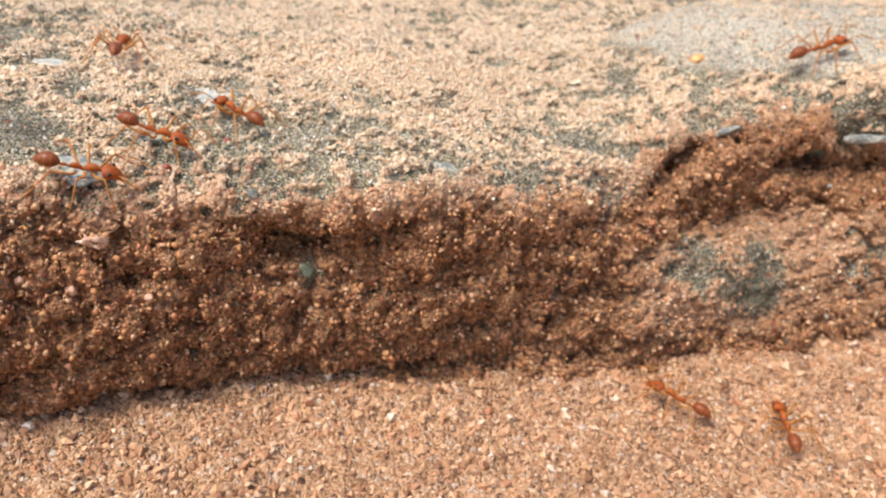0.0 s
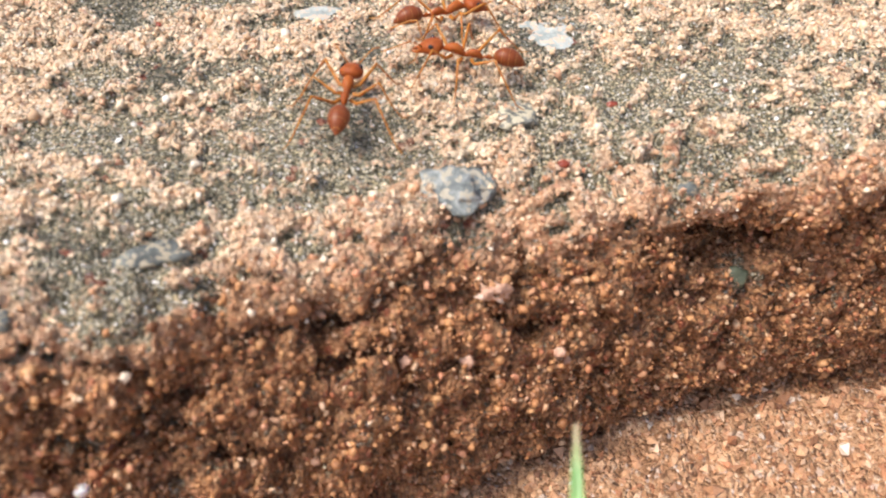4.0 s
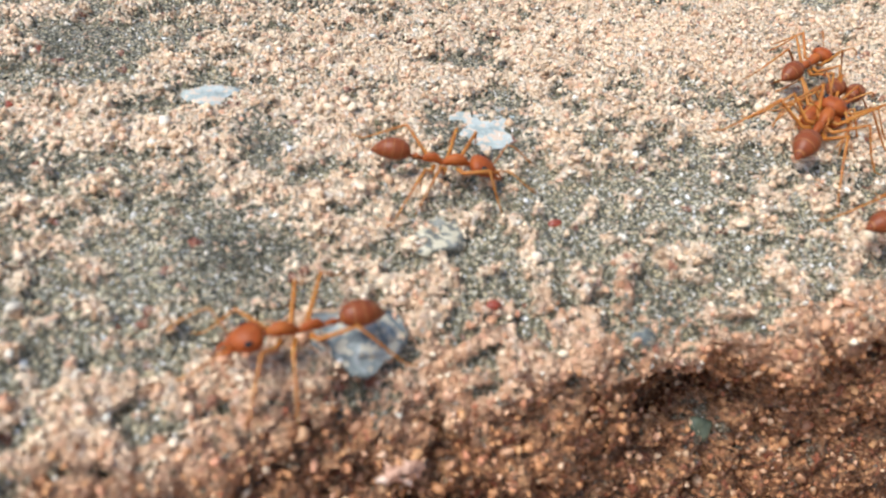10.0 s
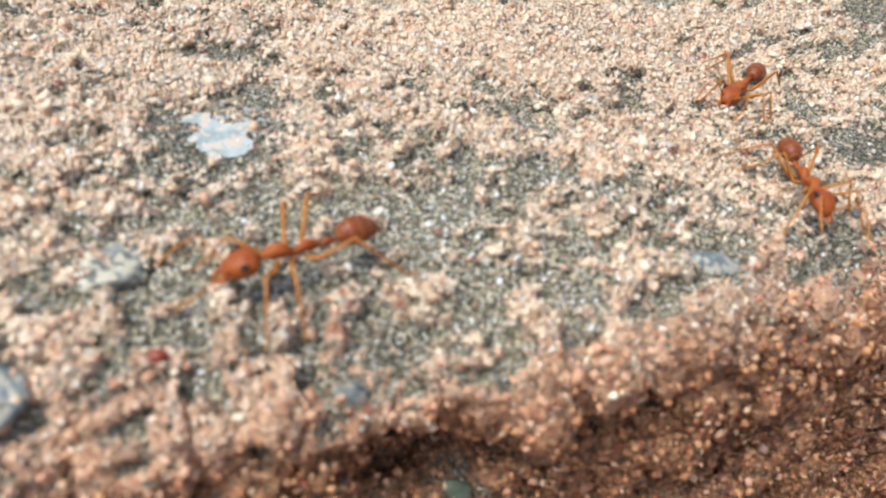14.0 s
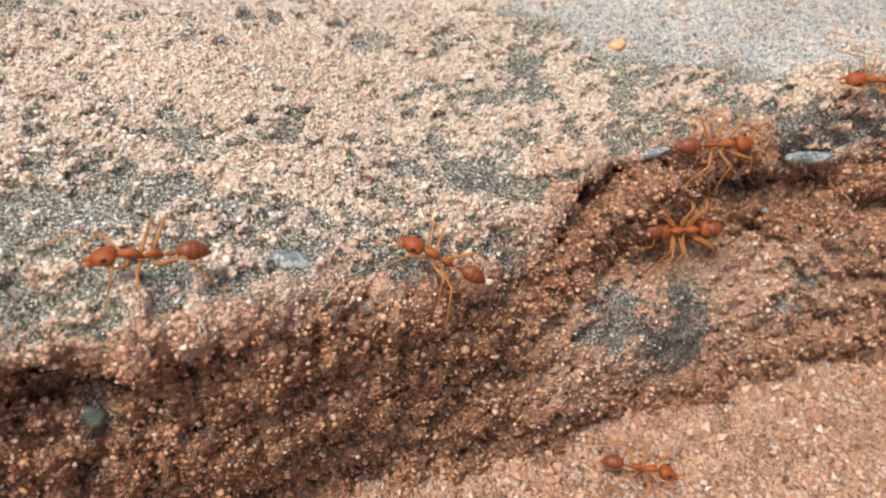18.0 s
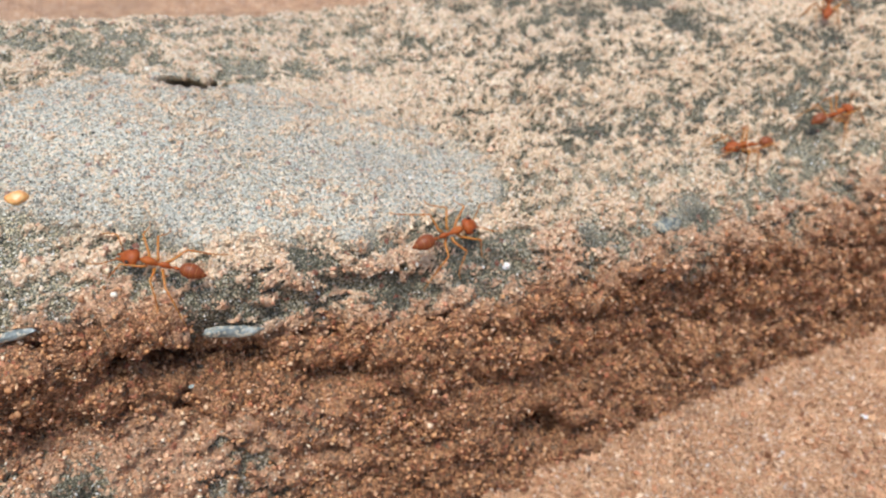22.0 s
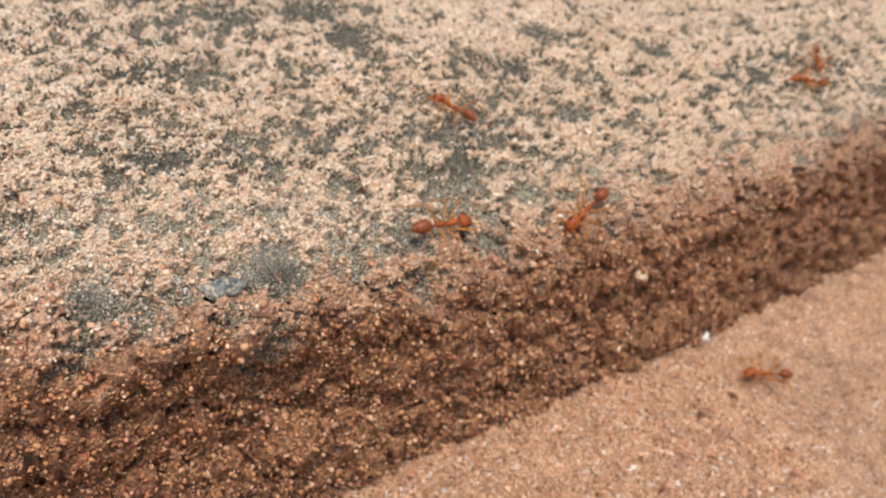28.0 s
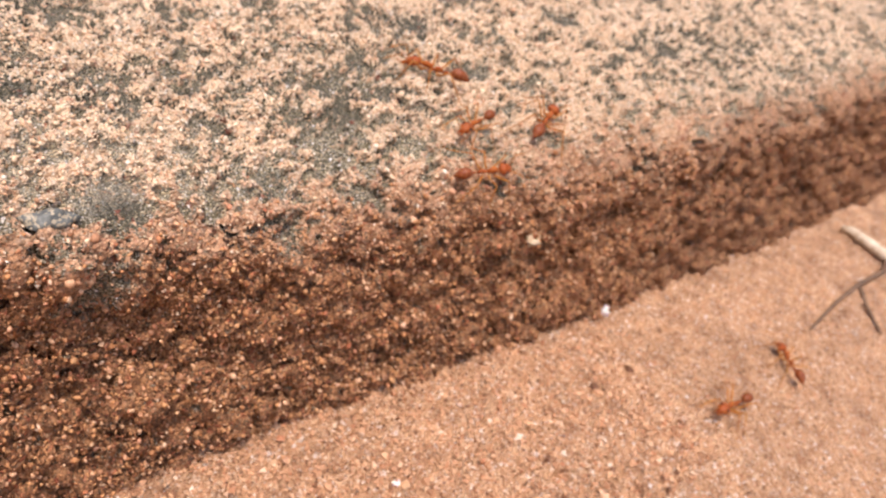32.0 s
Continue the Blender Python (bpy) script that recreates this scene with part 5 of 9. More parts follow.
        (11.00, 4.0, 4.8, 1.6, 8, 7, -11), (11.20, 4.9, 4.0, 1.6, 12, 4, 8), (11.35, 10.8, 3.5, 0.7, 8, 3, 14), (11.50, 16.8, 2.5, 0.4, 14, 8, 20),
        (11.75, 21.6, 2.0, -1.4, 10, 13, 5), (12.00, 26.3, 1.7, -2.8, 13, 19, -11), (12.20, 30.2, 1.9, -3.9, 26, 17, -0), (12.40, 35.2, 1.8, -4.9, 35, 21, 15),
        (12.60, 39.3, 5.6, -5.0, 15, 21, -4), (12.80, 43.0, 9.0, -4.7, 13, 17, -23), (13.00, 47.3, 12.6, -4.4, 16, 9, -42), (13.10, 50.6, 15.2, -3.3, 19, -2, -2),
        (13.20, 54.0, 17.9, -2.3, 14, -13, 38), (13.41, 61.2, 23.3, 0.5, 6, -25, 36), (13.61, 68.1, 28.2, 3.2, -4, -15, 71), (13.85, 71.5, 37.8, 4.3, -6, 2, 70),
        (14.08, 75.0, 48.0, 4.1, 0, -1, 70), (14.32, 78.5, 57.6, 5.2, -6, -2, 102), (14.43, 78.3, 61.6, 0.9, -3, 35, 97), (14.54, 78.1, 65.7, -3.3, -5, 73, 89),
        (14.77, 78.2, 67.1, -12.2, -35, 82, 65), (14.99, 78.6, 68.3, -20.9, -38, 85, 58), (15.10, 78.4, 72.4, -25.3, -20, 41, 45), (15.21, 78.2, 76.4, -29.6, 3, 2, 23),
        (32.00, 78.2, 76.4, -29.6, 3, 2, 23),
    ]),
    (0.0, 1.5, 1.18, [
        (0.00, 75.2, 17.2, 1.5, 16, -11, 2), (0.25, 73.2, 16.6, 0.4, 25, -16, -7), (0.50, 71.2, 16.0, -0.7, 28, -12, -13), (0.70, 77.8, 21.0, 2.7, 4, -13, 37),
        (0.90, 85.1, 26.2, 3.9, 5, -3, 38), (1.10, 92.0, 31.6, 4.3, 6, -0, 61), (1.30, 96.2, 38.4, 3.5, 4, 6, 61), (1.49, 100.6, 47.1, 4.1, 5, -3, 61),
        (1.69, 104.9, 54.5, 5.0, 3, -12, 60), (1.89, 109.1, 62.1, 5.4, -2, 0, 91), (2.12, 108.3, 70.1, -2.0, -25, 70, 79), (2.35, 110.4, 72.1, -12.3, -15, 83, 75),
        (2.57, 110.7, 73.6, -21.5, -76, 85, 21), (2.69, 110.5, 77.3, -25.8, -26, 40, 37), (2.80, 110.2, 80.9, -30.1, 1, 0, 15), (32.00, 110.2, 80.9, -30.1, 1, 0, 15),
    ]),
    (3.2, 9.0, 1.00, [
        (0.00, -87.1, 27.3, 12.2, 15, -2, -0), (2.87, -87.1, 27.3, 12.2, 13, 7, -35), (3.07, -80.0, 21.9, 11.7, 16, 8, -35), (3.28, -72.4, 16.9, 10.2, 15, 12, -34),
        (3.48, -65.0, 11.7, 8.9, 9, 2, -31), (3.72, -56.2, 6.2, 9.1, 4, 5, -31), (3.96, -47.1, 1.2, 8.4, 3, 5, -31), (4.20, -38.0, -4.7, 8.4, 2, 1, -27),
        (4.35, -35.9, -4.3, 7.8, 4, 13, -17), (4.50, -34.0, -4.0, 7.9, 4, 12, -7), (4.75, -27.8, -1.9, 6.2, 17, 15, 6), (5.00, -21.3, -0.5, 4.9, 16, 10, 17),
        (5.25, -19.7, -0.6, 4.2, 24, 9, 19), (5.50, -17.4, 0.2, 4.3, 18, 7, 20), (5.75, -16.0, 1.3, 3.9, 19, 7, 19), (6.00, -13.7, 2.2, 3.7, 15, 4, 18),
        (6.25, -11.7, 3.8, 3.6, 14, 4, 14), (6.50, -10.3, 4.1, 3.9, 21, 2, 10), (6.75, -4.0, 3.6, 1.9, 14, 9, 10), (7.00, 2.5, 2.8, 1.3, 16, 1, 6),
        (7.20, 5.8, 3.9, 1.5, 13, 3, 6), (7.40, 9.2, 5.4, 1.4, 9, 5, 4), (7.60, 13.5, 6.2, 1.5, 10, 7, -10), (7.80, 14.8, 5.6, 1.1, 12, 7, -4),
        (8.00, 16.7, 4.4, 1.0, 6, 14, 3), (8.20, 23.3, 9.5, -0.1, 15, 5, 37), (8.39, 30.3, 14.2, -1.1, 18, 8, 37), (8.59, 37.5, 20.0, -1.8, 13, -9, 68),
        (8.82, 41.1, 29.0, -0.1, 9, -11, 67), (9.04, 45.1, 38.1, 0.9, 0, -3, 68), (9.27, 48.7, 47.4, 2.4, 1, -12, 67), (9.50, 52.6, 56.5, 4.2, -0, -5, 88),
        (9.60, 52.4, 60.7, 0.6, -1, 35, 88), (9.71, 52.2, 64.8, -3.1, -5, 75, 86), (9.92, 53.0, 66.4, -11.4, 1, 78, 88), (10.12, 52.4, 67.5, -19.5, 36, 85, 119),
        (10.23, 52.9, 71.4, -23.5, -11, 45, 43), (10.33, 53.3, 75.4, -27.5, 5, 7, 20), (32.00, 53.3, 75.4, -27.5, 5, 7, 20),
    ]),
    (4.4, 8.4, 1.00, [
        (0.00, -94.6, 12.3, 8.2, 9, 1, 0), (4.02, -94.6, 12.3, 8.2, 9, 3, -15), (4.25, -84.8, 9.6, 8.4, 7, -7, -16), (4.48, -74.9, 6.6, 8.7, -3, -2, -15),
        (4.71, -65.0, 4.2, 8.5, 2, -3, -22), (4.94, -55.6, 0.4, 8.2, 0, 3, -22), (5.17, -46.3, -3.4, 8.0, -2, 0, -22), (5.40, -36.9, -7.2, 7.4, 9, 8, -16),
        (5.60, -32.9, -6.4, 6.2, 13, 18, -9), (5.80, -28.5, -5.8, 5.8, 15, 22, -3), (6.00, -24.5, -5.1, 4.7, 28, 17, 2), (6.25, -19.6, -5.3, 1.9, 39, 16, -1),
        (6.50, -14.1, -5.3, -1.1, 52, 16, -5), (6.75, -10.3, -4.4, -1.6, 54, 14, 10), (7.00, -6.1, -4.1, -2.0, 50, -2, 8), (7.20, -3.2, -3.7, -0.6, 55, -0, 7),
        (7.40, 5.3, -3.5, -1.9, 42, -14, 1), (7.61, 12.4, 2.7, 0.1, 8, -1, 43), (7.83, 19.4, 9.1, 0.2, 16, 3, 44), (8.04, 26.1, 15.6, -0.4, 19, -5, 75),
        (8.24, 28.5, 24.2, 0.5, 18, -1, 76), (8.45, 31.1, 32.7, 1.6, 14, -6, 74), (8.65, 33.5, 41.3, 2.2, 9, -2, 75), (8.85, 35.9, 50.1, 3.6, 9, -8, 74),
        (9.06, 38.2, 58.6, 4.2, 2, -2, 86), (9.16, 38.5, 62.6, 0.9, 6, 36, 88), (9.26, 38.8, 66.5, -2.5, 19, 73, 99), (9.46, 38.0, 68.9, -10.8, 24, 78, 105),
        (9.66, 37.8, 70.1, -18.3, -102, 98, -25), (9.76, 38.1, 73.8, -22.0, 22, 39, 119), (9.86, 38.3, 77.5, -25.6, 3, -5, 130), (32.00, 38.3, 77.5, -25.6, 3, -5, 130),
    ]),
    (6.7, 11.0, 1.00, [
        (0.00, -93.9, 13.7, 9.0, 9, 1, 0), (6.34, -93.9, 13.7, 9.0, 8, 4, -16), (6.57, -84.3, 10.8, 8.9, 10, -5, -18), (6.80, -74.6, 7.9, 8.9, -2, 0, -17),
        (7.03, -65.0, 4.9, 8.8, 1, -4, -14), (7.25, -55.4, 2.5, 8.8, 3, 4, -14), (7.48, -45.6, 0.0, 8.3, -1, 1, -14), (7.70, -36.2, -2.3, 8.7, -3, 4, -28),
        (8.00, -34.4, -2.3, 8.0, -2, 9, -21), (8.20, -28.1, -2.1, 6.9, 11, 8, 10), (8.35, -16.3, -1.6, 3.6, 20, 11, 1), (8.50, -4.8, -1.4, 1.4, 20, 11, -8),
        (8.65, 1.5, 0.6, 1.0, 24, 15, 1), (8.80, 8.2, 2.4, 0.8, 9, 4, 3), (9.00, 9.2, 2.7, 1.0, 11, 1, 17), (9.40, 11.5, 1.8, 0.4, 10, 3, 14),
        (9.60, 14.1, 1.4, 0.2, 14, 6, 12), (9.80, 16.9, 0.6, -0.5, 19, 6, 9), (10.00, 19.7, 0.2, -0.8, 12, 12, 8), (10.20, 26.3, 5.6, -1.7, 19, 9, 38),
        (10.39, 33.5, 11.2, -2.8, 17, 2, 36), (10.59, 40.5, 15.8, -3.1, 7, -6, 80), (10.83, 42.3, 26.1, -1.3, 4, -14, 79), (11.07, 44.0, 36.5, 1.0, -4, -7, 80),
        (11.31, 45.9, 47.0, 2.1, 1, -7, 80), (11.55, 47.9, 57.0, 4.1, -3, -5, 98), (11.76, 49.2, 64.4, -1.8, 7, 68, 95), (11.96, 47.9, 66.9, -11.1, 18, 75, 102),
        (12.17, 47.2, 68.4, -19.5, 42, 85, 129), (12.27, 47.1, 72.1, -23.1, -7, 45, 59), (12.37, 47.1, 75.9, -26.7, 5, 4, 41), (32.00, 47.1, 75.9, -26.7, 5, 4, 41),
    ]),
    (8.4, 11.2, 1.00, [
        (0.00, 42.4, 76.6, -25.6, 2, 5, 0), (3.57, 42.4, 76.6, -25.6, -2, 4, -47), (7.14, 42.4, 76.6, -25.6, -5, 1, -95), (7.25, 42.2, 72.9, -22.1, -10, -42, -90),
        (7.35, 41.9, 69.2, -18.6, -63, -81, -38), (7.55, 43.0, 67.3, -10.5, -34, -73, -69), (7.75, 44.5, 65.3, -1.5, -22, -67, -80), (7.95, 43.4, 57.8, 4.6, -1, 1, -100),
        (8.17, 41.9, 49.0, 2.7, -7, 7, -100), (8.38, 40.0, 39.2, 1.2, -4, 12, -100), (8.59, 38.4, 30.3, -0.2, -6, 6, -100), (8.81, 36.9, 21.1, -1.7, -13, 0, -145),
        (9.00, 30.0, 16.0, -0.8, -19, -7, -143), (9.20, 22.8, 10.8, -0.2, -17, -3, -144), (9.40, 16.1, 5.5, 1.4, -8, -14, -179), (9.60, 6.8, 6.4, 1.8, -7, -5, 166),
        (9.80, -3.3, 2.7, 2.0, -16, -5, -157), (10.00, -14.1, -1.2, 3.1, -14, -10, -171), (10.20, -25.0, -0.9, 5.9, -8, -17, 171), (10.43, -34.8, 0.7, 7.4, 2, -8, 173),
        (10.66, -45.0, 1.5, 7.9, -4, -4, 173), (10.88, -55.0, 2.8, 8.3, -5, -3, 173), (11.11, -65.0, 4.1, 8.6, -2, 3, 165), (11.35, -74.9, 6.6, 8.7, 3, 2, 165),
        (11.58, -84.8, 9.4, 8.5, -6, 7, 164), (11.81, -94.7, 12.1, 8.4, -9, -3, 166), (32.00, -94.7, 12.1, 8.4, -9, -3, 166),
    ]),
    (8.4, 13.0, 1.18, [
        (0.00, 55.5, 75.4, -27.6, 2, 8, 0), (3.55, 55.5, 75.4, -27.6, -5, 6, -54), (7.11, 55.5, 75.4, -27.6, -8, -1, -108), (7.21, 55.0, 71.4, -23.5, 0, -44, -101),
        (7.32, 54.4, 67.5, -19.5, 33, -87, -123), (7.53, 55.2, 66.4, -11.1, 9, -78, -99), (7.75, 54.8, 64.7, -3.2, 7, -78, -98), (7.85, 54.6, 60.6, 0.9, 5, -37, -108),
        (7.96, 54.4, 56.5, 5.0, -3, 3, -118), (8.17, 50.3, 48.4, 3.0, -4, 13, -118), (8.38, 46.3, 39.9, 1.5, -4, 5, -118), (8.60, 41.5, 32.1, 0.1, -0, 5, -118),
        (8.81, 37.2, 24.0, -1.5, -16, -1, -145), (9.00, 30.2, 18.9, -0.3, -20, -7, -143), (9.20, 23.4, 13.7, 0.8, -14, -7, -143), (9.40, 16.4, 8.4, 1.8, -9, -11, -167),
        (9.60, 17.6, 8.9, 1.2, -0, -16, 141), (9.80, 18.0, 9.0, 0.9, 14, -9, 89), (10.00, 19.6, 9.2, 0.6, 16, 1, 39), (10.25, 23.7, 13.3, 0.6, 14, 7, 38),
        (10.50, 27.5, 17.5, 0.3, 21, 7, 36), (10.75, 32.4, 16.6, -1.5, 19, 11, 26), (11.00, 38.6, 14.6, -3.1, 10, 4, 12), (11.25, 36.2, 12.2, -2.9, 13, 7, 10),
        (11.50, 33.6, 9.7, -3.1, 14, 8, 8), (11.75, 42.5, 13.3, -3.3, 15, 6, 1), (12.00, 51.7, 16.6, -2.9, 19, 1, -7), (12.20, 58.7, 22.0, -1.2, 8, -19, 36),
        (12.41, 65.5, 27.0, 2.3, 4, -17, 37), (12.61, 72.5, 32.2, 4.7, -0, -6, 59), (12.85, 77.9, 41.0, 4.6, -2, 7, 59), (13.08, 83.3, 49.7, 4.7, 2, -10, 59),
        (13.31, 88.5, 58.7, 5.9, -4, -0, 96), (13.43, 88.2, 62.8, 1.2, -5, 38, 92), (13.54, 88.0, 66.8, -3.4, -15, 76, 79), (13.78, 88.8, 68.9, -12.0, -28, 80, 69),
        (14.01, 89.5, 70.0, -22.0, -58, 82, 44), (14.12, 89.4, 73.8, -26.2, -21, 39, 52), (14.24, 89.4, 77.6, -30.4, 1, -1, 34), (32.00, 89.4, 77.6, -30.4, 1, -1, 34),
    ]),
    (9.4, 12.8, 1.00, [
        (0.00, 46.8, 76.2, -26.9, 1, 7, 0), (4.00, 46.8, 76.2, -26.9, -5, 5, -52), (8.01, 46.8, 76.2, -26.9, -7, -1, -105), (8.11, 46.1, 72.4, -23.3, -7, -44, -98),
        (8.21, 45.5, 68.6, -19.6, -61, -85, -39), (8.42, 46.1, 67.5, -11.3, -15, -76, -84), (8.63, 46.3, 65.1, -2.9, -8, -69, -90), (8.73, 46.1, 61.2, 0.7, -1, -32, -104),
        (8.83, 46.0, 57.3, 4.3, -3, 5, -111), (9.08, 42.1, 47.3, 2.8, -9, 5, -111), (9.32, 38.2, 37.5, 1.4, -8, 12, -112), (9.57, 34.1, 27.5, 0.3, -9, 6, -111),
        (9.81, 30.3, 17.4, -1.1, -22, -9, -141), (10.01, 23.4, 12.0, -0.1, -17, -5, -143), (10.20, 16.8, 7.1, 0.7, -13, -5, -143), (10.40, 9.5, 1.8, 1.1, -7, -4, -177),
        (10.60, 9.9, 3.6, 0.6, -8, -4, 178), (10.80, 10.2, 5.1, 1.3, -9, -6, 173), (11.00, 10.6, 5.5, 1.3, -8, -6, 175), (11.20, 10.8, 5.3, 1.3, -10, -3, -168),
        (11.35, 8.8, 6.0, 1.1, -12, -5, 174), (11.50, 6.9, 6.5, 1.8, -7, -6, 156), (11.65, -2.4, 6.4, 3.2, -6, -12, 161), (11.80, -11.6, 5.8, 4.8, -16, -12, 166),
        (12.04, -22.2, 7.0, 5.8, -6, -10, 174), (12.29, -32.7, 7.3, 7.6, -9, -12, 175), (12.53, -44.3, 9.0, 8.5, -5, -5, 174), (12.78, -54.4, 10.4, 9.1, -6, -3, 174),
        (13.02, -65.0, 11.7, 8.9, -9, -3, 144), (13.23, -72.4, 16.9, 10.2, -15, -12, 146), (13.43, -80.0, 21.9, 11.7, -16, -8, 145), (13.64, -87.1, 27.3, 12.2, -13, -7, 145),
        (32.00, -87.1, 27.3, 12.2, -13, -7, 145),
    ]),
    (9.4, 12.8, 1.00, [
        (0.00, 36.0, 77.7, -25.1, 2, 8, 0), (4.03, 36.0, 77.7, -25.1, -5, 7, -51), (8.06, 36.0, 77.7, -25.1, -8, 0, -101), (8.16, 36.2, 74.0, -21.5, -9, -43, -94),
        (8.26, 36.4, 70.3, -17.8, -61, -83, -37), (8.46, 36.2, 68.6, -10.1, -25, -76, -73), (8.66, 37.1, 66.5, -1.2, -17, -71, -80), (8.76, 36.9, 62.7, 1.9, -5, -33, -95),
        (8.86, 36.8, 58.9, 5.0, -5, 6, -101), (9.10, 34.7, 48.9, 3.4, -6, 8, -101), (9.33, 32.9, 38.4, 2.0, -12, 6, -100), (9.57, 31.0, 28.2, 0.3, -13, 5, -100),
        (9.81, 29.1, 18.0, -1.0, -20, -8, -142), (10.01, 22.3, 12.5, 0.2, -13, -3, -143), (10.20, 15.2, 7.6, 0.8, -11, 2, -144), (10.40, 8.3, 2.4, 0.8, -9, -3, -174),
        (10.60, 7.3, 1.9, 0.9, -11, -2, -170), (10.80, 5.5, 1.0, 1.2, -20, 7, -161), (11.00, 3.7, 0.5, 0.3, -28, 6, -158), (11.20, 0.7, -0.1, 0.8, -26, -7, -159),
        (11.40, -2.5, -1.3, 1.3, -24, -6, -168), (11.60, -9.1, -0.9, 2.3, -30, -3, -170), (11.80, -14.6, -1.5, 2.8, -18, -9, -164), (12.03, -24.5, -0.4, 5.2, -14, -17, 175),
        (12.26, -34.3, 1.3, 7.3, -1, -7, 172), (12.50, -44.7, 2.3, 8.0, -3, -4, 172), (12.73, -54.8, 3.9, 8.4, -6, -1, 172), (12.96, -65.0, 5.3, 8.6, -3, 2, 162),
        (13.18, -74.4, 8.5, 8.6, 0, -1, 162), (13.41, -83.9, 11.5, 8.9, -9, 5, 161), (13.64, -93.5, 14.6, 9.3, -13, -5, 163), (32.00, -93.5, 14.6, 9.3, -13, -5, 163),
    ]),
    (9.6, 14.7, 1.00, [
        (0.00, 60.5, 75.4, -28.3, 0, 7, 0), (4.17, 60.5, 75.4, -28.3, -5, 4, -52), (8.34, 60.5, 75.4, -28.3, -7, -1, -103), (8.45, 59.8, 71.5, -24.3, -3, -44, -97),
        (8.56, 59.1, 67.6, -20.3, -29, -87, -65), (8.77, 59.7, 66.4, -11.9, -2, -77, -90), (8.99, 60.4, 64.4, -3.4, 0, -71, -91), (9.09, 60.3, 60.5, 0.5, 8, -34, -106),
        (9.20, 60.2, 56.6, 4.5, 5, 3, -113), (9.40, 56.9, 48.6, 2.5, 3, 13, -112), (9.61, 53.8, 40.2, 1.8, 1, 4, -112), (9.81, 50.2, 32.0, 0.0, -3, 12, -112),
        (10.01, 46.8, 23.9, -1.7, -8, 11, -145), (10.21, 39.7, 19.5, -2.1, -14, 3, -144), (10.40, 31.8, 13.1, -2.0, -19, -7, -141), (10.60, 26.0, 8.3, -1.2, -11, -18, -178),
        (11.00, 24.8, 8.5, -0.0, -15, -19, -178), (11.20, 19.5, 8.9, 0.6, -11, -12, 179), (11.35, 16.9, 9.2, 1.4, -9, -12, 170), (11.50, 14.7, 9.8, 1.8, -3, -9, 160),
        (11.65, 13.0, 10.3, 2.0, -6, -9, 165), (11.80, 11.5, 9.8, 2.5, -6, -11, 169), (12.00, 14.8, 11.1, 2.0, -0, -8, 148), (12.50, 13.8, 10.7, 2.2, -2, -11, 162),
        (13.00, 13.4, 9.7, 1.7, -9, -8, -171), (13.20, 6.7, 7.3, 1.9, -9, -1, -175), (13.35, 0.1, 6.0, 2.6, -12, -6, -168), (13.50, -6.3, 3.6, 3.3, -17, -8, -162),
        (13.70, -10.5, 2.3, 3.5, -15, -5, -171), (13.91, -19.5, 3.6, 5.0, -9, -11, 172), (14.12, -28.3, 5.2, 6.5, -1, -7, 171), (14.33, -37.4, 6.3, 7.9, -5, -4, 171),
        (14.54, -46.8, 7.4, 8.5, -4, -3, 171), (14.74, -56.2, 9.1, 8.8, -5, 1, 171), (14.95, -65.0, 10.8, 9.1, -5, -0, 147), (15.16, -72.7, 15.7, 10.1, -14, -10, 148),
        (15.37, -80.3, 20.5, 11.3, -18, -6, 147), (15.57, -88.0, 25.5, 12.2, -15, -7, 147), (32.00, -88.0, 25.5, 12.2, -15, -7, 147),
    ]),
    (9.6, 13.0, 1.18, [
        (0.00, 57.8, 75.4, -28.2, 0, 4, 0), (4.07, 57.8, 75.4, -28.2, -3, 3, -50), (8.14, 57.8, 75.4, -28.2, -4, -0, -100), (8.25, 57.7, 71.7, -24.2, 3, -44, -97),
        (8.36, 57.7, 68.1, -20.2, -121, -94, 33), (8.57, 57.0, 66.6, -12.1, 1, -78, -94), (8.78, 58.0, 64.2, -2.1, -2, -74, -92), (8.89, 57.4, 60.4, 1.1, 2, -35, -104),
        (8.99, 56.9, 56.5, 4.2, -2, 4, -112), (9.20, 53.6, 48.4, 2.2, -2, 10, -112), (9.40, 50.5, 39.9, 1.7, 1, 6, -112), (9.60, 46.9, 31.7, 0.1, -2, 18, -112),
        (9.80, 44.0, 23.7, -1.8, -4, 13, -112), (10.00, 40.5, 15.6, -3.1, -10, -0, -143), (10.20, 33.9, 10.0, -3.1, -18, -1, -143), (10.40, 26.4, 4.8, -2.1, -23, -7, -141),
        (10.47, 24.2, 3.0, -1.8, -18, 11, -93), (10.53, 21.9, 1.3, -1.5, -1, 19, -41), (10.60, 19.7, -0.4, -1.2, 15, 10, 12), (10.80, 22.1, 2.0, -1.4, 13, 11, 17),
        (11.00, 24.6, 4.2, -1.3, 16, 13, 23), (11.20, 27.6, 5.5, -2.1, 16, 15, 19), (11.40, 30.5, 6.9, -2.8, 12, 12, 14), (11.60, 34.4, 6.3, -4.3, 10, 13, 14),
        (11.80, 38.2, 6.2, -5.5, 17, 11, 13), (12.00, 42.1, 5.9, -6.9, 39, 10, 12), (12.20, 49.3, 11.1, -4.8, 23, -18, 35), (12.41, 55.9, 16.6, -3.0, 13, -16, 37),
        (12.61, 62.9, 21.5, 0.0, -0, -27, 65), (12.84, 66.8, 30.7, 3.2, -7, -12, 66), (13.06, 71.3, 39.4, 4.2, -5, 2, 64), (13.29, 75.3, 48.5, 3.7, -1, -5, 65),
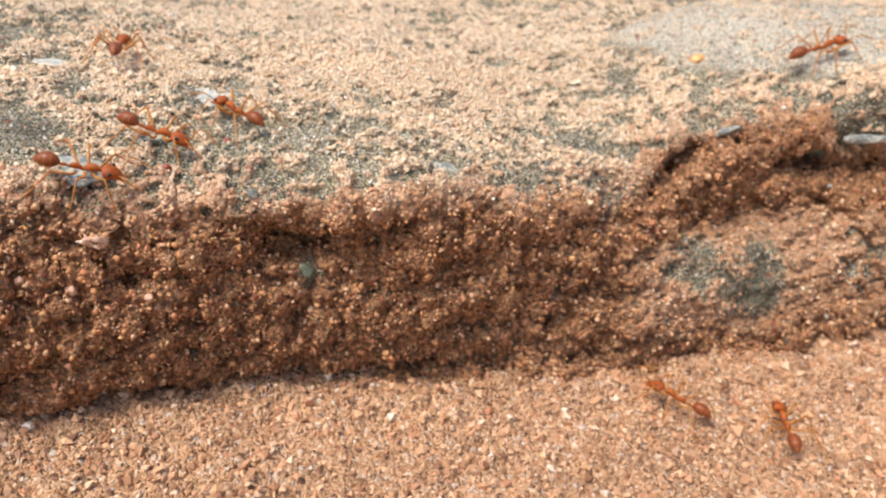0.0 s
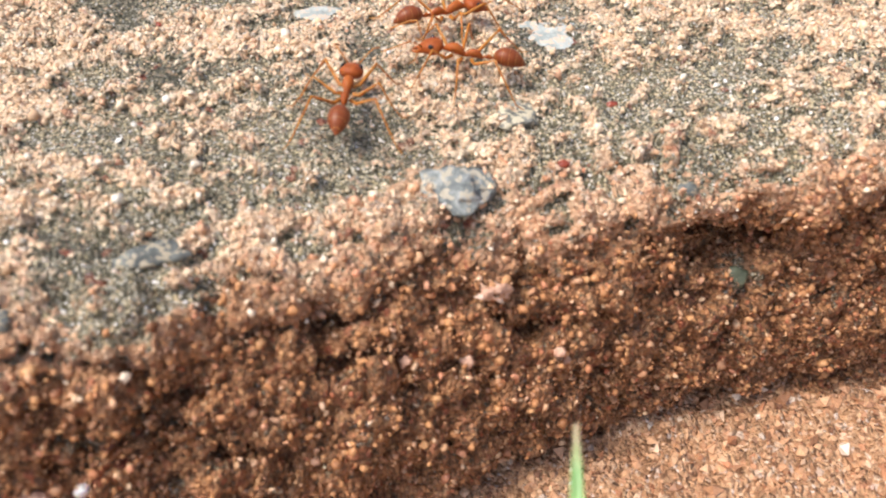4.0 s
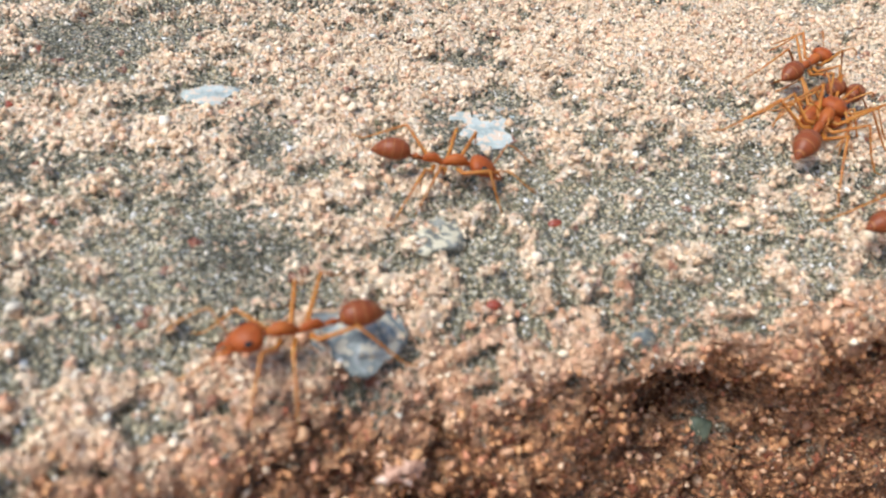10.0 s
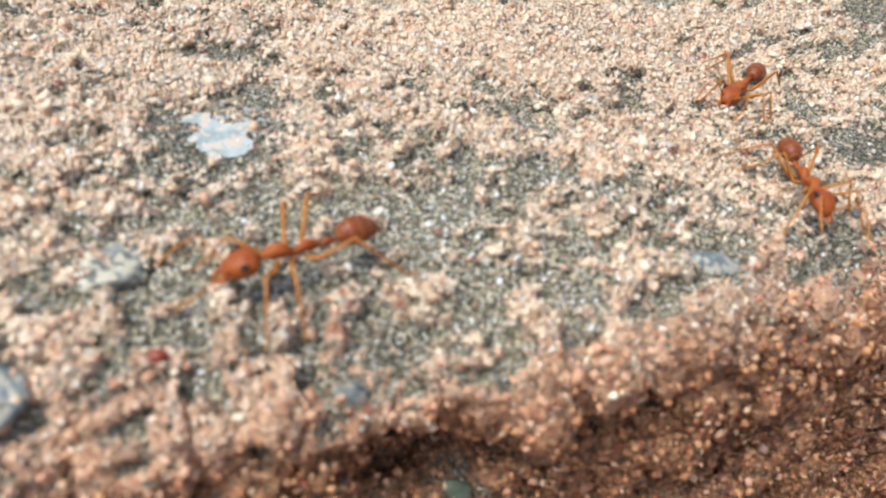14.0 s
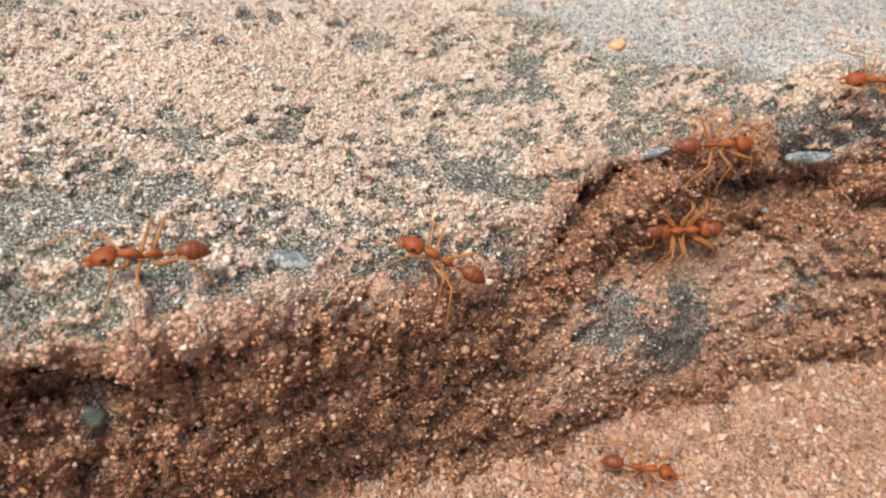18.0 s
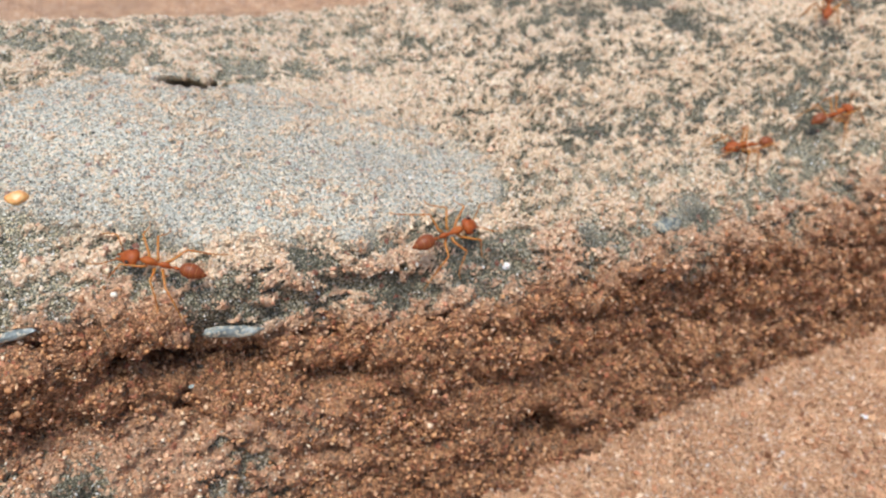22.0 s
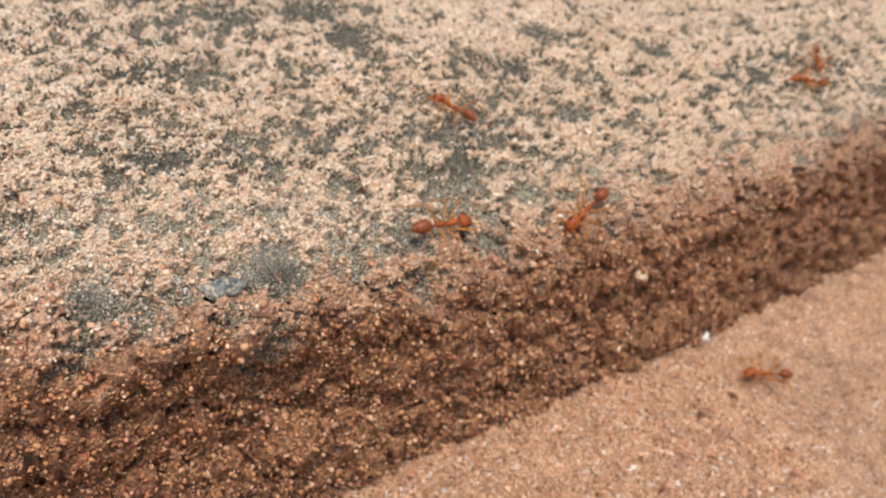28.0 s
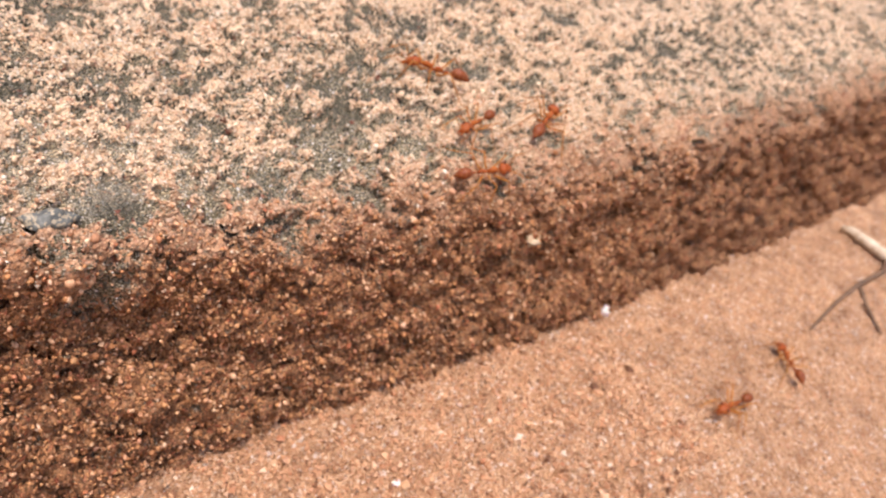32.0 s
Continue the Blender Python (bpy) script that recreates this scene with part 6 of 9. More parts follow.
        (13.52, 79.5, 57.6, 5.0, -7, -2, 101), (13.63, 80.1, 61.6, 1.2, -7, 37, 95), (13.74, 80.6, 65.5, -2.6, -20, 74, 77), (13.97, 80.0, 67.6, -12.4, -45, 81, 54),
        (14.19, 80.9, 68.6, -21.3, -52, 84, 44), (14.30, 80.7, 72.5, -25.7, -23, 42, 36), (14.42, 80.5, 76.5, -30.0, 3, 6, 12), (32.00, 80.5, 76.5, -30.0, 3, 6, 12),
    ]),
    (9.8, 13.0, 1.18, [
        (0.00, 47.1, 75.8, -26.7, 1, 7, 0), (4.20, 47.1, 75.8, -26.7, -4, 5, -49), (8.41, 47.1, 75.8, -26.7, -7, 0, -98), (8.51, 47.2, 72.1, -23.1, -6, -43, -92),
        (8.61, 47.2, 68.4, -19.5, -43, -84, -50), (8.81, 48.0, 66.9, -11.1, -19, -74, -77), (9.02, 49.2, 64.4, -1.8, -8, -68, -84), (9.22, 48.2, 57.0, 4.2, 2, 6, -99),
        (9.46, 46.6, 46.7, 1.7, -0, 6, -99), (9.70, 45.2, 36.4, 1.1, 5, 6, -99), (9.94, 43.6, 25.8, -1.4, -1, 13, -99), (10.19, 41.9, 15.6, -3.4, -10, 3, -142),
        (10.39, 34.8, 10.1, -3.2, -18, -0, -142), (10.60, 28.1, 3.8, -2.4, -20, -4, -140), (10.66, 25.8, 2.0, -1.9, -17, 15, -92), (10.73, 23.4, 0.1, -1.4, 2, 26, -37),
        (10.80, 21.1, -1.7, -1.0, 21, 17, 18), (11.00, 25.5, -0.4, -2.9, 31, 12, 25), (11.25, 27.1, 0.8, -3.4, 30, 14, 23), (11.50, 28.4, 1.8, -3.5, 22, 8, 16),
        (11.75, 37.2, 4.8, -4.8, 18, 14, 16), (12.00, 46.0, 7.7, -6.2, 38, 2, 10), (12.20, 52.4, 12.9, -4.0, 20, -17, 37), (12.41, 60.1, 18.4, -1.5, 11, -19, 36),
        (12.61, 66.8, 23.3, 1.3, -3, -22, 70), (12.82, 70.1, 32.0, 4.0, -5, -7, 69), (13.03, 73.3, 40.2, 4.2, -4, 3, 69), (13.24, 76.6, 48.9, 3.8, -0, -9, 69),
        (13.45, 79.9, 57.6, 5.2, -7, -1, 103), (13.56, 80.4, 61.5, 1.3, -6, 37, 97), (13.67, 80.8, 65.4, -2.6, -16, 75, 82), (13.90, 80.0, 67.6, -12.2, -42, 82, 57),
        (14.12, 80.9, 68.6, -21.2, -36, 85, 59), (14.24, 80.5, 72.6, -25.6, -20, 42, 42), (14.35, 80.2, 76.5, -30.0, 4, 4, 18), (32.00, 80.2, 76.5, -30.0, 4, 4, 18),
    ]),
    (10.2, 13.4, 1.00, [
        (0.00, 18.4, -130.0, -37.3, 3, 4, 0), (4.14, 18.4, -130.0, -37.3, 5, 1, 42), (8.28, 18.4, -130.0, -37.3, 4, -2, 84), (8.53, 19.5, -119.2, -36.8, 3, -3, 84),
        (8.77, 20.6, -108.3, -36.2, 1, -4, 84), (9.02, 21.7, -97.5, -35.5, 6, -2, 84), (9.27, 22.9, -86.7, -35.1, 3, -4, 84), (9.51, 23.9, -75.8, -34.4, 3, -0, 84),
        (9.76, 24.9, -65.0, -33.8, 2, -3, 96), (9.99, 23.6, -55.4, -33.6, 6, -3, 96), (10.22, 22.6, -44.8, -31.9, 3, -9, 96), (10.44, 21.8, -35.5, -30.2, 5, -7, 96),
        (10.67, 20.8, -25.6, -28.5, 3, -10, 95), (10.90, 20.1, -15.6, -26.8, 7, -11, 107), (11.05, 18.2, -9.3, -25.7, 3, -8, 107), (11.20, 16.2, -2.9, -24.5, 7, -5, 95),
        (11.35, 14.2, -3.0, -17.6, -29, -64, 111), (11.50, 12.3, -2.8, -10.7, -17, -61, 98), (11.65, 10.6, -3.7, -5.0, 25, -110, 60), (11.80, 8.7, -5.2, -1.7, -15, -64, 103),
        (11.90, 8.7, -3.0, -0.7, -12, -24, 110), (12.00, 8.8, -0.8, 0.3, -11, -13, 122), (12.20, -2.8, 6.2, 3.1, -5, -13, 161), (12.40, -11.0, 7.7, 5.4, -9, -10, 163),
        (12.64, -21.8, 7.8, 5.9, -7, -9, -180), (12.89, -32.5, 7.3, 7.6, -9, -11, -179), (13.13, -43.5, 7.3, 8.4, -6, -3, 180), (13.38, -54.6, 7.7, 8.7, -5, -1, 180),
        (13.62, -65.0, 7.9, 9.0, -4, 1, 155), (13.84, -73.8, 12.2, 9.2, -7, -3, 156), (14.05, -82.3, 15.9, 9.7, -12, -1, 155), (14.27, -90.9, 19.7, 10.2, -14, -4, 156),
        (32.00, -90.9, 19.7, 10.2, -14, -4, 156),
    ]),
    (11.4, 15.2, 1.00, [
        (0.00, 75.7, 76.3, -30.0, 2, 4, 0), (5.14, 75.7, 76.3, -30.0, -1, 4, -47), (10.27, 75.7, 76.3, -30.0, -4, 2, -94), (10.39, 76.1, 72.3, -25.8, 1, -43, -91),
        (10.50, 76.6, 68.2, -21.5, 31, -87, -115), (10.72, 76.1, 66.8, -12.6, 19, -82, -101), (10.94, 76.3, 65.3, -3.4, 14, -75, -94), (11.06, 76.4, 61.4, 0.7, 9, -37, -99),
        (11.17, 76.5, 57.4, 4.8, 2, 1, -106), (11.38, 74.6, 48.4, 4.1, 1, 2, -106), (11.58, 71.5, 39.9, 4.2, 4, -3, -106), (11.79, 69.0, 31.1, 3.9, 1, 13, -143),
        (11.99, 62.1, 25.9, 1.4, -4, 19, -143), (12.20, 55.0, 21.2, -1.4, -10, 10, -142), (12.40, 48.2, 15.5, -3.5, -19, 2, 170), (12.60, 50.2, 15.2, -3.8, -18, 1, 170),
        (12.80, 52.0, 14.7, -3.4, -19, -0, 170), (13.00, 41.4, 22.8, -1.8, -12, -2, 168), (13.20, 18.3, 13.0, 1.5, -9, -6, -165), (13.35, 14.5, 9.3, 1.3, -8, -2, -157),
        (13.50, 10.8, 5.4, 1.3, -11, 1, -149), (13.73, 6.5, 4.6, 1.6, -11, -1, -158), (13.97, 2.2, 3.7, 1.7, -14, -3, -168), (14.20, -2.2, 3.0, 2.0, -14, -9, -176),
        (14.44, -12.7, 3.7, 3.2, -13, -9, 177), (14.68, -22.9, 4.4, 5.7, -5, -11, 176), (14.92, -33.9, 5.1, 7.4, -6, -10, 176), (15.15, -44.0, 5.8, 8.3, -6, -4, 176),
        (15.39, -54.6, 7.6, 8.8, -5, -1, 175), (15.63, -65.0, 7.5, 8.9, -4, 2, 156), (15.85, -73.7, 11.4, 8.9, -5, -0, 157), (16.07, -82.6, 14.9, 9.6, -10, -0, 156),
        (16.28, -91.3, 18.8, 10.2, -15, -4, 157), (32.00, -91.3, 18.8, 10.2, -15, -4, 157),
    ]),
    (11.4, 17.0, 1.00, [
        (0.00, 67.6, 75.8, -29.2, 0, 2, 0), (5.04, 67.6, 75.8, -29.2, -1, 1, -45), (10.09, 67.6, 75.8, -29.2, -2, 0, -90), (10.20, 67.7, 71.8, -25.1, -2, -44, -88),
        (10.31, 67.8, 67.8, -21.1, -25, -87, -64), (10.52, 67.9, 66.7, -12.3, 10, -82, -94), (10.74, 68.5, 64.5, -3.1, -5, -75, -84), (10.85, 68.6, 60.7, 0.7, 2, -35, -96),
        (10.96, 68.7, 56.9, 4.6, 1, 6, -100), (11.17, 66.9, 47.9, 3.4, -2, 9, -100), (11.38, 65.4, 39.3, 3.5, 9, -2, -102), (11.58, 63.7, 30.0, 2.4, 9, 11, -100),
        (11.79, 62.3, 21.2, -0.7, -11, 23, -145), (11.99, 55.4, 16.1, -3.3, -13, 14, -143), (12.20, 48.8, 10.9, -5.5, -25, 18, -145), (12.40, 41.5, 5.6, -7.7, -39, -16, -169),
        (12.60, 42.5, 7.9, -5.9, -28, 10, -128), (12.80, 43.7, 10.9, -5.1, -5, 23, -79), (13.00, 44.8, 13.6, -3.8, 13, 8, -30), (13.20, 42.8, 12.1, -4.6, 13, 14, -22),
        (13.40, 40.9, 10.4, -4.4, 15, 13, -16), (13.65, 36.2, 9.4, -3.8, 1, 17, -54), (13.90, 32.0, 6.6, -3.3, -17, 7, -91), (14.15, 28.1, 5.5, -1.9, -21, -2, -127),
        (14.40, 24.0, 4.1, -0.9, -16, -16, -161), (14.60, 18.6, 4.2, -0.2, -13, -9, -168), (14.80, 13.2, 4.1, 0.6, -13, -1, -175), (15.00, 7.8, 4.4, 1.3, -13, -4, -179),
        (15.25, 2.2, 5.1, 2.1, -12, -4, -174), (15.50, -3.4, 5.8, 3.0, -13, -9, -168), (15.65, -8.5, 6.1, 4.1, -15, -11, 179), (15.80, -13.6, 6.4, 5.0, -11, -10, 166),
        (16.00, -16.2, 6.9, 5.5, -10, -7, 179), (16.22, -25.9, 8.2, 6.5, -6, -9, 173), (16.45, -36.2, 9.4, 8.1, -6, -4, 172), (16.67, -45.1, 10.5, 9.3, -10, -5, 172),
        (16.89, -55.1, 11.6, 9.4, -9, -2, 172), (17.12, -65.0, 13.4, 9.7, -7, -5, 139), (17.32, -71.8, 19.2, 11.0, -16, -13, 141), (17.53, -78.9, 25.1, 12.9, -13, -7, 139),
        (17.73, -85.4, 30.8, 13.3, -7, -5, 139), (32.00, -85.4, 30.8, 13.3, -7, -5, 139),
    ]),
    (13.6, 16.8, 1.00, [
        (0.00, 51.4, 75.4, -27.1, 3, 8, 0), (6.10, 51.4, 75.4, -27.1, -4, 7, -54), (12.21, 51.4, 75.4, -27.1, -8, 1, -107), (12.31, 50.8, 71.8, -23.3, -4, -42, -100),
        (12.41, 50.2, 68.2, -19.6, -25, -85, -72), (12.62, 50.9, 66.4, -11.2, 1, -77, -94), (12.83, 50.6, 64.4, -1.9, 4, -68, -94), (12.93, 50.5, 60.5, 1.3, 5, -31, -104),
        (13.04, 50.4, 56.6, 4.5, -1, 6, -113), (13.28, 46.0, 47.1, 2.1, -3, 8, -113), (13.52, 42.1, 37.6, 0.8, -1, 7, -113), (13.77, 38.1, 27.3, -0.9, -15, 9, -113),
        (14.01, 34.0, 17.6, -2.5, -18, -5, -143), (14.21, 26.9, 12.7, -0.9, -17, -8, -142), (14.40, 19.7, 7.2, -0.1, -14, -7, -143), (14.60, 13.2, 2.0, 0.3, -11, -8, 170),
        (14.82, 8.1, 1.7, 0.8, -15, -4, 166), (15.05, 2.7, 1.7, 1.4, -18, -11, 166), (15.28, -2.0, 1.8, 1.9, -10, -12, 164), (15.50, -7.4, 1.5, 3.1, -12, -14, 162),
        (15.60, -11.1, 2.2, 3.0, -10, -12, 159), (15.80, -18.1, 2.3, 5.2, -9, -13, 169), (16.02, -27.4, 3.5, 6.3, -0, -8, 173), (16.23, -36.9, 5.2, 7.9, -4, -6, 173),
        (16.45, -46.2, 6.1, 8.4, -6, -6, 173), (16.66, -55.8, 7.1, 8.8, -5, -1, 172), (16.88, -65.0, 8.4, 9.4, -3, 0, 154), (17.09, -73.4, 12.6, 9.5, -9, -4, 154),
        (17.30, -82.1, 17.1, 10.5, -14, -1, 154), (17.51, -90.4, 20.7, 11.2, -14, -4, 154), (32.00, -90.4, 20.7, 11.2, -14, -4, 154),
    ]),
    (13.8, 17.0, 1.00, [
        (0.00, 63.3, 75.5, -28.6, 0, 4, 0), (6.26, 63.3, 75.5, -28.6, -3, 3, -48), (12.52, 63.3, 75.5, -28.6, -4, -0, -95), (12.63, 64.4, 71.7, -24.7, 0, -44, -92),
        (12.74, 65.4, 67.9, -20.8, 15, -87, -102), (12.95, 63.5, 66.4, -12.2, -7, -80, -84), (13.17, 63.4, 64.5, -3.5, 1, -75, -89), (13.27, 63.6, 60.6, 0.5, 5, -36, -99),
        (13.38, 63.8, 56.6, 4.4, 2, 3, -105), (13.59, 61.6, 47.9, 3.0, 1, 13, -105), (13.79, 58.6, 39.2, 2.6, 10, -3, -106), (14.00, 57.0, 30.4, 0.8, 14, 21, -102),
        (14.21, 54.7, 21.6, -0.9, -7, 9, -143), (14.41, 47.0, 17.1, -3.2, -11, 11, -144), (14.60, 40.5, 11.8, -4.3, -18, 5, -143), (14.80, 33.9, 6.0, -3.9, -10, -11, -175),
        (15.03, 25.5, 5.3, -1.9, -13, -17, -173), (15.27, 17.1, 4.2, -0.1, -11, -11, -174), (15.50, 8.3, 4.1, 1.3, -12, -3, -175), (15.60, 2.2, 1.8, 1.6, -15, -3, -170),
        (15.80, -5.8, -0.9, 1.7, -26, -3, -167), (16.00, -16.3, -0.4, 3.2, -19, -15, 180), (16.23, -25.9, 2.4, 5.9, -6, -13, 165), (16.46, -34.8, 5.0, 7.6, -5, -9, 165),
        (16.69, -45.4, 7.4, 8.4, -5, -4, 164), (16.92, -54.8, 10.4, 9.2, -6, -4, 164), (17.15, -65.0, 13.1, 9.8, -7, -5, 140), (17.36, -71.8, 18.8, 10.9, -15, -13, 142),
        (17.56, -78.8, 24.5, 13.0, -14, -8, 141), (17.76, -85.7, 30.1, 13.3, -6, -5, 140), (32.00, -85.7, 30.1, 13.3, -6, -5, 140),
    ]),
    (14.0, 17.4, 1.00, [
        (0.00, 76.9, 76.3, -30.1, 2, 1, 0), (6.33, 76.9, 76.3, -30.1, 0, 2, -46), (12.66, 76.9, 76.3, -30.1, -1, 2, -93), (12.77, 76.8, 72.3, -25.9, 4, -43, -92),
        (12.88, 76.6, 68.3, -21.7, 49, -86, -133), (13.11, 76.8, 66.9, -12.7, 35, -81, -116), (13.33, 76.4, 65.3, -3.4, 18, -74, -99), (13.44, 76.6, 61.4, 0.7, 11, -36, -103),
        (13.56, 76.8, 57.4, 4.8, 3, 1, -110), (13.77, 73.6, 48.9, 3.4, 2, 3, -110), (13.97, 70.4, 40.5, 4.0, 6, -2, -111), (14.18, 66.9, 31.4, 3.4, 8, 11, -109),
        (14.39, 64.1, 23.0, 0.9, -12, 23, -145), (14.59, 57.0, 18.8, -1.7, -11, 16, -143), (14.80, 51.0, 12.5, -4.1, -18, 17, -144), (15.00, 43.3, 7.4, -5.8, -30, -11, -175),
        (15.25, 31.0, 4.7, -3.1, -12, -15, -165), (15.50, 19.8, 2.2, 0.0, -17, -9, -156), (15.60, 12.7, 0.8, 0.3, -9, -7, -168), (15.80, 6.7, 2.6, 1.0, -8, -7, 169),
        (16.00, 0.2, 4.6, 2.0, -10, -10, 174), (16.20, -12.2, 6.6, 5.2, -13, -9, 163), (16.40, -24.0, 8.2, 6.6, -6, -12, 165), (16.63, -34.6, 9.0, 7.9, -5, -8, 173),
        (16.87, -44.4, 10.9, 8.9, -10, -6, 173), (17.10, -55.0, 11.6, 9.5, -9, -3, 173), (17.34, -65.0, 13.1, 9.8, -7, -5, 142), (17.54, -72.0, 18.6, 10.8, -15, -13, 144),
        (17.74, -79.6, 24.4, 12.6, -16, -5, 142), (17.94, -86.0, 29.4, 13.1, -9, -4, 141), (32.00, -86.0, 29.4, 13.1, -9, -4, 141),
    ]),
    (13.4, 16.5, 1.00, [
        (0.00, -86.5, 28.5, 12.6, 8, -1, -0), (12.29, -86.5, 28.5, 12.6, 7, 4, -37), (12.50, -79.3, 22.7, 12.2, 16, 9, -36), (12.70, -72.2, 17.8, 10.6, 14, 13, -35),
        (12.91, -65.0, 12.3, 9.8, 9, -1, -10), (13.16, -54.3, 10.5, 9.2, 6, 3, -9), (13.40, -44.4, 8.9, 8.5, 6, 5, -9), (13.65, -32.2, 7.1, 7.4, 6, 12, -8),
        (13.90, -21.4, 5.7, 5.6, 5, 10, -8), (14.15, -11.3, 3.7, 3.1, 12, 10, -8), (14.23, -7.6, 3.2, 2.6, 15, -4, 50), (14.32, -3.9, 2.8, 2.1, 4, -13, 110),
        (14.40, -0.2, 2.4, 1.6, -9, -8, 170), (14.62, -3.4, 2.2, 1.9, -11, -12, 172), (14.84, -6.3, 1.2, 2.3, -16, -12, 174), (15.06, -9.3, 0.7, 2.5, -25, -10, 175),
        (15.28, -12.3, 0.1, 2.8, -19, -10, 177), (15.50, -15.4, -0.5, 3.1, -17, -13, 180), (15.73, -24.8, 0.8, 5.5, -9, -14, 172), (15.96, -34.8, 2.8, 7.4, -0, -9, 170),
        (16.19, -45.1, 4.5, 8.3, -2, -6, 170), (16.42, -55.1, 6.1, 9.1, -8, -1, 170), (16.65, -65.0, 7.9, 9.0, -4, 1, 155), (16.86, -73.8, 12.3, 9.2, -7, -3, 156),
        (17.08, -82.3, 15.9, 9.7, -12, -1, 155), (17.29, -90.9, 19.7, 10.2, -15, -4, 156), (32.00, -90.9, 19.7, 10.2, -15, -4, 156),
    ]),
    (16.0, 19.3, 1.00, [
        (0.00, 87.6, 77.5, -31.1, 1, -1, -0), (7.36, 87.6, 77.5, -31.1, 1, 0, -44), (14.73, 87.6, 77.5, -31.1, 1, 1, -88), (14.84, 87.8, 73.7, -26.9, 6, -42, -89),
        (14.96, 88.1, 69.9, -22.7, 51, -84, -131), (15.19, 87.9, 68.4, -12.9, 24, -82, -107), (15.42, 86.8, 66.5, -3.4, 11, -74, -94), (15.54, 87.3, 62.6, 0.9, 11, -36, -103),
        (15.66, 87.8, 58.6, 5.3, 6, 2, -109), (15.90, 84.2, 48.8, 4.5, -1, 9, -109), (16.14, 80.7, 38.3, 4.8, -0, -5, -109), (16.38, 77.3, 28.3, 4.0, -4, 7, -142),
        (16.59, 70.1, 22.9, 2.1, -7, 21, -144), (16.79, 63.5, 18.2, -1.7, -17, 16, -143), (17.00, 56.5, 12.7, -4.2, -33, 6, -180), (17.20, 54.9, 13.4, -3.7, -25, 7, -167),
        (17.35, 45.4, 8.9, -5.6, -29, 1, -154), (17.50, 36.9, 4.4, -4.6, -19, -3, -142), (17.65, 30.7, 2.9, -3.5, -24, -5, -153), (17.80, 24.6, 2.3, -1.5, -18, -14, -161),
        (18.00, 12.4, -0.4, 0.8, -12, -8, 179), (18.15, 7.3, 1.1, 1.0, -18, 5, 176), (18.30, 2.2, 2.2, 1.4, -13, -8, -178), (18.52, -7.4, 3.0, 2.9, -15, -10, 175),
        (18.74, -16.8, 3.9, 4.4, -12, -14, 176), (18.96, -26.5, 4.9, 6.2, -2, -9, 174), (19.18, -36.2, 5.8, 7.8, -5, -3, 174), (19.40, -45.7, 7.2, 8.3, -5, -3, 174),
        (19.62, -55.6, 8.2, 8.7, -3, 2, 174), (19.84, -65.0, 9.1, 9.2, -3, -2, 152), (20.05, -73.3, 13.3, 9.5, -11, -5, 153), (20.26, -81.4, 17.7, 10.5, -17, -4, 153),
        (20.47, -89.7, 22.1, 11.0, -12, -6, 153), (32.00, -89.7, 22.1, 11.0, -12, -6, 153),
    ]),
    (16.2, 19.7, 1.00, [
        (0.00, 92.9, 78.3, -31.0, 2, 6, 0), (7.35, 92.9, 78.3, -31.0, -4, 6, -51), (14.71, 92.9, 78.3, -31.0, -7, 1, -103), (14.82, 93.1, 74.5, -26.5, 3, -43, -97),
        (14.94, 93.4, 70.7, -22.1, 50, -86, -133), (15.17, 93.2, 69.2, -12.7, 29, -77, -106), (15.40, 92.3, 67.2, -2.9, 19, -75, -99), (15.51, 92.7, 63.4, 1.2, 7, -37, -99),
        (15.63, 93.1, 59.5, 5.2, -3, -0, -107), (15.84, 90.4, 50.7, 4.9, -8, 7, -108), (16.05, 88.2, 41.9, 4.0, 3, -5, -107), (16.25, 85.2, 32.9, 5.0, -5, 6, -107),
        (16.46, 82.3, 24.3, 3.8, -4, 7, -141), (16.71, 75.0, 17.7, 1.2, -7, 25, -141), (16.95, 68.4, 13.9, -9.4, -48, 36, -142), (17.20, 61.5, 8.7, -15.9, -40, 0, 178),
        (17.40, 44.6, -0.0, -16.9, -38, -27, 159), (17.50, 43.8, 1.6, -15.8, -26, -36, 150), (17.65, 39.0, 1.3, -10.4, -52, -39, 177), (17.80, 34.1, 1.1, -5.1, -39, -25, -177),
        (18.00, 32.7, 0.9, -4.7, -25, -28, 155), (18.20, 22.5, 4.4, -0.3, -0, -18, 159), (18.35, 17.8, 6.2, 0.5, -5, -14, 157), (18.50, 13.2, 8.2, 1.5, -4, -9, 154),
        (18.70, 5.6, 11.5, 2.7, -10, -8, 164), (18.93, -4.5, 10.8, 3.7, -16, -14, -174), (19.16, -14.7, 10.4, 5.4, -13, -5, -176), (19.39, -24.7, 9.3, 6.5, -8, -9, -176),
        (19.62, -34.6, 8.9, 7.9, -7, -7, -176), (19.85, -44.7, 7.8, 8.4, -6, -2, -177), (20.08, -54.9, 7.7, 8.7, -5, 1, -177), (20.31, -65.0, 7.1, 9.3, -4, 3, 173),
        (20.54, -75.2, 8.1, 8.9, 2, -2, 173), (20.77, -85.3, 9.4, 8.6, -4, 8, 173), (21.00, -95.4, 10.7, 8.6, -8, -1, 174), (32.00, -95.4, 10.7, 8.6, -8, -1, 174),
    ]),
    (16.5, 20.4, 1.09, [
        (0.00, 87.3, 77.5, -31.3, 1, 1, 0), (7.55, 87.3, 77.5, -31.3, 0, 1, -45), (15.09, 87.3, 77.5, -31.3, -1, 1, -89), (15.21, 87.6, 73.7, -27.0, 5, -43, -89),
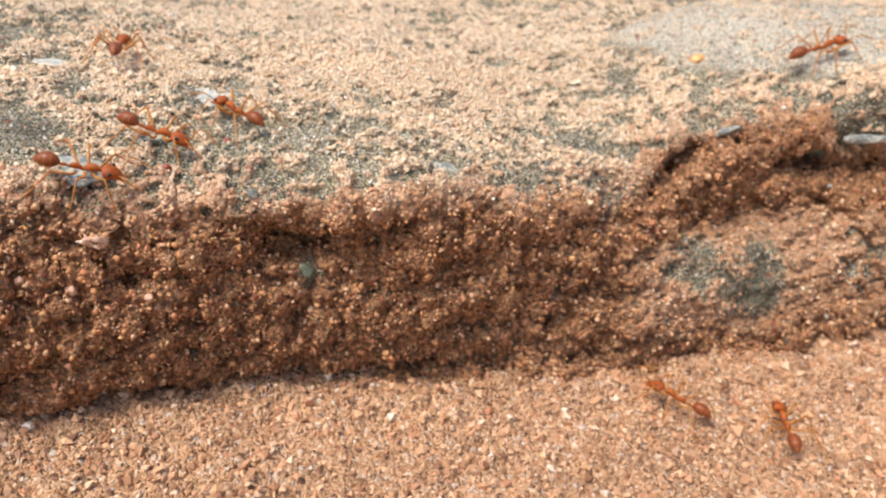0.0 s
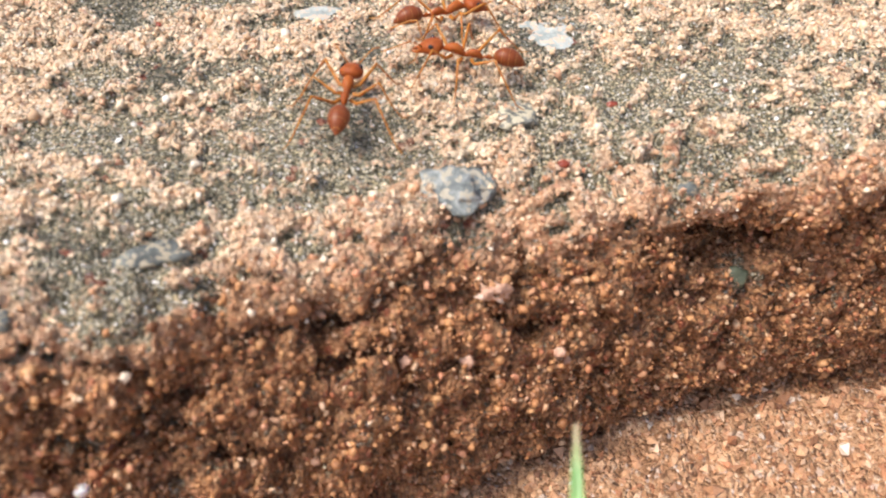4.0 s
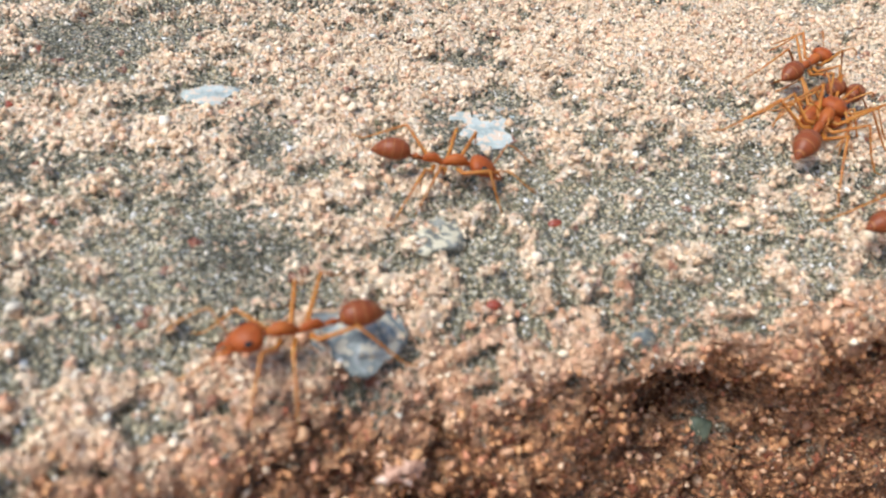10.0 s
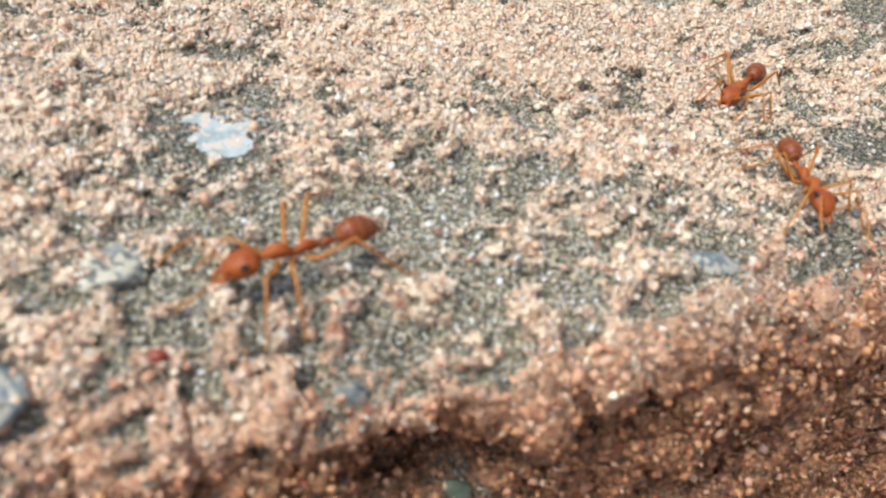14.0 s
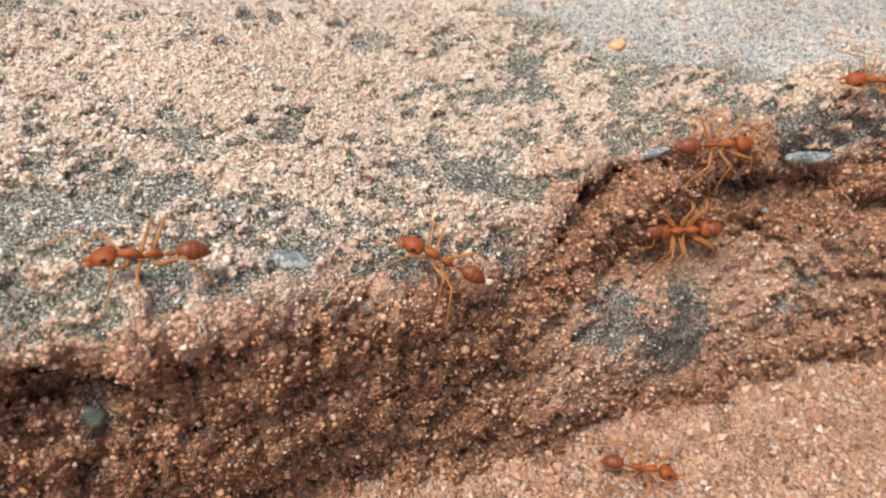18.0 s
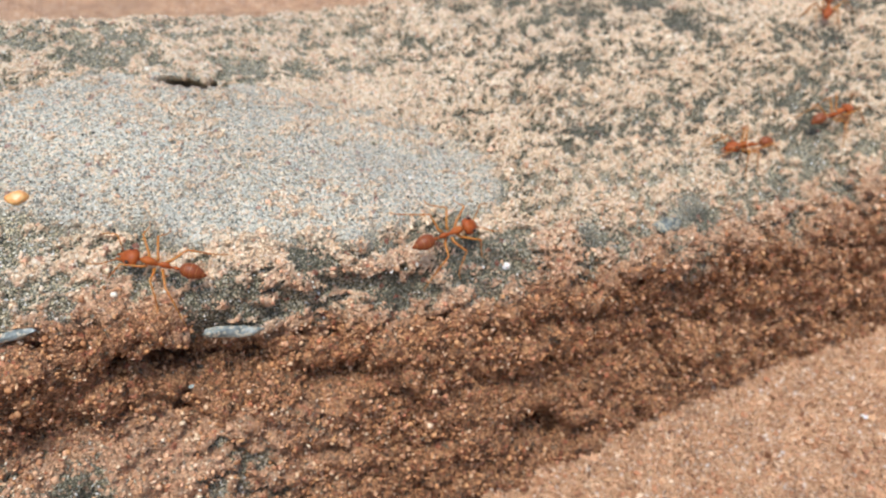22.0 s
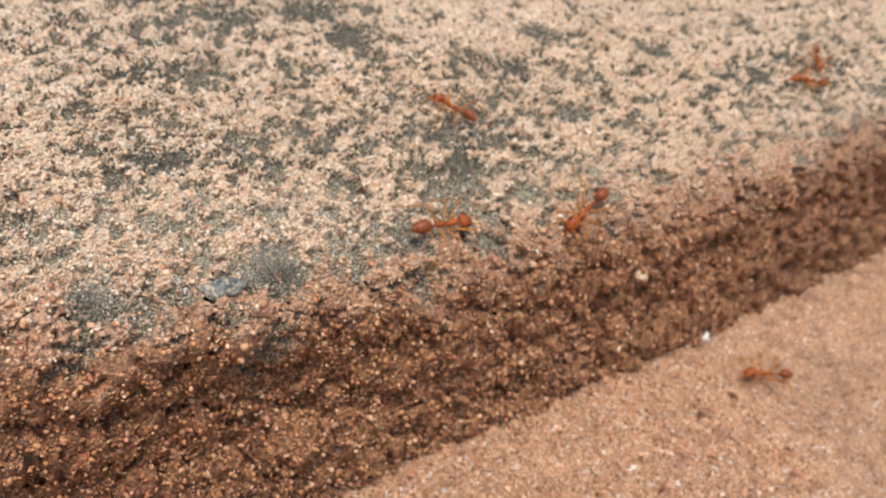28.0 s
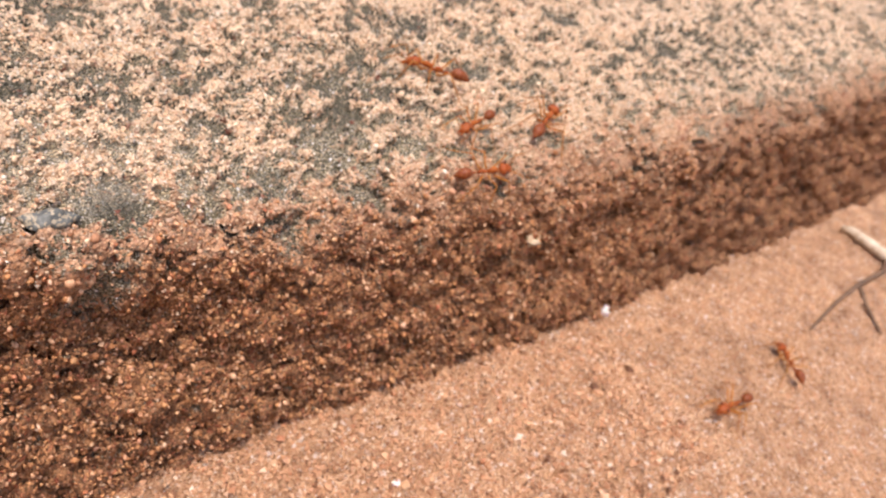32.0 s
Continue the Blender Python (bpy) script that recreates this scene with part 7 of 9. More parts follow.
        (15.32, 87.9, 69.9, -22.8, 45, -85, -126), (15.56, 87.6, 68.5, -13.1, 22, -82, -104), (15.79, 86.8, 66.5, -3.4, 10, -74, -93), (15.91, 87.3, 62.6, 0.9, 10, -37, -100),
        (16.02, 87.8, 58.6, 5.3, 6, 1, -105), (16.22, 85.2, 50.0, 4.4, -2, 8, -105), (16.42, 83.2, 41.2, 3.4, 5, -24, -108), (16.62, 80.9, 33.2, 4.5, 3, 4, -105),
        (16.81, 78.6, 24.9, 3.5, -5, 10, -141), (17.04, 71.6, 18.0, -0.2, -9, 29, -143), (17.27, 62.7, 12.6, -7.7, -50, 41, -156), (17.50, 57.8, 9.3, -12.2, -68, 0, -178),
        (17.75, 60.4, 9.1, -12.6, -63, -2, 178), (18.00, 62.9, 8.7, -13.0, -59, -1, 169), (18.20, 56.1, 8.6, -12.3, -67, -6, -166), (18.40, 49.6, 5.4, -10.8, -45, -2, -164),
        (18.60, 44.5, 4.1, -10.4, -45, -15, -158), (18.80, 36.6, 2.8, -4.9, -24, -13, -159), (19.00, 26.2, -0.2, -3.3, -25, -20, -172), (19.20, 23.2, 2.1, -1.2, -10, -14, 176),
        (19.40, 18.4, 2.9, 0.5, -11, -11, -174), (19.64, 8.1, 4.3, 1.1, -8, -6, 174), (19.88, -2.5, 5.3, 2.2, -10, -11, 175), (20.12, -12.9, 6.3, 4.2, -14, -10, 175),
        (20.35, -23.2, 7.3, 6.0, -3, -9, 174), (20.59, -33.9, 8.5, 7.7, -6, -7, 174), (20.83, -44.5, 9.0, 8.5, -6, -5, 174), (21.07, -54.6, 10.4, 9.1, -6, -3, 174),
        (21.31, -65.0, 11.9, 9.3, -10, -3, 144), (21.51, -72.3, 17.0, 10.2, -14, -12, 146), (21.72, -79.7, 22.1, 12.0, -17, -8, 145), (21.92, -86.9, 27.6, 12.4, -13, -7, 145),
        (32.00, -86.9, 27.6, 12.4, -13, -7, 145),
    ]),
    (16.6, 20.3, 1.11, [
        (0.00, 99.6, 79.6, -31.1, 1, -0, -0), (7.63, 99.6, 79.6, -31.1, 1, 0, -43), (15.27, 99.6, 79.6, -31.1, 0, 1, -86), (15.38, 100.2, 75.8, -26.9, 4, -42, -86),
        (15.50, 100.7, 71.9, -22.6, 33, -84, -114), (15.73, 100.1, 70.5, -12.9, 21, -82, -102), (15.96, 99.7, 68.7, -3.0, 7, -72, -89), (16.19, 100.8, 60.8, 5.2, 5, 1, -99),
        (16.40, 99.2, 51.8, 4.5, -1, 8, -99), (16.60, 98.1, 43.4, 3.9, -1, 3, -99), (16.80, 96.5, 34.4, 3.8, -11, -1, -99), (17.00, 95.0, 25.6, 3.4, -3, 1, -143),
        (17.20, 88.0, 19.9, 3.2, -3, 3, -143), (17.40, 80.9, 14.7, 1.6, -10, 19, -145), (17.60, 74.2, 10.0, -1.5, -38, 4, 166), (17.80, 78.8, 10.3, -0.9, -44, 2, 164),
        (18.00, 83.4, 9.8, -0.1, -41, -3, 166), (18.20, 75.7, 14.9, 1.0, -18, 7, 162), (18.40, 67.9, 18.8, 0.3, -29, 4, 158), (18.60, 57.8, 22.8, -0.8, -19, 8, 160),
        (18.80, 38.0, 19.7, -1.8, -11, -4, -167), (19.00, 19.2, 6.3, 0.3, -14, -10, -152), (19.15, 17.5, 5.9, 0.8, -13, -7, -161), (19.30, 15.8, 5.5, 1.4, -10, -4, -171),
        (19.53, 6.2, 4.7, 1.8, -10, -4, -178), (19.76, -4.6, 4.9, 3.0, -12, -11, -176), (19.99, -14.5, 4.2, 4.4, -17, -11, -176), (20.22, -24.5, 3.6, 5.8, -6, -9, -177),
        (20.45, -34.6, 2.9, 7.4, -2, -8, -177), (20.68, -44.6, 2.5, 8.0, -3, -4, -178), (20.91, -54.9, 2.4, 8.3, -4, -3, -178), (21.14, -65.0, 1.9, 9.1, 0, -0, 170),
        (21.38, -75.5, 3.8, 8.9, -6, -0, 170), (21.63, -86.2, 6.1, 8.1, -1, 5, 170), (21.87, -96.9, 7.7, 8.0, -9, -2, 171), (32.00, -96.9, 7.7, 8.0, -9, -2, 171),
    ]),
    (16.5, 32.0, 1.18, [
        (0.00, 99.4, 79.3, -31.0, 1, -2, -0), (7.56, 99.4, 79.3, -31.0, 2, -1, -43), (15.11, 99.4, 79.3, -31.0, 2, 1, -87), (15.23, 100.0, 75.6, -26.7, 8, -42, -89),
        (15.34, 100.6, 71.8, -22.4, 50, -82, -128), (15.58, 99.2, 70.3, -12.7, 30, -82, -112), (15.81, 98.5, 68.3, -2.3, 12, -70, -95), (15.92, 98.8, 64.4, 1.6, 9, -34, -103),
        (16.04, 99.1, 60.5, 5.4, 1, 1, -111), (16.25, 95.7, 51.5, 4.7, -2, 6, -111), (16.46, 92.2, 44.2, 3.8, -4, 8, -112), (16.67, 89.1, 34.8, 4.7, -6, 0, -111),
        (16.87, 85.7, 26.1, 3.9, -5, 3, -142), (17.08, 78.9, 20.4, 2.6, -5, 14, -143), (17.29, 71.6, 15.6, -1.2, -7, 29, -144), (17.50, 64.9, 10.5, -5.5, -48, -9, 169),
        (17.62, 65.1, 10.7, -5.3, -31, -39, 134), (17.75, 65.3, 10.7, -5.3, 12, -47, 75), (17.88, 65.4, 10.7, -5.2, 41, -26, 27), (18.00, 65.5, 10.5, -5.0, 44, 2, -7),
        (18.50, 66.4, 11.2, -3.6, 29, -16, 9), (18.75, 72.3, 12.4, -1.7, 28, -23, 4), (19.00, 78.1, 13.7, 1.3, 19, -15, 8), (19.20, 80.4, 14.9, 1.6, 18, -15, 10),
        (19.40, 82.5, 15.9, 2.8, 12, -8, 14), (19.80, 83.4, 14.0, 2.1, 17, -4, -6), (20.00, 88.3, 9.7, 1.6, 30, 1, -20), (20.25, 92.2, 9.0, 0.5, 32, 7, -6),
        (20.50, 96.8, 7.8, 0.3, 34, -1, -0), (21.00, 97.8, 7.9, 0.0, 33, 3, 2), (21.50, 98.4, 8.4, 1.1, 36, 0, 11), (22.00, 99.2, 8.3, 0.8, 37, -5, 10),
        (22.50, 99.2, 8.2, 0.7, 39, -2, 5), (23.00, 98.2, 8.3, 0.9, 37, -1, 7), (23.25, 103.1, 8.3, 0.5, 41, -3, -3), (23.50, 107.3, 8.2, 0.4, 27, -4, -13),
        (23.75, 109.4, 6.7, -0.2, 41, -8, -17), (24.00, 111.5, 4.9, -0.5, 34, -1, -12), (24.20, 113.0, 4.3, -0.9, 32, 8, -23), (24.35, 113.5, 5.8, -0.3, 32, 0, -10),
        (24.50, 114.4, 6.9, 0.7, 21, -3, 5), (24.75, 121.3, 5.4, 0.1, 36, -0, -24), (25.00, 128.0, 2.0, 1.0, 20, 12, -46), (25.25, 131.5, 0.9, 0.2, 38, 16, -18),
        (25.50, 135.5, 0.7, -0.5, 62, -6, -7), (25.75, 138.5, 1.3, 1.3, 39, -20, 2), (26.00, 141.3, 2.8, 2.9, 22, -12, 25), (26.50, 139.9, 3.1, 3.2, 25, -7, 15),
        (26.79, 142.7, 3.4, 2.8, 25, -6, 12), (27.07, 146.2, 3.2, 3.3, 23, -10, 7), (27.36, 148.4, 4.1, 3.8, 30, -6, 5), (27.64, 152.0, 4.2, 3.9, 30, -9, 0),
        (27.93, 154.5, 4.0, 4.6, 28, -5, -2), (28.21, 157.2, 4.6, 5.0, 29, -9, -8), (28.50, 160.3, 4.5, 5.4, 28, -14, -14), (29.00, 159.3, 3.4, 4.8, 27, 8, -52),
        (29.50, 157.2, 5.3, 5.5, 30, 6, -35), (29.75, 159.8, 4.2, 5.3, 29, 1, -35), (30.00, 161.8, 1.7, 6.4, 29, -7, -36), (30.25, 164.8, 0.9, 5.6, 39, 7, -11),
        (30.50, 168.2, -0.5, 5.1, 40, -8, -9), (30.75, 171.1, -2.2, 2.0, 53, 11, -16), (31.00, 174.3, -3.3, -1.7, 50, 28, -26), (31.20, 171.3, -2.7, 0.5, 49, 30, -28),
        (31.40, 169.0, -1.1, 3.0, 36, 23, -40), (31.60, 176.0, 0.1, 6.6, 51, 1, -26), (31.80, 182.7, 1.3, 10.5, 17, -9, 1), (32.00, 190.0, 2.4, 13.3, 14, -21, 25),
    ]),
    (17.0, 23.0, 1.18, [
        (0.00, 95.6, 78.7, -30.8, -0, 5, -0), (7.77, 95.6, 78.7, -30.8, -4, 3, -50), (15.53, 95.6, 78.7, -30.8, -5, -1, -100), (15.65, 96.1, 75.0, -26.7, 5, -43, -96),
        (15.76, 96.6, 71.3, -22.6, 47, -84, -128), (15.99, 95.2, 69.5, -12.8, 30, -78, -108), (16.22, 94.8, 67.6, -2.3, 21, -73, -99), (16.33, 95.1, 63.7, 1.4, 10, -36, -101),
        (16.45, 95.5, 59.9, 5.1, -0, -1, -109), (16.66, 92.5, 51.6, 4.5, -8, 11, -110), (16.87, 89.1, 42.0, 4.0, 0, -4, -109), (17.09, 86.4, 33.3, 4.5, -7, 3, -109),
        (17.30, 83.3, 24.5, 3.8, -5, 5, -140), (17.53, 75.6, 18.1, 1.4, -8, 21, -141), (17.77, 69.4, 12.9, -8.2, -67, 40, -160), (17.88, 66.0, 10.9, -10.7, 28, 57, -54),
        (18.00, 62.5, 8.9, -13.1, 58, 2, -11), (18.25, 67.0, 8.9, -13.4, 55, -3, -10), (18.50, 71.0, 9.0, -12.8, 50, -3, -3), (18.75, 75.9, 9.2, -12.4, 31, -3, 1),
        (19.00, 79.8, 9.2, -12.4, 24, -14, -0), (19.20, 84.5, 7.7, -8.9, 61, -13, -3), (19.40, 89.1, 6.4, -5.3, 44, -12, -9), (19.60, 91.7, 6.4, -5.1, 43, -13, -0),
        (19.80, 95.2, 5.4, -4.5, 45, -28, -6), (20.00, 98.2, 4.5, -4.0, 39, -21, 12), (20.25, 104.9, 4.3, -3.4, 28, -11, 7), (20.50, 111.9, 4.0, -2.0, 35, -8, -2),
        (20.75, 121.2, 4.8, -0.4, 30, -13, -6), (21.00, 131.2, 5.1, 2.4, 18, -3, -2), (21.20, 142.0, 7.5, 3.7, 17, -4, 1), (21.40, 152.7, 9.6, 6.0, 19, -12, 2),
        (21.60, 157.1, 10.1, 7.3, 16, -12, 1), (21.80, 161.6, 9.9, 8.8, 18, -18, -2), (22.00, 166.1, 10.0, 10.1, 9, -15, -2), (22.20, 172.5, 15.3, 12.5, -8, -16, 37),
        (22.40, 179.8, 20.7, 15.0, -3, -18, 37), (22.61, 186.9, 25.6, 16.8, -17, -11, 81), (22.84, 188.5, 35.7, 18.0, -14, -7, 80), (23.08, 190.5, 45.9, 18.9, -9, -0, 79),
        (23.31, 192.5, 55.7, 20.0, -12, -7, 80), (23.54, 194.1, 66.5, 21.3, -12, -10, 81), (23.78, 195.6, 76.6, 22.4, -18, 1, 78), (24.01, 198.2, 86.5, 22.2, -16, 10, 119),
        (24.13, 197.8, 91.4, 17.7, -8, 47, 106), (24.25, 197.4, 96.3, 13.1, -35, 83, 63), (24.48, 198.2, 96.3, 4.0, -31, 79, 70), (24.71, 198.1, 97.9, -5.2, -69, 84, 33),
        (24.83, 198.1, 101.6, -9.8, -4, 46, 109), (24.94, 198.1, 105.3, -14.3, -6, 5, 121), (32.00, 198.1, 105.3, -14.3, -6, 5, 121),
    ]),
    (18.0, 23.4, 1.09, [
        (0.00, 139.8, 86.7, -24.8, 2, -8, -0), (16.50, 139.8, 86.7, -24.8, 8, -0, -74), (16.61, 140.1, 82.6, -20.7, 7, -44, -82), (16.72, 140.4, 78.5, -16.7, -108, -95, 28),
        (16.94, 140.0, 77.2, -8.1, 52, -83, -131), (17.15, 138.6, 75.2, 1.2, 41, -75, -112), (17.26, 139.4, 71.5, 4.8, 19, -37, -99), (17.37, 140.2, 67.8, 8.5, 9, 2, -103),
        (17.58, 138.3, 58.9, 7.7, 1, 1, -102), (17.78, 136.5, 50.2, 7.0, 1, 7, -102), (17.99, 134.4, 41.0, 5.7, 10, 9, -102), (18.20, 132.5, 32.1, 4.6, 6, 7, -102),
        (18.41, 130.5, 23.2, 3.8, 2, 8, -143), (18.61, 123.5, 18.2, 3.5, 3, 5, -143), (18.80, 117.1, 12.4, 2.0, -8, 6, -143), (19.00, 109.7, 7.6, 0.8, -25, 8, -176),
        (19.25, 107.1, 8.7, 0.8, -27, 8, 179), (19.50, 104.5, 8.4, 0.9, -26, 2, 176), (20.00, 106.4, 8.9, 1.2, -24, 7, 173), (20.50, 107.4, 7.0, -0.3, -43, 11, 169),
        (21.00, 107.6, 6.5, -0.4, -42, 17, 175), (21.20, 103.4, 5.7, -2.4, -43, 1, -174), (21.40, 100.6, 4.8, -3.1, -37, -2, -176), (21.60, 91.8, 7.2, -2.4, -56, 2, 166),
        (21.80, 81.8, 8.5, -2.6, -48, -6, 165), (22.00, 72.0, 12.8, -1.5, -33, 0, 142), (22.20, 58.6, 18.3, -1.6, -19, 2, 156), (22.40, 44.8, 20.7, -2.3, -12, -1, 169),
        (22.63, 34.5, 21.3, -1.2, -10, -15, 178), (22.86, 25.1, 21.7, 1.0, -7, -12, 177), (23.09, 15.0, 22.6, 3.7, -7, -6, 176), (23.31, 5.0, 22.8, 4.1, -3, -0, 176),
        (23.54, -5.2, 23.3, 5.6, -6, -11, 177), (23.77, -15.0, 24.3, 7.5, -5, -9, 177), (24.00, -25.2, 24.1, 9.5, -8, -16, 178), (24.23, -34.7, 25.2, 11.1, -10, -7, 176),
        (24.46, -44.9, 26.5, 12.6, -8, -2, 176), (24.69, -55.0, 26.8, 13.0, -8, -3, 176), (24.92, -65.0, 27.2, 14.0, -13, -2, 166), (25.14, -74.8, 29.8, 13.7, -4, 2, 165),
        (25.37, -84.5, 32.4, 13.5, -5, 3, 165), (32.00, -84.5, 32.4, 13.5, -5, 3, 165),
    ]),
    (20.5, 25.4, 1.18, [
        (0.00, 189.8, 103.6, -15.9, -2, -14, 0), (18.64, 189.8, 103.6, -15.9, 12, -7, -65), (18.75, 190.2, 100.1, -11.4, 8, -47, -76), (18.87, 190.5, 96.6, -7.0, -117, -95, 38),
        (19.10, 190.1, 94.5, 2.2, 28, -78, -104), (19.33, 189.6, 95.0, 12.7, 34, -77, -107), (19.57, 190.6, 84.7, 20.5, 16, -5, -100), (19.79, 189.1, 75.0, 20.2, 13, 2, -98),
        (20.01, 187.9, 65.2, 19.6, 16, 9, -96), (20.23, 186.3, 55.9, 19.1, 15, -1, -99), (20.45, 185.6, 45.9, 18.5, 15, 7, -97), (20.67, 184.1, 36.4, 17.2, 11, 5, -97),
        (20.89, 182.9, 26.7, 16.5, 6, 14, -143), (21.09, 175.9, 21.4, 14.1, 3, 13, -143), (21.30, 169.0, 16.3, 12.0, 5, 17, -143), (21.50, 162.1, 11.1, 9.7, -11, 13, -174),
        (21.73, 155.4, 11.4, 7.7, -15, 12, 180), (21.97, 149.0, 10.2, 6.3, -12, 5, 175), (22.20, 142.6, 10.0, 5.2, -12, 8, 168), (22.40, 127.6, 8.4, 3.1, -10, 2, 174),
        (22.60, 112.7, 7.0, 1.3, -24, -1, 180), (22.80, 109.4, 5.5, -1.2, -42, 18, 174), (23.00, 105.7, 3.9, -3.2, -29, 22, -179), (23.20, 96.2, 3.0, -6.5, -45, 7, 175),
        (23.40, 93.3, 5.1, -7.0, -41, 5, 170), (23.60, 87.3, 6.6, -6.1, -53, 9, 162), (23.80, 79.2, 8.4, -5.0, -58, 3, 167), (24.00, 71.2, 8.4, -3.6, -46, 0, 167),
        (24.20, 64.0, 10.6, -4.4, -36, -4, 177), (24.40, 60.0, 12.1, -4.2, -30, 6, 164), (24.64, 50.1, 11.8, -4.6, -29, -1, 178), (24.87, 38.4, 12.7, -3.0, -14, -7, -179),
        (25.11, 28.7, 11.9, -0.9, -13, -20, -176), (25.35, 18.8, 11.8, 1.2, -7, -12, -179), (25.58, 8.0, 11.5, 2.0, -7, -1, 180), (25.82, -2.3, 11.4, 3.2, -12, -12, -178),
        (26.06, -12.2, 11.3, 5.3, -14, -6, -179), (26.30, -23.4, 10.7, 6.5, -10, -5, -180), (26.53, -33.0, 11.2, 7.8, -4, -8, -179), (26.77, -43.5, 11.4, 8.7, -8, -6, -179),
        (27.01, -54.5, 10.4, 9.1, -6, -2, -180), (27.24, -65.0, 11.0, 9.0, -6, 1, 167), (27.45, -74.1, 13.1, 9.4, -11, -3, 167), (27.66, -83.1, 15.2, 9.6, -11, 3, 166),
        (27.87, -92.1, 17.2, 9.9, -16, -1, 167), (32.00, -92.1, 17.2, 9.9, -16, -1, 167),
    ]),
    (21.6, 26.5, 1.18, [
        (0.00, 196.7, 105.3, -14.4, -1, -10, 0), (19.81, 196.7, 105.3, -14.4, 9, -4, -71), (19.92, 197.4, 101.5, -9.8, 8, -46, -79), (20.04, 198.0, 97.8, -5.2, -114, -96, 37),
        (20.28, 197.3, 96.7, 4.4, 27, -81, -106), (20.51, 197.0, 96.2, 13.3, 28, -82, -109), (20.63, 197.3, 91.3, 17.9, 19, -40, -100), (20.74, 197.5, 86.4, 22.5, 19, 2, -99),
        (20.95, 196.1, 77.5, 22.1, 20, -2, -100), (21.16, 194.8, 68.3, 21.5, 12, 5, -98), (21.37, 193.6, 59.1, 20.6, 15, 4, -98), (21.58, 192.3, 50.1, 20.0, 9, 6, -98),
        (21.79, 191.0, 40.9, 19.5, 14, 9, -97), (21.99, 189.7, 31.8, 18.9, 10, 11, -144), (22.20, 182.7, 26.6, 16.6, 6, 13, -143), (22.40, 175.6, 21.2, 14.3, 2, 12, -143),
        (22.60, 168.9, 16.2, 12.5, -7, 17, -176), (22.80, 161.2, 14.7, 9.8, -3, 20, -177), (23.00, 152.7, 12.4, 7.4, -11, 13, -178), (23.20, 145.0, 10.9, 5.7, -10, 10, -178),
        (23.40, 137.4, 8.2, 4.0, -15, 5, -178), (23.60, 118.8, 7.3, 1.1, -21, 7, 171), (23.80, 118.4, 5.8, 0.1, -30, 2, 177), (24.00, 118.0, 4.2, -0.8, -32, 4, 179),
        (24.20, 113.1, 1.8, -3.5, 122, 147, -1), (24.40, 111.9, 2.2, -5.9, -64, 19, -180), (24.60, 110.6, 1.8, -8.6, -60, 2, -174), (24.80, 103.7, 2.1, -8.1, -61, 13, 169),
        (25.00, 96.5, 2.3, -7.7, -67, 6, -178), (25.20, 88.1, 6.5, -7.6, -55, 12, 157), (25.35, 82.3, 7.7, -7.1, -59, 0, 173), (25.50, 76.6, 8.7, -6.6, -88, 5, 164),
        (25.75, 66.4, 9.6, -4.9, -48, -1, 173), (26.00, 53.2, 10.8, -4.8, -54, -9, -176), (26.24, 43.0, 9.0, -4.7, -19, -10, -179), (26.49, 32.2, 9.3, -3.1, -10, -16, -179),
        (26.74, 22.2, 9.4, -0.3, -6, -13, -180), (26.99, 10.8, 9.5, 1.5, -9, -8, 180), (27.24, 0.4, 9.6, 2.6, -10, -7, 179), (27.48, -10.4, 9.0, 4.5, -14, -12, -179),
        (27.73, -21.5, 9.5, 6.1, -10, -6, 179), (27.98, -32.4, 9.8, 7.6, -6, -10, 180), (28.23, -43.2, 10.4, 8.5, -7, -3, 179), (28.48, -54.2, 10.4, 9.2, -6, -2, 179),
        (28.72, -65.0, 10.5, 9.2, -5, -1, 153), (28.93, -73.2, 14.6, 9.5, -11, -8, 153), (29.14, -81.4, 18.8, 10.7, -19, -5, 153), (29.34, -89.3, 22.9, 11.1, -13, -7, 154),
        (32.00, -89.3, 22.9, 11.1, -13, -7, 154),
    ]),
    (22.4, 26.5, 1.15, [
        (0.00, 192.6, 104.2, -14.8, -3, -10, 1), (20.58, 192.6, 104.2, -14.8, 9, -6, -72), (20.70, 192.9, 100.4, -10.3, 6, -47, -80), (20.81, 193.1, 96.6, -5.8, -120, -94, 38),
        (21.04, 192.5, 95.4, 2.8, 36, -79, -111), (21.26, 192.4, 95.4, 10.5, -108, -94, 26), (21.38, 192.8, 90.4, 15.6, 22, -45, -103), (21.49, 193.2, 85.4, 20.6, 20, -1, -101),
        (21.71, 192.0, 75.9, 20.7, 14, 2, -99), (21.93, 190.0, 66.2, 19.7, 14, 9, -97), (22.14, 188.2, 57.3, 19.1, 13, 3, -99), (22.36, 187.1, 47.1, 18.5, 12, 5, -99),
        (22.58, 185.9, 38.1, 17.4, 14, 3, -99), (22.80, 184.4, 28.5, 16.5, 5, 13, -143), (23.00, 177.5, 22.9, 14.6, 4, 12, -143), (23.20, 170.5, 18.0, 12.3, 4, 17, -143),
        (23.40, 163.6, 12.9, 10.4, -11, 12, 164), (23.60, 155.4, 12.1, 8.2, -15, 10, 170), (23.80, 146.6, 10.9, 6.2, -12, 11, 175), (24.00, 138.0, 9.7, 4.6, -10, 7, -179),
        (24.20, 126.0, 8.5, 3.1, -10, 4, 174), (24.40, 120.8, 13.0, 2.9, -12, 2, 163), (24.60, 114.5, 16.2, 3.3, -2, -2, 152), (24.80, 105.6, 11.6, 1.3, -20, -2, 169),
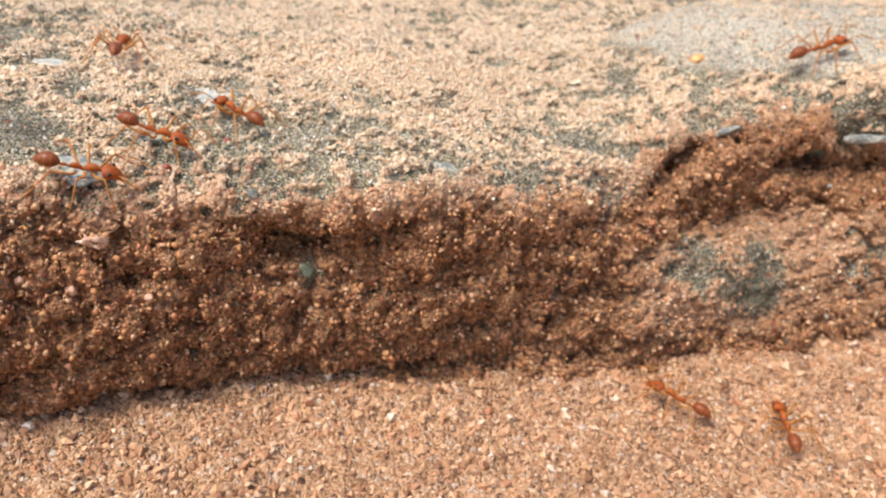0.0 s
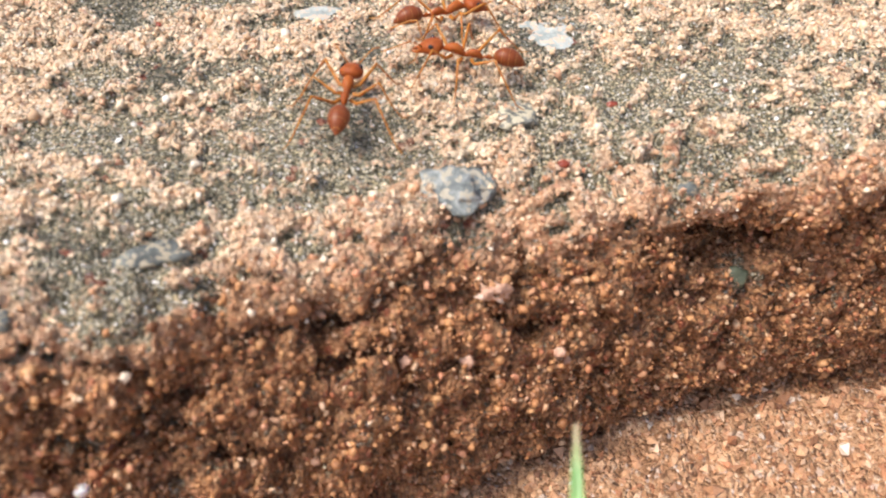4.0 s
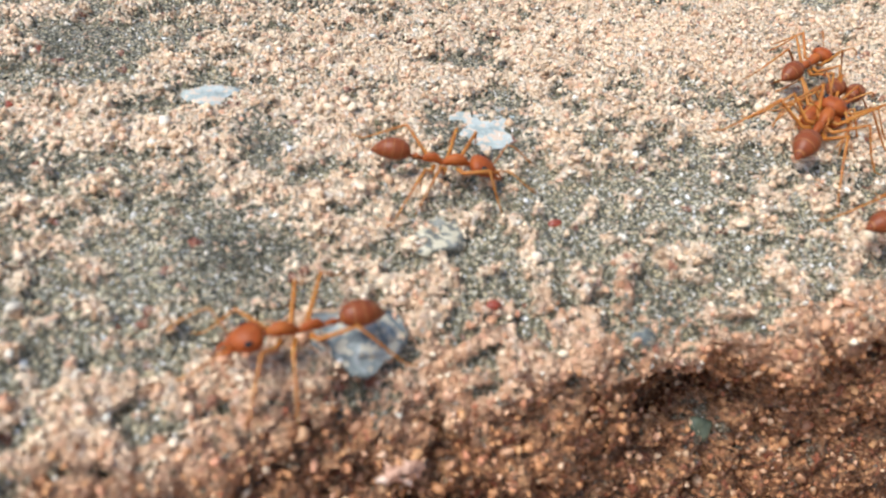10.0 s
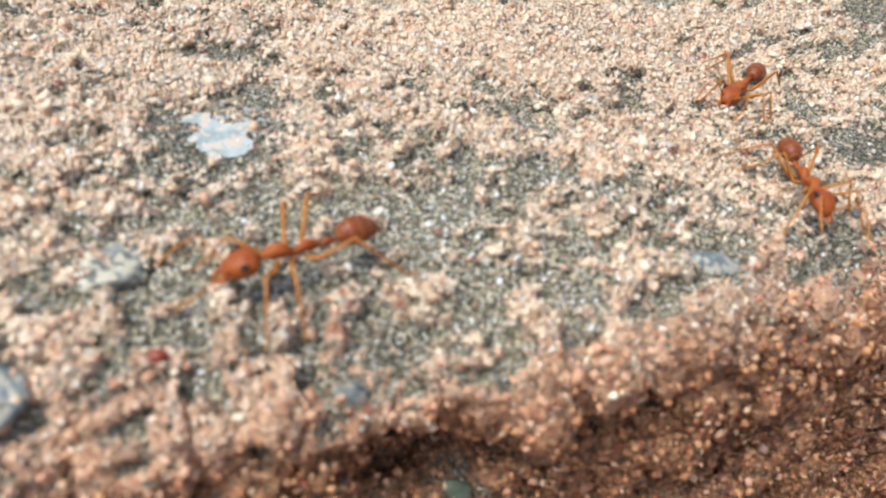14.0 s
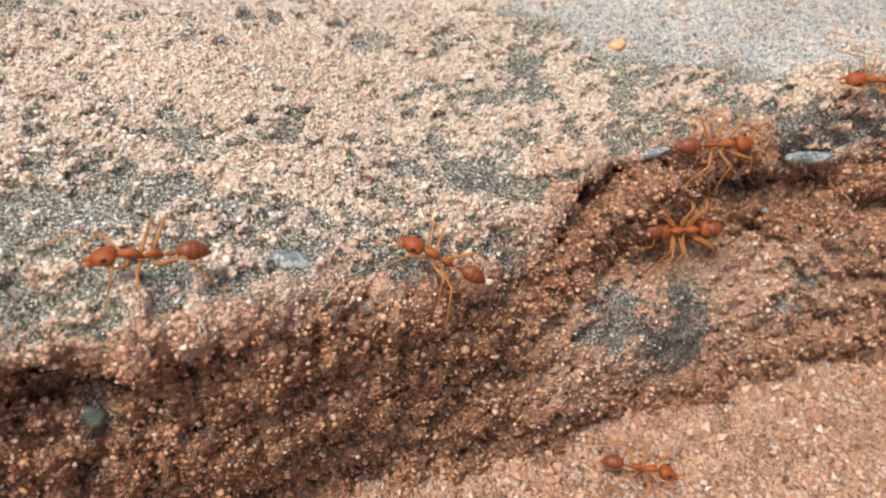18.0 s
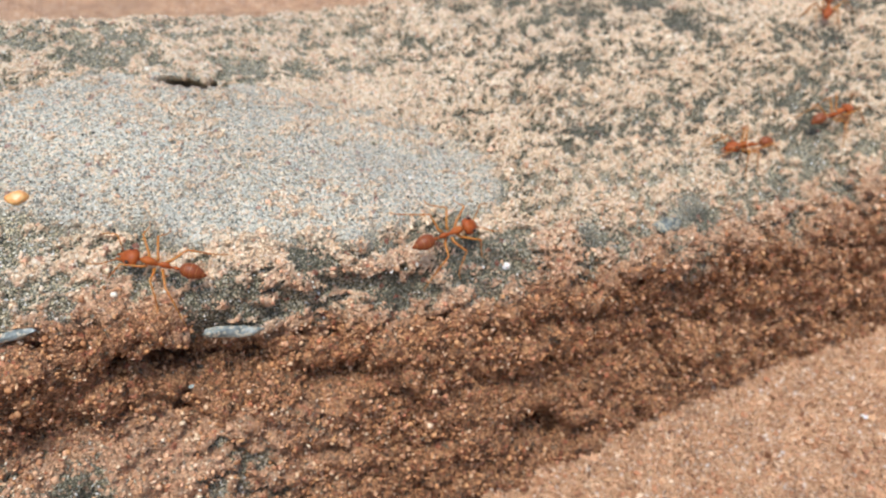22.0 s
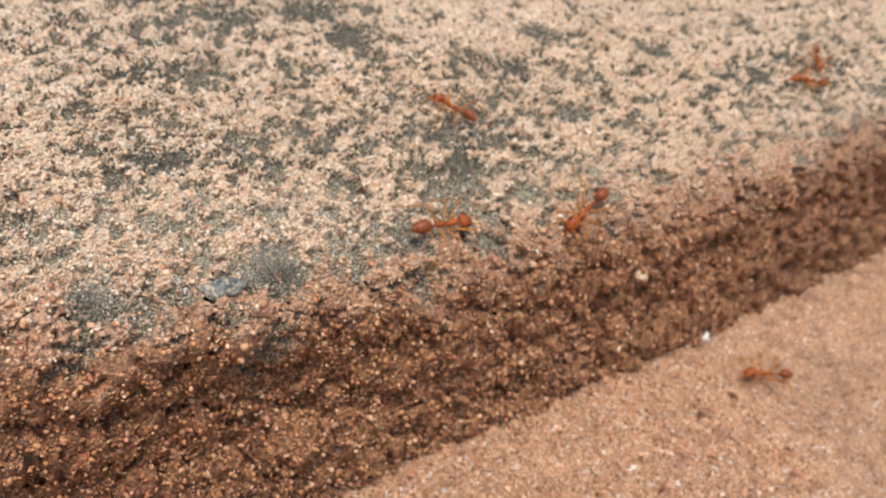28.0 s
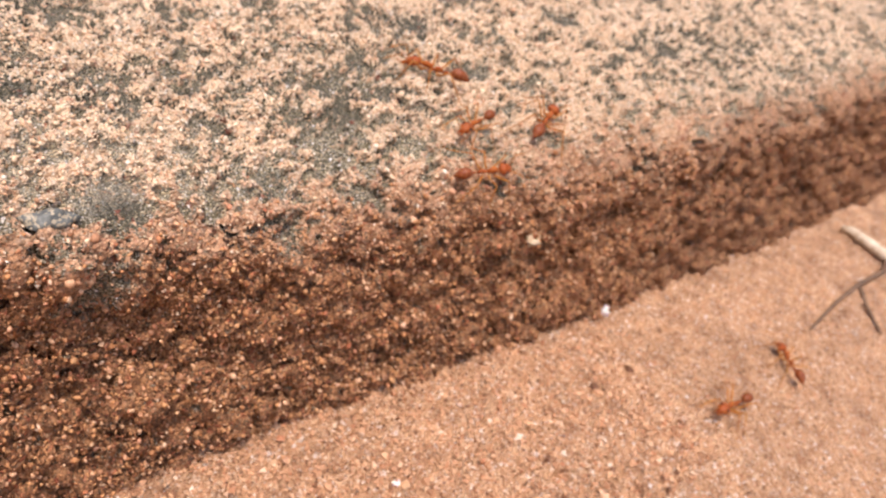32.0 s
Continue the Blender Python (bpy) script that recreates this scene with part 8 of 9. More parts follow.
        (25.00, 96.6, 6.9, -0.6, -40, 7, -178), (25.20, 82.9, 11.6, 1.0, -28, -2, 164), (25.35, 79.0, 13.2, 0.6, -25, 2, 161), (25.50, 74.8, 14.4, 0.6, -26, 9, 156),
        (25.74, 64.4, 16.8, -1.2, -23, 5, 177), (25.99, 55.1, 17.2, -2.0, -18, 4, 178), (26.23, 42.5, 13.3, -3.3, -15, -6, -179), (26.48, 30.3, 14.2, -1.1, -10, -17, -177),
        (26.72, 21.0, 13.1, 1.5, -5, -12, -178), (26.96, 10.7, 13.1, 3.3, -10, -6, -179), (27.21, -0.7, 13.9, 3.5, -10, -9, -178), (27.45, -11.2, 13.3, 6.4, -12, -6, -179),
        (27.69, -22.1, 13.3, 7.2, -13, -5, -179), (27.94, -32.7, 13.0, 8.1, -7, -6, -179), (28.18, -43.7, 12.7, 8.9, -11, -7, -179), (28.43, -54.2, 12.7, 9.9, -12, -4, -179),
        (28.67, -65.0, 12.6, 9.9, -9, 1, 174), (28.88, -74.3, 13.6, 9.4, -13, -2, 175), (29.09, -83.6, 14.7, 9.6, -10, 4, 173), (29.31, -92.9, 15.8, 8.9, -16, 2, 174),
        (32.00, -92.9, 15.8, 8.9, -16, 2, 174),
    ]),
    (23.0, 27.0, 1.14, [
        (0.00, 201.6, 105.3, -13.4, -2, -11, 0), (21.15, 201.6, 105.3, -13.4, 10, -5, -73), (21.27, 201.8, 101.7, -9.2, 7, -45, -82), (21.39, 202.1, 98.2, -4.9, 44, -84, -128),
        (21.62, 201.7, 97.1, 4.7, 32, -85, -118), (21.85, 201.1, 96.7, 14.0, 31, -82, -115), (21.97, 201.0, 91.6, 18.6, 18, -40, -105), (22.09, 201.0, 86.5, 23.3, 15, 3, -106),
        (22.31, 198.1, 77.6, 22.9, 19, -0, -107), (22.52, 196.0, 68.2, 21.9, 11, 7, -105), (22.74, 193.5, 58.9, 20.7, 14, 6, -105), (22.96, 191.0, 49.4, 19.4, 7, 4, -105),
        (23.18, 188.6, 40.1, 18.3, 15, 11, -104), (23.40, 186.0, 30.9, 17.3, 6, 12, -143), (23.60, 179.1, 25.7, 15.3, 8, 16, -143), (23.80, 172.1, 20.4, 13.4, 10, 13, -143),
        (24.00, 165.2, 15.3, 11.2, -12, 14, 153), (24.33, 164.5, 13.2, 10.4, -15, 8, 155), (24.67, 164.0, 11.2, 9.5, -18, 6, 156), (25.00, 163.1, 9.2, 9.0, -17, 8, 156),
        (25.20, 143.8, 11.9, 5.6, -3, 12, 171), (25.40, 130.8, 12.9, 4.0, -3, 9, 173), (25.60, 115.3, 11.4, 3.0, -9, 2, -180), (25.80, 103.5, 12.2, 2.5, -16, 0, -178),
        (26.00, 91.7, 12.8, 2.6, -14, -0, -176), (26.24, 81.5, 13.6, 1.3, -25, 7, 177), (26.47, 72.1, 15.0, -0.4, -23, 18, 173), (26.71, 61.3, 15.7, -2.1, -21, 5, 178),
        (26.95, 51.9, 12.9, -3.6, -22, 3, 179), (27.18, 38.4, 12.9, -3.0, -13, -7, -178), (27.42, 28.5, 11.8, -0.5, -14, -19, -175), (27.66, 17.8, 11.8, 2.1, -6, -9, -178),
        (27.89, 7.1, 11.5, 3.2, -7, -2, -179), (28.13, -3.6, 12.6, 4.4, -15, -17, -175), (28.37, -13.2, 10.5, 6.2, -14, -5, -178), (28.60, -22.7, 11.4, 7.0, -10, -5, -179),
        (28.84, -33.5, 11.0, 8.3, -3, -6, -179), (29.07, -43.7, 10.4, 8.7, -9, -3, -179), (29.31, -54.5, 10.4, 9.1, -6, -2, -179), (29.55, -65.0, 10.4, 9.2, -5, 1, 171),
        (29.76, -74.4, 12.0, 9.2, -8, -0, 171), (29.98, -83.9, 13.4, 9.4, -9, 6, 170), (30.20, -93.3, 14.8, 9.3, -15, -2, 172), (32.00, -93.3, 14.8, 9.3, -15, -2, 172),
    ]),
    (23.0, 32.0, 1.06, [
        (0.00, 199.7, 105.3, -14.2, -1, -10, 0), (21.12, 199.7, 105.3, -14.2, 9, -4, -73), (21.23, 200.3, 101.7, -9.5, 4, -45, -81), (21.35, 200.9, 98.1, -4.9, 30, -86, -116),
        (21.59, 199.4, 96.3, 4.6, 12, -80, -98), (21.83, 198.5, 96.4, 14.8, 23, -82, -107), (21.95, 199.1, 91.4, 19.1, 17, -40, -102), (22.06, 199.6, 86.5, 23.3, 15, 2, -103),
        (22.29, 197.0, 77.3, 22.6, 21, -0, -104), (22.51, 195.2, 67.5, 21.9, 12, 7, -102), (22.73, 193.4, 57.9, 20.6, 15, 4, -103), (22.95, 191.3, 48.5, 19.4, 9, 5, -102),
        (23.17, 188.9, 38.9, 18.5, 16, 10, -101), (23.39, 187.1, 29.4, 17.8, 10, 13, -143), (23.59, 180.2, 24.3, 15.5, 6, 16, -143), (23.80, 173.0, 18.9, 13.6, 4, 14, -143),
        (24.00, 166.3, 13.8, 10.9, -11, 14, 161), (24.50, 166.8, 15.8, 11.3, -11, 12, 153), (25.00, 166.8, 18.2, 11.7, -12, 14, 145), (25.25, 167.1, 19.5, 11.5, -20, 7, 111),
        (25.50, 166.0, 20.9, 11.7, -18, -4, 79), (26.00, 168.2, 20.9, 12.1, -18, -5, 73), (26.50, 166.5, 20.0, 11.5, -19, 3, 97), (28.50, 167.6, 18.8, 12.2, -19, 1, 97),
        (29.00, 166.3, 18.5, 11.5, -16, 12, 129), (29.50, 167.9, 20.8, 12.2, -10, 16, 143), (29.75, 167.0, 18.0, 11.5, -4, 21, -180), (30.00, 166.1, 15.1, 11.6, 7, 17, -142),
        (30.25, 166.5, 12.5, 10.2, 12, 15, -98), (30.50, 166.4, 9.8, 10.3, 18, 1, -58), (30.75, 166.5, 8.0, 9.9, 21, 5, -57), (31.00, 166.5, 6.2, 9.6, 20, 8, -57),
        (31.40, 167.6, 5.0, 9.2, 26, 2, -25), (31.60, 170.7, 3.5, 8.6, 27, 9, -15), (31.80, 173.9, 0.9, 8.2, 40, -7, -17), (32.00, 176.6, -1.1, 8.1, 45, -17, -18),
    ]),
    (24.0, 32.0, 1.18, [
        (0.00, 209.5, 105.3, -11.7, -2, -15, 0), (22.06, 209.5, 105.3, -11.7, 12, -8, -63), (22.18, 208.9, 101.6, -7.2, -0, -45, -74), (22.30, 208.3, 98.0, -2.6, -17, -83, -75),
        (22.54, 210.5, 96.7, 7.2, -33, -86, -59), (22.78, 209.0, 96.7, 17.8, -3, -71, -86), (23.02, 210.5, 86.5, 26.2, 13, -8, -99), (23.25, 209.2, 76.4, 25.5, 17, 5, -96),
        (23.48, 208.2, 66.3, 24.7, 16, 6, -96), (23.71, 207.6, 56.0, 24.1, 19, 6, -96), (23.94, 205.6, 46.4, 23.4, 16, -1, -98), (24.17, 204.4, 36.4, 22.6, 11, 6, -96),
        (24.40, 204.0, 26.3, 21.0, 10, 18, -142), (24.60, 197.0, 21.0, 19.0, 7, 14, -143), (24.80, 190.1, 16.5, 17.0, -2, 12, -143), (25.00, 183.2, 10.7, 15.4, -15, 5, 152),
        (25.25, 188.6, 12.0, 16.2, -14, 4, 159), (25.50, 194.2, 13.2, 17.1, -17, 8, 165), (25.75, 199.2, 13.5, 18.8, -15, 11, 172), (26.00, 204.0, 14.9, 20.4, -12, 16, 178),
        (26.25, 205.8, 15.0, 20.8, -11, 18, 179), (26.50, 207.4, 14.5, 21.4, -8, 15, 179), (26.75, 212.5, 13.4, 22.2, -13, 10, 177), (27.00, 217.4, 11.3, 22.7, -12, 15, 171),
        (27.25, 222.4, 9.8, 24.1, -16, 10, 168), (27.50, 227.5, 8.2, 25.0, -16, 9, 164), (27.75, 232.0, 7.3, 25.4, -18, 6, 161), (28.00, 237.6, 5.5, 26.2, -19, 4, 157),
        (28.25, 243.1, 4.2, 27.3, -23, 8, 151), (28.50, 247.4, 2.3, 28.7, -19, -0, 150), (28.75, 241.6, 1.3, 26.0, -24, 7, 152), (29.00, 235.2, 0.0, 24.0, -18, 7, 157),
        (29.33, 233.5, 0.4, 23.3, -26, 3, 162), (29.67, 231.1, 0.1, 22.7, -28, 3, 165), (30.00, 229.2, 0.3, 22.4, -27, 7, 166), (30.25, 213.4, 5.3, 20.3, -22, 7, 164),
        (30.50, 197.6, 10.5, 17.8, -18, 9, 160), (30.75, 187.2, 11.7, 15.7, -15, 5, 157), (31.00, 176.7, 12.8, 13.5, -11, 8, 152), (31.50, 178.3, 13.3, 14.3, -13, 5, 138),
        (32.00, 178.2, 13.2, 14.1, -14, 4, 131),
    ]),
    (26.0, 32.0, 1.18, [
        (0.00, 211.6, 105.3, -11.1, -2, -14, 0), (23.78, 211.6, 105.3, -11.1, 12, -8, -64), (23.90, 211.4, 101.5, -6.7, -1, -45, -75), (24.02, 211.1, 97.6, -2.2, -25, -83, -69),
        (24.25, 211.7, 96.3, 7.5, -10, -85, -80), (24.49, 212.8, 96.7, 17.2, -12, -77, -82), (24.72, 212.3, 86.5, 26.0, 15, -10, -100), (24.95, 210.1, 76.2, 26.2, 19, 5, -96),
        (25.18, 210.1, 66.0, 25.1, 15, 8, -96), (25.42, 207.7, 55.8, 24.0, 19, 6, -96), (25.65, 207.9, 46.3, 23.8, 15, -2, -98), (25.88, 206.6, 35.4, 22.7, 14, 5, -97),
        (26.11, 204.7, 25.1, 21.3, 15, 8, -96), (26.34, 204.1, 15.6, 20.2, -0, 17, -140), (26.56, 197.2, 9.8, 16.8, -3, 23, -140), (26.78, 190.3, 3.9, 13.4, -8, 23, -140),
        (27.00, 183.3, -2.0, 9.9, -40, 8, -178), (27.30, 180.9, -1.6, 9.3, -26, 8, -172), (27.60, 178.5, -0.8, 9.2, -24, 24, -173), (27.90, 176.3, 0.1, 8.1, -33, 34, -173),
        (28.20, 173.7, 0.9, 7.5, -30, 28, -161), (28.50, 171.6, 1.5, 6.8, -21, 30, -154), (28.75, 170.1, 0.7, 6.1, -29, 27, -157), (29.00, 168.5, -0.3, 5.3, -29, 26, -162),
        (29.50, 168.2, -0.1, 5.4, -32, 21, -168), (29.75, 168.7, -1.5, 3.3, -35, 21, -170), (30.00, 169.1, -3.2, 1.7, -44, 21, -172), (30.25, 169.9, -2.9, -2.3, -62, 22, -177),
        (30.50, 170.7, -2.6, -6.2, -61, 23, 176), (30.75, 159.4, -1.5, -2.4, -56, -5, -174), (31.00, 148.0, -0.5, 2.0, -41, -15, 168), (31.20, 141.2, 2.3, 2.4, -29, -9, 165),
        (31.40, 134.2, 5.3, 2.5, -24, 1, 162), (31.55, 127.3, 6.0, 2.0, -19, -2, 164), (31.70, 120.3, 6.8, 1.2, -24, 4, 162), (32.00, 120.3, 6.8, 1.2, -24, 4, 162),
    ]),
    (27.5, 32.0, 1.00, [
        (0.00, 266.0, 105.3, 0.9, -3, -8, 0), (12.56, 266.0, 105.3, 0.9, 3, -8, -38), (25.12, 266.0, 105.3, 0.9, 7, -4, -76), (25.22, 265.8, 101.7, 4.8, 5, -45, -83),
        (25.32, 265.7, 98.1, 8.8, 33, -84, -116), (25.52, 265.9, 97.5, 17.2, 18, -85, -105), (25.72, 266.7, 96.5, 25.0, -14, -87, -79), (25.93, 265.0, 95.8, 35.3, 11, -67, -92),
        (26.13, 265.7, 86.5, 41.6, 21, -3, -104), (26.37, 263.3, 76.4, 41.3, 17, 4, -101), (26.60, 261.5, 65.9, 40.5, 13, 4, -101), (26.83, 260.3, 56.3, 39.6, 11, 6, -101),
        (27.07, 257.8, 46.0, 38.4, 19, 1, -102), (27.30, 255.8, 35.6, 37.3, 10, 7, -101), (27.54, 254.3, 25.6, 35.3, 15, 13, -99), (27.77, 252.5, 15.6, 32.9, -2, 25, -135),
        (28.02, 245.1, 8.3, 29.2, 0, 22, -135), (28.26, 238.5, 1.4, 24.8, 0, 23, -135), (28.50, 231.7, -5.5, 20.5, -31, 17, 168), (28.75, 214.9, -5.1, 15.5, -38, 17, 174),
        (29.00, 198.3, -5.0, 10.2, -57, 20, 178), (29.25, 186.6, -1.4, 10.2, -39, -2, 167), (29.50, 175.2, 2.6, 10.0, -22, 2, 139), (30.00, 177.3, 3.4, 10.9, -23, 1, 138),
        (30.25, 180.5, 4.1, 11.6, -22, -2, 148), (30.50, 183.7, 4.7, 12.4, -29, 4, 155), (30.75, 180.3, 4.3, 11.6, -21, 4, 157), (31.00, 176.8, 4.1, 11.3, -20, 9, 156),
        (31.50, 179.0, 4.9, 11.8, -24, 1, 149), (32.00, 178.5, 4.1, 11.5, -13, 16, -168),
    ]),
    (0.0, 1.5, 1.00, [
        (0.00, 44.5, -9.4, -28.4, 4, -12, 130), (0.25, 46.2, -10.4, -28.9, 2, -11, 124), (0.50, 48.1, -11.6, -29.2, 1, -13, 119), (0.56, 48.7, -14.3, -29.8, -9, -10, 175),
        (0.63, 49.2, -17.1, -30.4, -12, -0, -131), (0.69, 49.8, -19.8, -31.0, -6, 8, -76), (0.89, 52.0, -27.9, -32.0, -4, 8, -76), (1.08, 54.0, -36.0, -33.9, -4, 11, -77),
        (1.27, 55.9, -44.2, -35.5, -11, 6, -90), (1.52, 56.1, -55.1, -37.2, -4, 1, -89), (1.76, 56.0, -65.7, -37.2, -7, 3, -89), (2.00, 56.3, -76.4, -37.7, -5, 1, -89),
        (2.24, 56.4, -87.1, -38.5, -5, 5, -89), (2.49, 56.5, -97.8, -39.3, -6, 2, -89), (2.73, 56.9, -108.6, -39.4, -5, 3, -89), (2.97, 56.8, -119.3, -40.6, -5, 5, -89),
        (3.22, 56.9, -130.0, -41.4, -5, 4, -89), (32.00, 56.9, -130.0, -41.4, -5, 4, -89),
    ]),
    (0.0, 1.6, 1.04, [
        (0.00, 55.6, -13.6, -30.9, 3, -5, 74), (0.30, 54.9, -15.4, -30.9, 6, -3, 66), (0.60, 54.0, -17.1, -31.2, 5, -0, 59), (0.71, 55.3, -21.6, -32.1, 1, 6, -7),
        (0.82, 56.6, -26.2, -33.1, -6, 5, -73), (1.03, 59.2, -35.1, -35.0, -4, 13, -74), (1.25, 61.8, -44.2, -36.8, -5, 7, -91), (1.49, 61.7, -54.9, -37.2, -4, 2, -90),
        (1.74, 61.7, -65.7, -37.8, -5, 6, -91), (1.98, 61.5, -76.4, -38.7, -7, 2, -90), (2.22, 61.4, -87.1, -39.2, -5, 3, -90), (2.47, 61.4, -97.8, -39.7, -7, 2, -90),
        (2.71, 61.2, -108.6, -40.0, -8, 4, -91), (2.95, 61.1, -119.3, -41.1, -6, 5, -91), (3.19, 61.1, -130.0, -41.7, -6, 3, -90), (32.00, 61.1, -130.0, -41.7, -6, 3, -90),
    ]),
    (16.5, 20.6, 1.03, [
        (0.00, 40.4, -130.0, -39.2, 2, 7, 0), (7.35, 40.4, -130.0, -39.2, 6, 4, 45), (14.69, 40.4, -130.0, -39.2, 7, -2, 88), (14.94, 40.7, -119.3, -38.8, 7, -3, 88),
        (15.18, 41.2, -108.5, -38.1, 5, -4, 88), (15.42, 41.4, -97.8, -37.2, 5, -4, 88), (15.67, 41.7, -87.1, -36.4, 8, -1, 89), (15.91, 41.9, -76.3, -36.1, 9, -4, 88),
        (16.15, 42.5, -65.5, -35.9, 5, -2, 88), (16.39, 42.2, -54.8, -35.2, 3, -1, 88), (16.64, 43.0, -44.2, -33.9, 13, -9, 78), (16.85, 45.0, -35.0, -32.6, 10, -6, 78),
        (17.07, 46.8, -25.7, -31.6, 9, -7, 78), (17.28, 48.9, -16.3, -30.2, 9, -7, 78), (17.39, 49.8, -11.8, -29.5, 12, 1, 28), (17.50, 50.8, -7.3, -28.8, 7, 9, -22),
        (18.00, 51.7, -7.2, -29.1, 7, 8, -25), (18.60, 50.7, -6.2, -29.1, 9, 10, -24), (19.00, 51.9, -7.5, -29.0, 9, 7, -17), (19.30, 54.2, -5.6, -29.0, 7, 10, -21),
        (19.60, 56.5, -3.7, -29.0, 1, 4, -25), (19.84, 58.3, -13.7, -31.2, 1, 11, -79), (20.08, 60.3, -24.0, -33.0, -2, 4, -79), (20.31, 62.2, -34.1, -34.9, -2, 11, -79),
        (20.55, 64.3, -44.2, -37.1, -4, 9, -84), (20.80, 65.5, -54.9, -38.0, -9, 3, -83), (21.04, 66.9, -65.7, -38.5, -3, 4, -83), (21.29, 68.2, -76.4, -39.6, -4, 5, -83),
        (21.53, 69.7, -87.1, -40.1, -2, 1, -83), (21.78, 70.7, -97.9, -40.3, -7, 4, -83), (22.02, 72.0, -108.6, -41.6, -6, 6, -83), (22.27, 73.3, -119.3, -42.6, -5, 5, -83),
        (22.51, 74.6, -130.0, -43.4, -5, 4, -83), (32.00, 74.6, -130.0, -43.4, -5, 4, -83),
    ]),
    (24.0, 32.0, 1.18, [
        (0.00, 166.7, -130.0, -33.4, 3, -12, -1), (11.19, 166.7, -130.0, -33.4, -7, -11, 45), (22.38, 166.7, -130.0, -33.4, -12, -3, 90), (22.62, 166.7, -119.2, -32.9, -13, -4, 90),
        (22.86, 166.6, -108.5, -31.8, -12, -4, 90), (23.11, 167.0, -97.8, -31.7, -11, -3, 90), (23.35, 166.6, -87.1, -30.5, -8, -3, 90), (23.59, 166.5, -76.4, -30.3, -11, -3, 90),
        (23.84, 166.6, -65.6, -30.0, -9, -2, 90), (24.08, 166.5, -55.0, -29.0, -9, -6, 91), (24.32, 166.0, -44.2, -27.1, -11, -11, 74), (24.55, 168.9, -34.7, -25.4, -5, -13, 75),
        (24.77, 171.2, -25.4, -23.0, -7, -9, 74), (25.00, 173.8, -16.0, -21.1, -14, 2, 139), (25.25, 179.8, -15.5, -20.1, -16, 2, 142), (25.50, 185.6, -14.9, -19.1, -12, -3, 146),
        (25.75, 191.5, -14.5, -17.9, -14, 7, 147), (26.00, 197.4, -13.9, -16.9, -13, 8, 150), (26.31, 200.0, -14.9, -16.3, -14, 8, 149), (26.62, 202.6, -15.6, -16.0, -14, 6, 149),
        (26.94, 205.3, -16.6, -15.5, -16, 7, 148), (27.25, 207.9, -17.6, -14.9, -18, 8, 147), (27.56, 210.4, -18.7, -14.5, -16, 6, 147), (27.88, 213.3, -19.8, -13.8, -12, 10, 146),
        (28.19, 215.7, -20.7, -13.1, -14, 8, 146), (28.50, 218.3, -21.7, -12.5, -12, 8, 145), (28.75, 220.8, -20.2, -11.7, -12, 9, 161), (29.00, 223.3, -18.7, -10.8, -11, 11, 177),
        (29.25, 226.2, -18.8, -10.3, -10, 10, 171), (29.50, 229.2, -18.9, -9.8, -12, 10, 164), (29.75, 232.1, -19.2, -8.8, -13, 6, 158), (30.00, 234.9, -19.3, -8.2, -15, 6, 151),
        (30.25, 233.3, -22.1, -9.7, -16, -2, 128), (30.50, 232.7, -25.5, -10.2, -13, -5, 102), (30.75, 231.5, -28.4, -11.0, -9, -11, 77), (31.00, 230.4, -31.5, -11.4, -1, -15, 52),
        (31.50, 232.7, -32.2, -11.2, -4, -13, 57), (32.00, 235.0, -32.8, -10.8, -7, -13, 62),
    ]),
    (27.5, 32.0, 1.18, [
        (0.00, 221.0, -130.0, -22.6, 3, -14, -1), (13.05, 221.0, -130.0, -22.6, -8, -12, 46), (26.10, 221.0, -130.0, -22.6, -14, -3, 90), (26.35, 220.9, -119.3, -22.1, -12, -4, 91),
        (26.59, 220.6, -108.5, -21.2, -13, -4, 91), (26.83, 220.4, -97.8, -20.5, -12, -2, 90), (27.08, 220.9, -87.1, -19.9, -11, -4, 91), (27.32, 220.7, -76.4, -19.5, -9, -3, 90),
        (27.56, 220.8, -65.7, -18.4, -11, -3, 90), (27.81, 220.2, -54.8, -17.5, -6, -9, 91), (28.05, 220.2, -44.2, -16.4, -5, -15, 66), (28.27, 224.2, -35.2, -13.9, -8, -10, 65),
        (28.39, 226.1, -30.9, -12.4, -12, -5, 108), (28.50, 228.0, -26.7, -10.9, -12, 3, 151), (29.00, 229.3, -26.0, -10.6, -12, -0, 127), (30.00, 230.3, -28.0, -11.0, -14, -4, 100),
        (30.25, 234.1, -28.4, -10.2, -7, -13, 64), (30.50, 237.9, -28.9, -9.6, 4, -10, 28), (30.75, 241.8, -29.1, -9.0, 8, -9, -9), (31.00, 245.5, -29.5, -8.0, 15, -7, -46),
        (31.25, 238.1, -30.3, -9.8, 10, 5, -80), (31.50, 230.8, -31.3, -11.5, 9, 12, -115), (31.75, 223.5, -31.5, -13.5, 0, 11, -152), (32.00, 216.0, -32.8, -14.7, -9, 9, 172),
    ]),
]
FIRST_ANT = ant()
HERD = [FIRST_ANT] + [copy_thing(FIRST_ANT, Matrix()) for _ in ANTS[1:]]


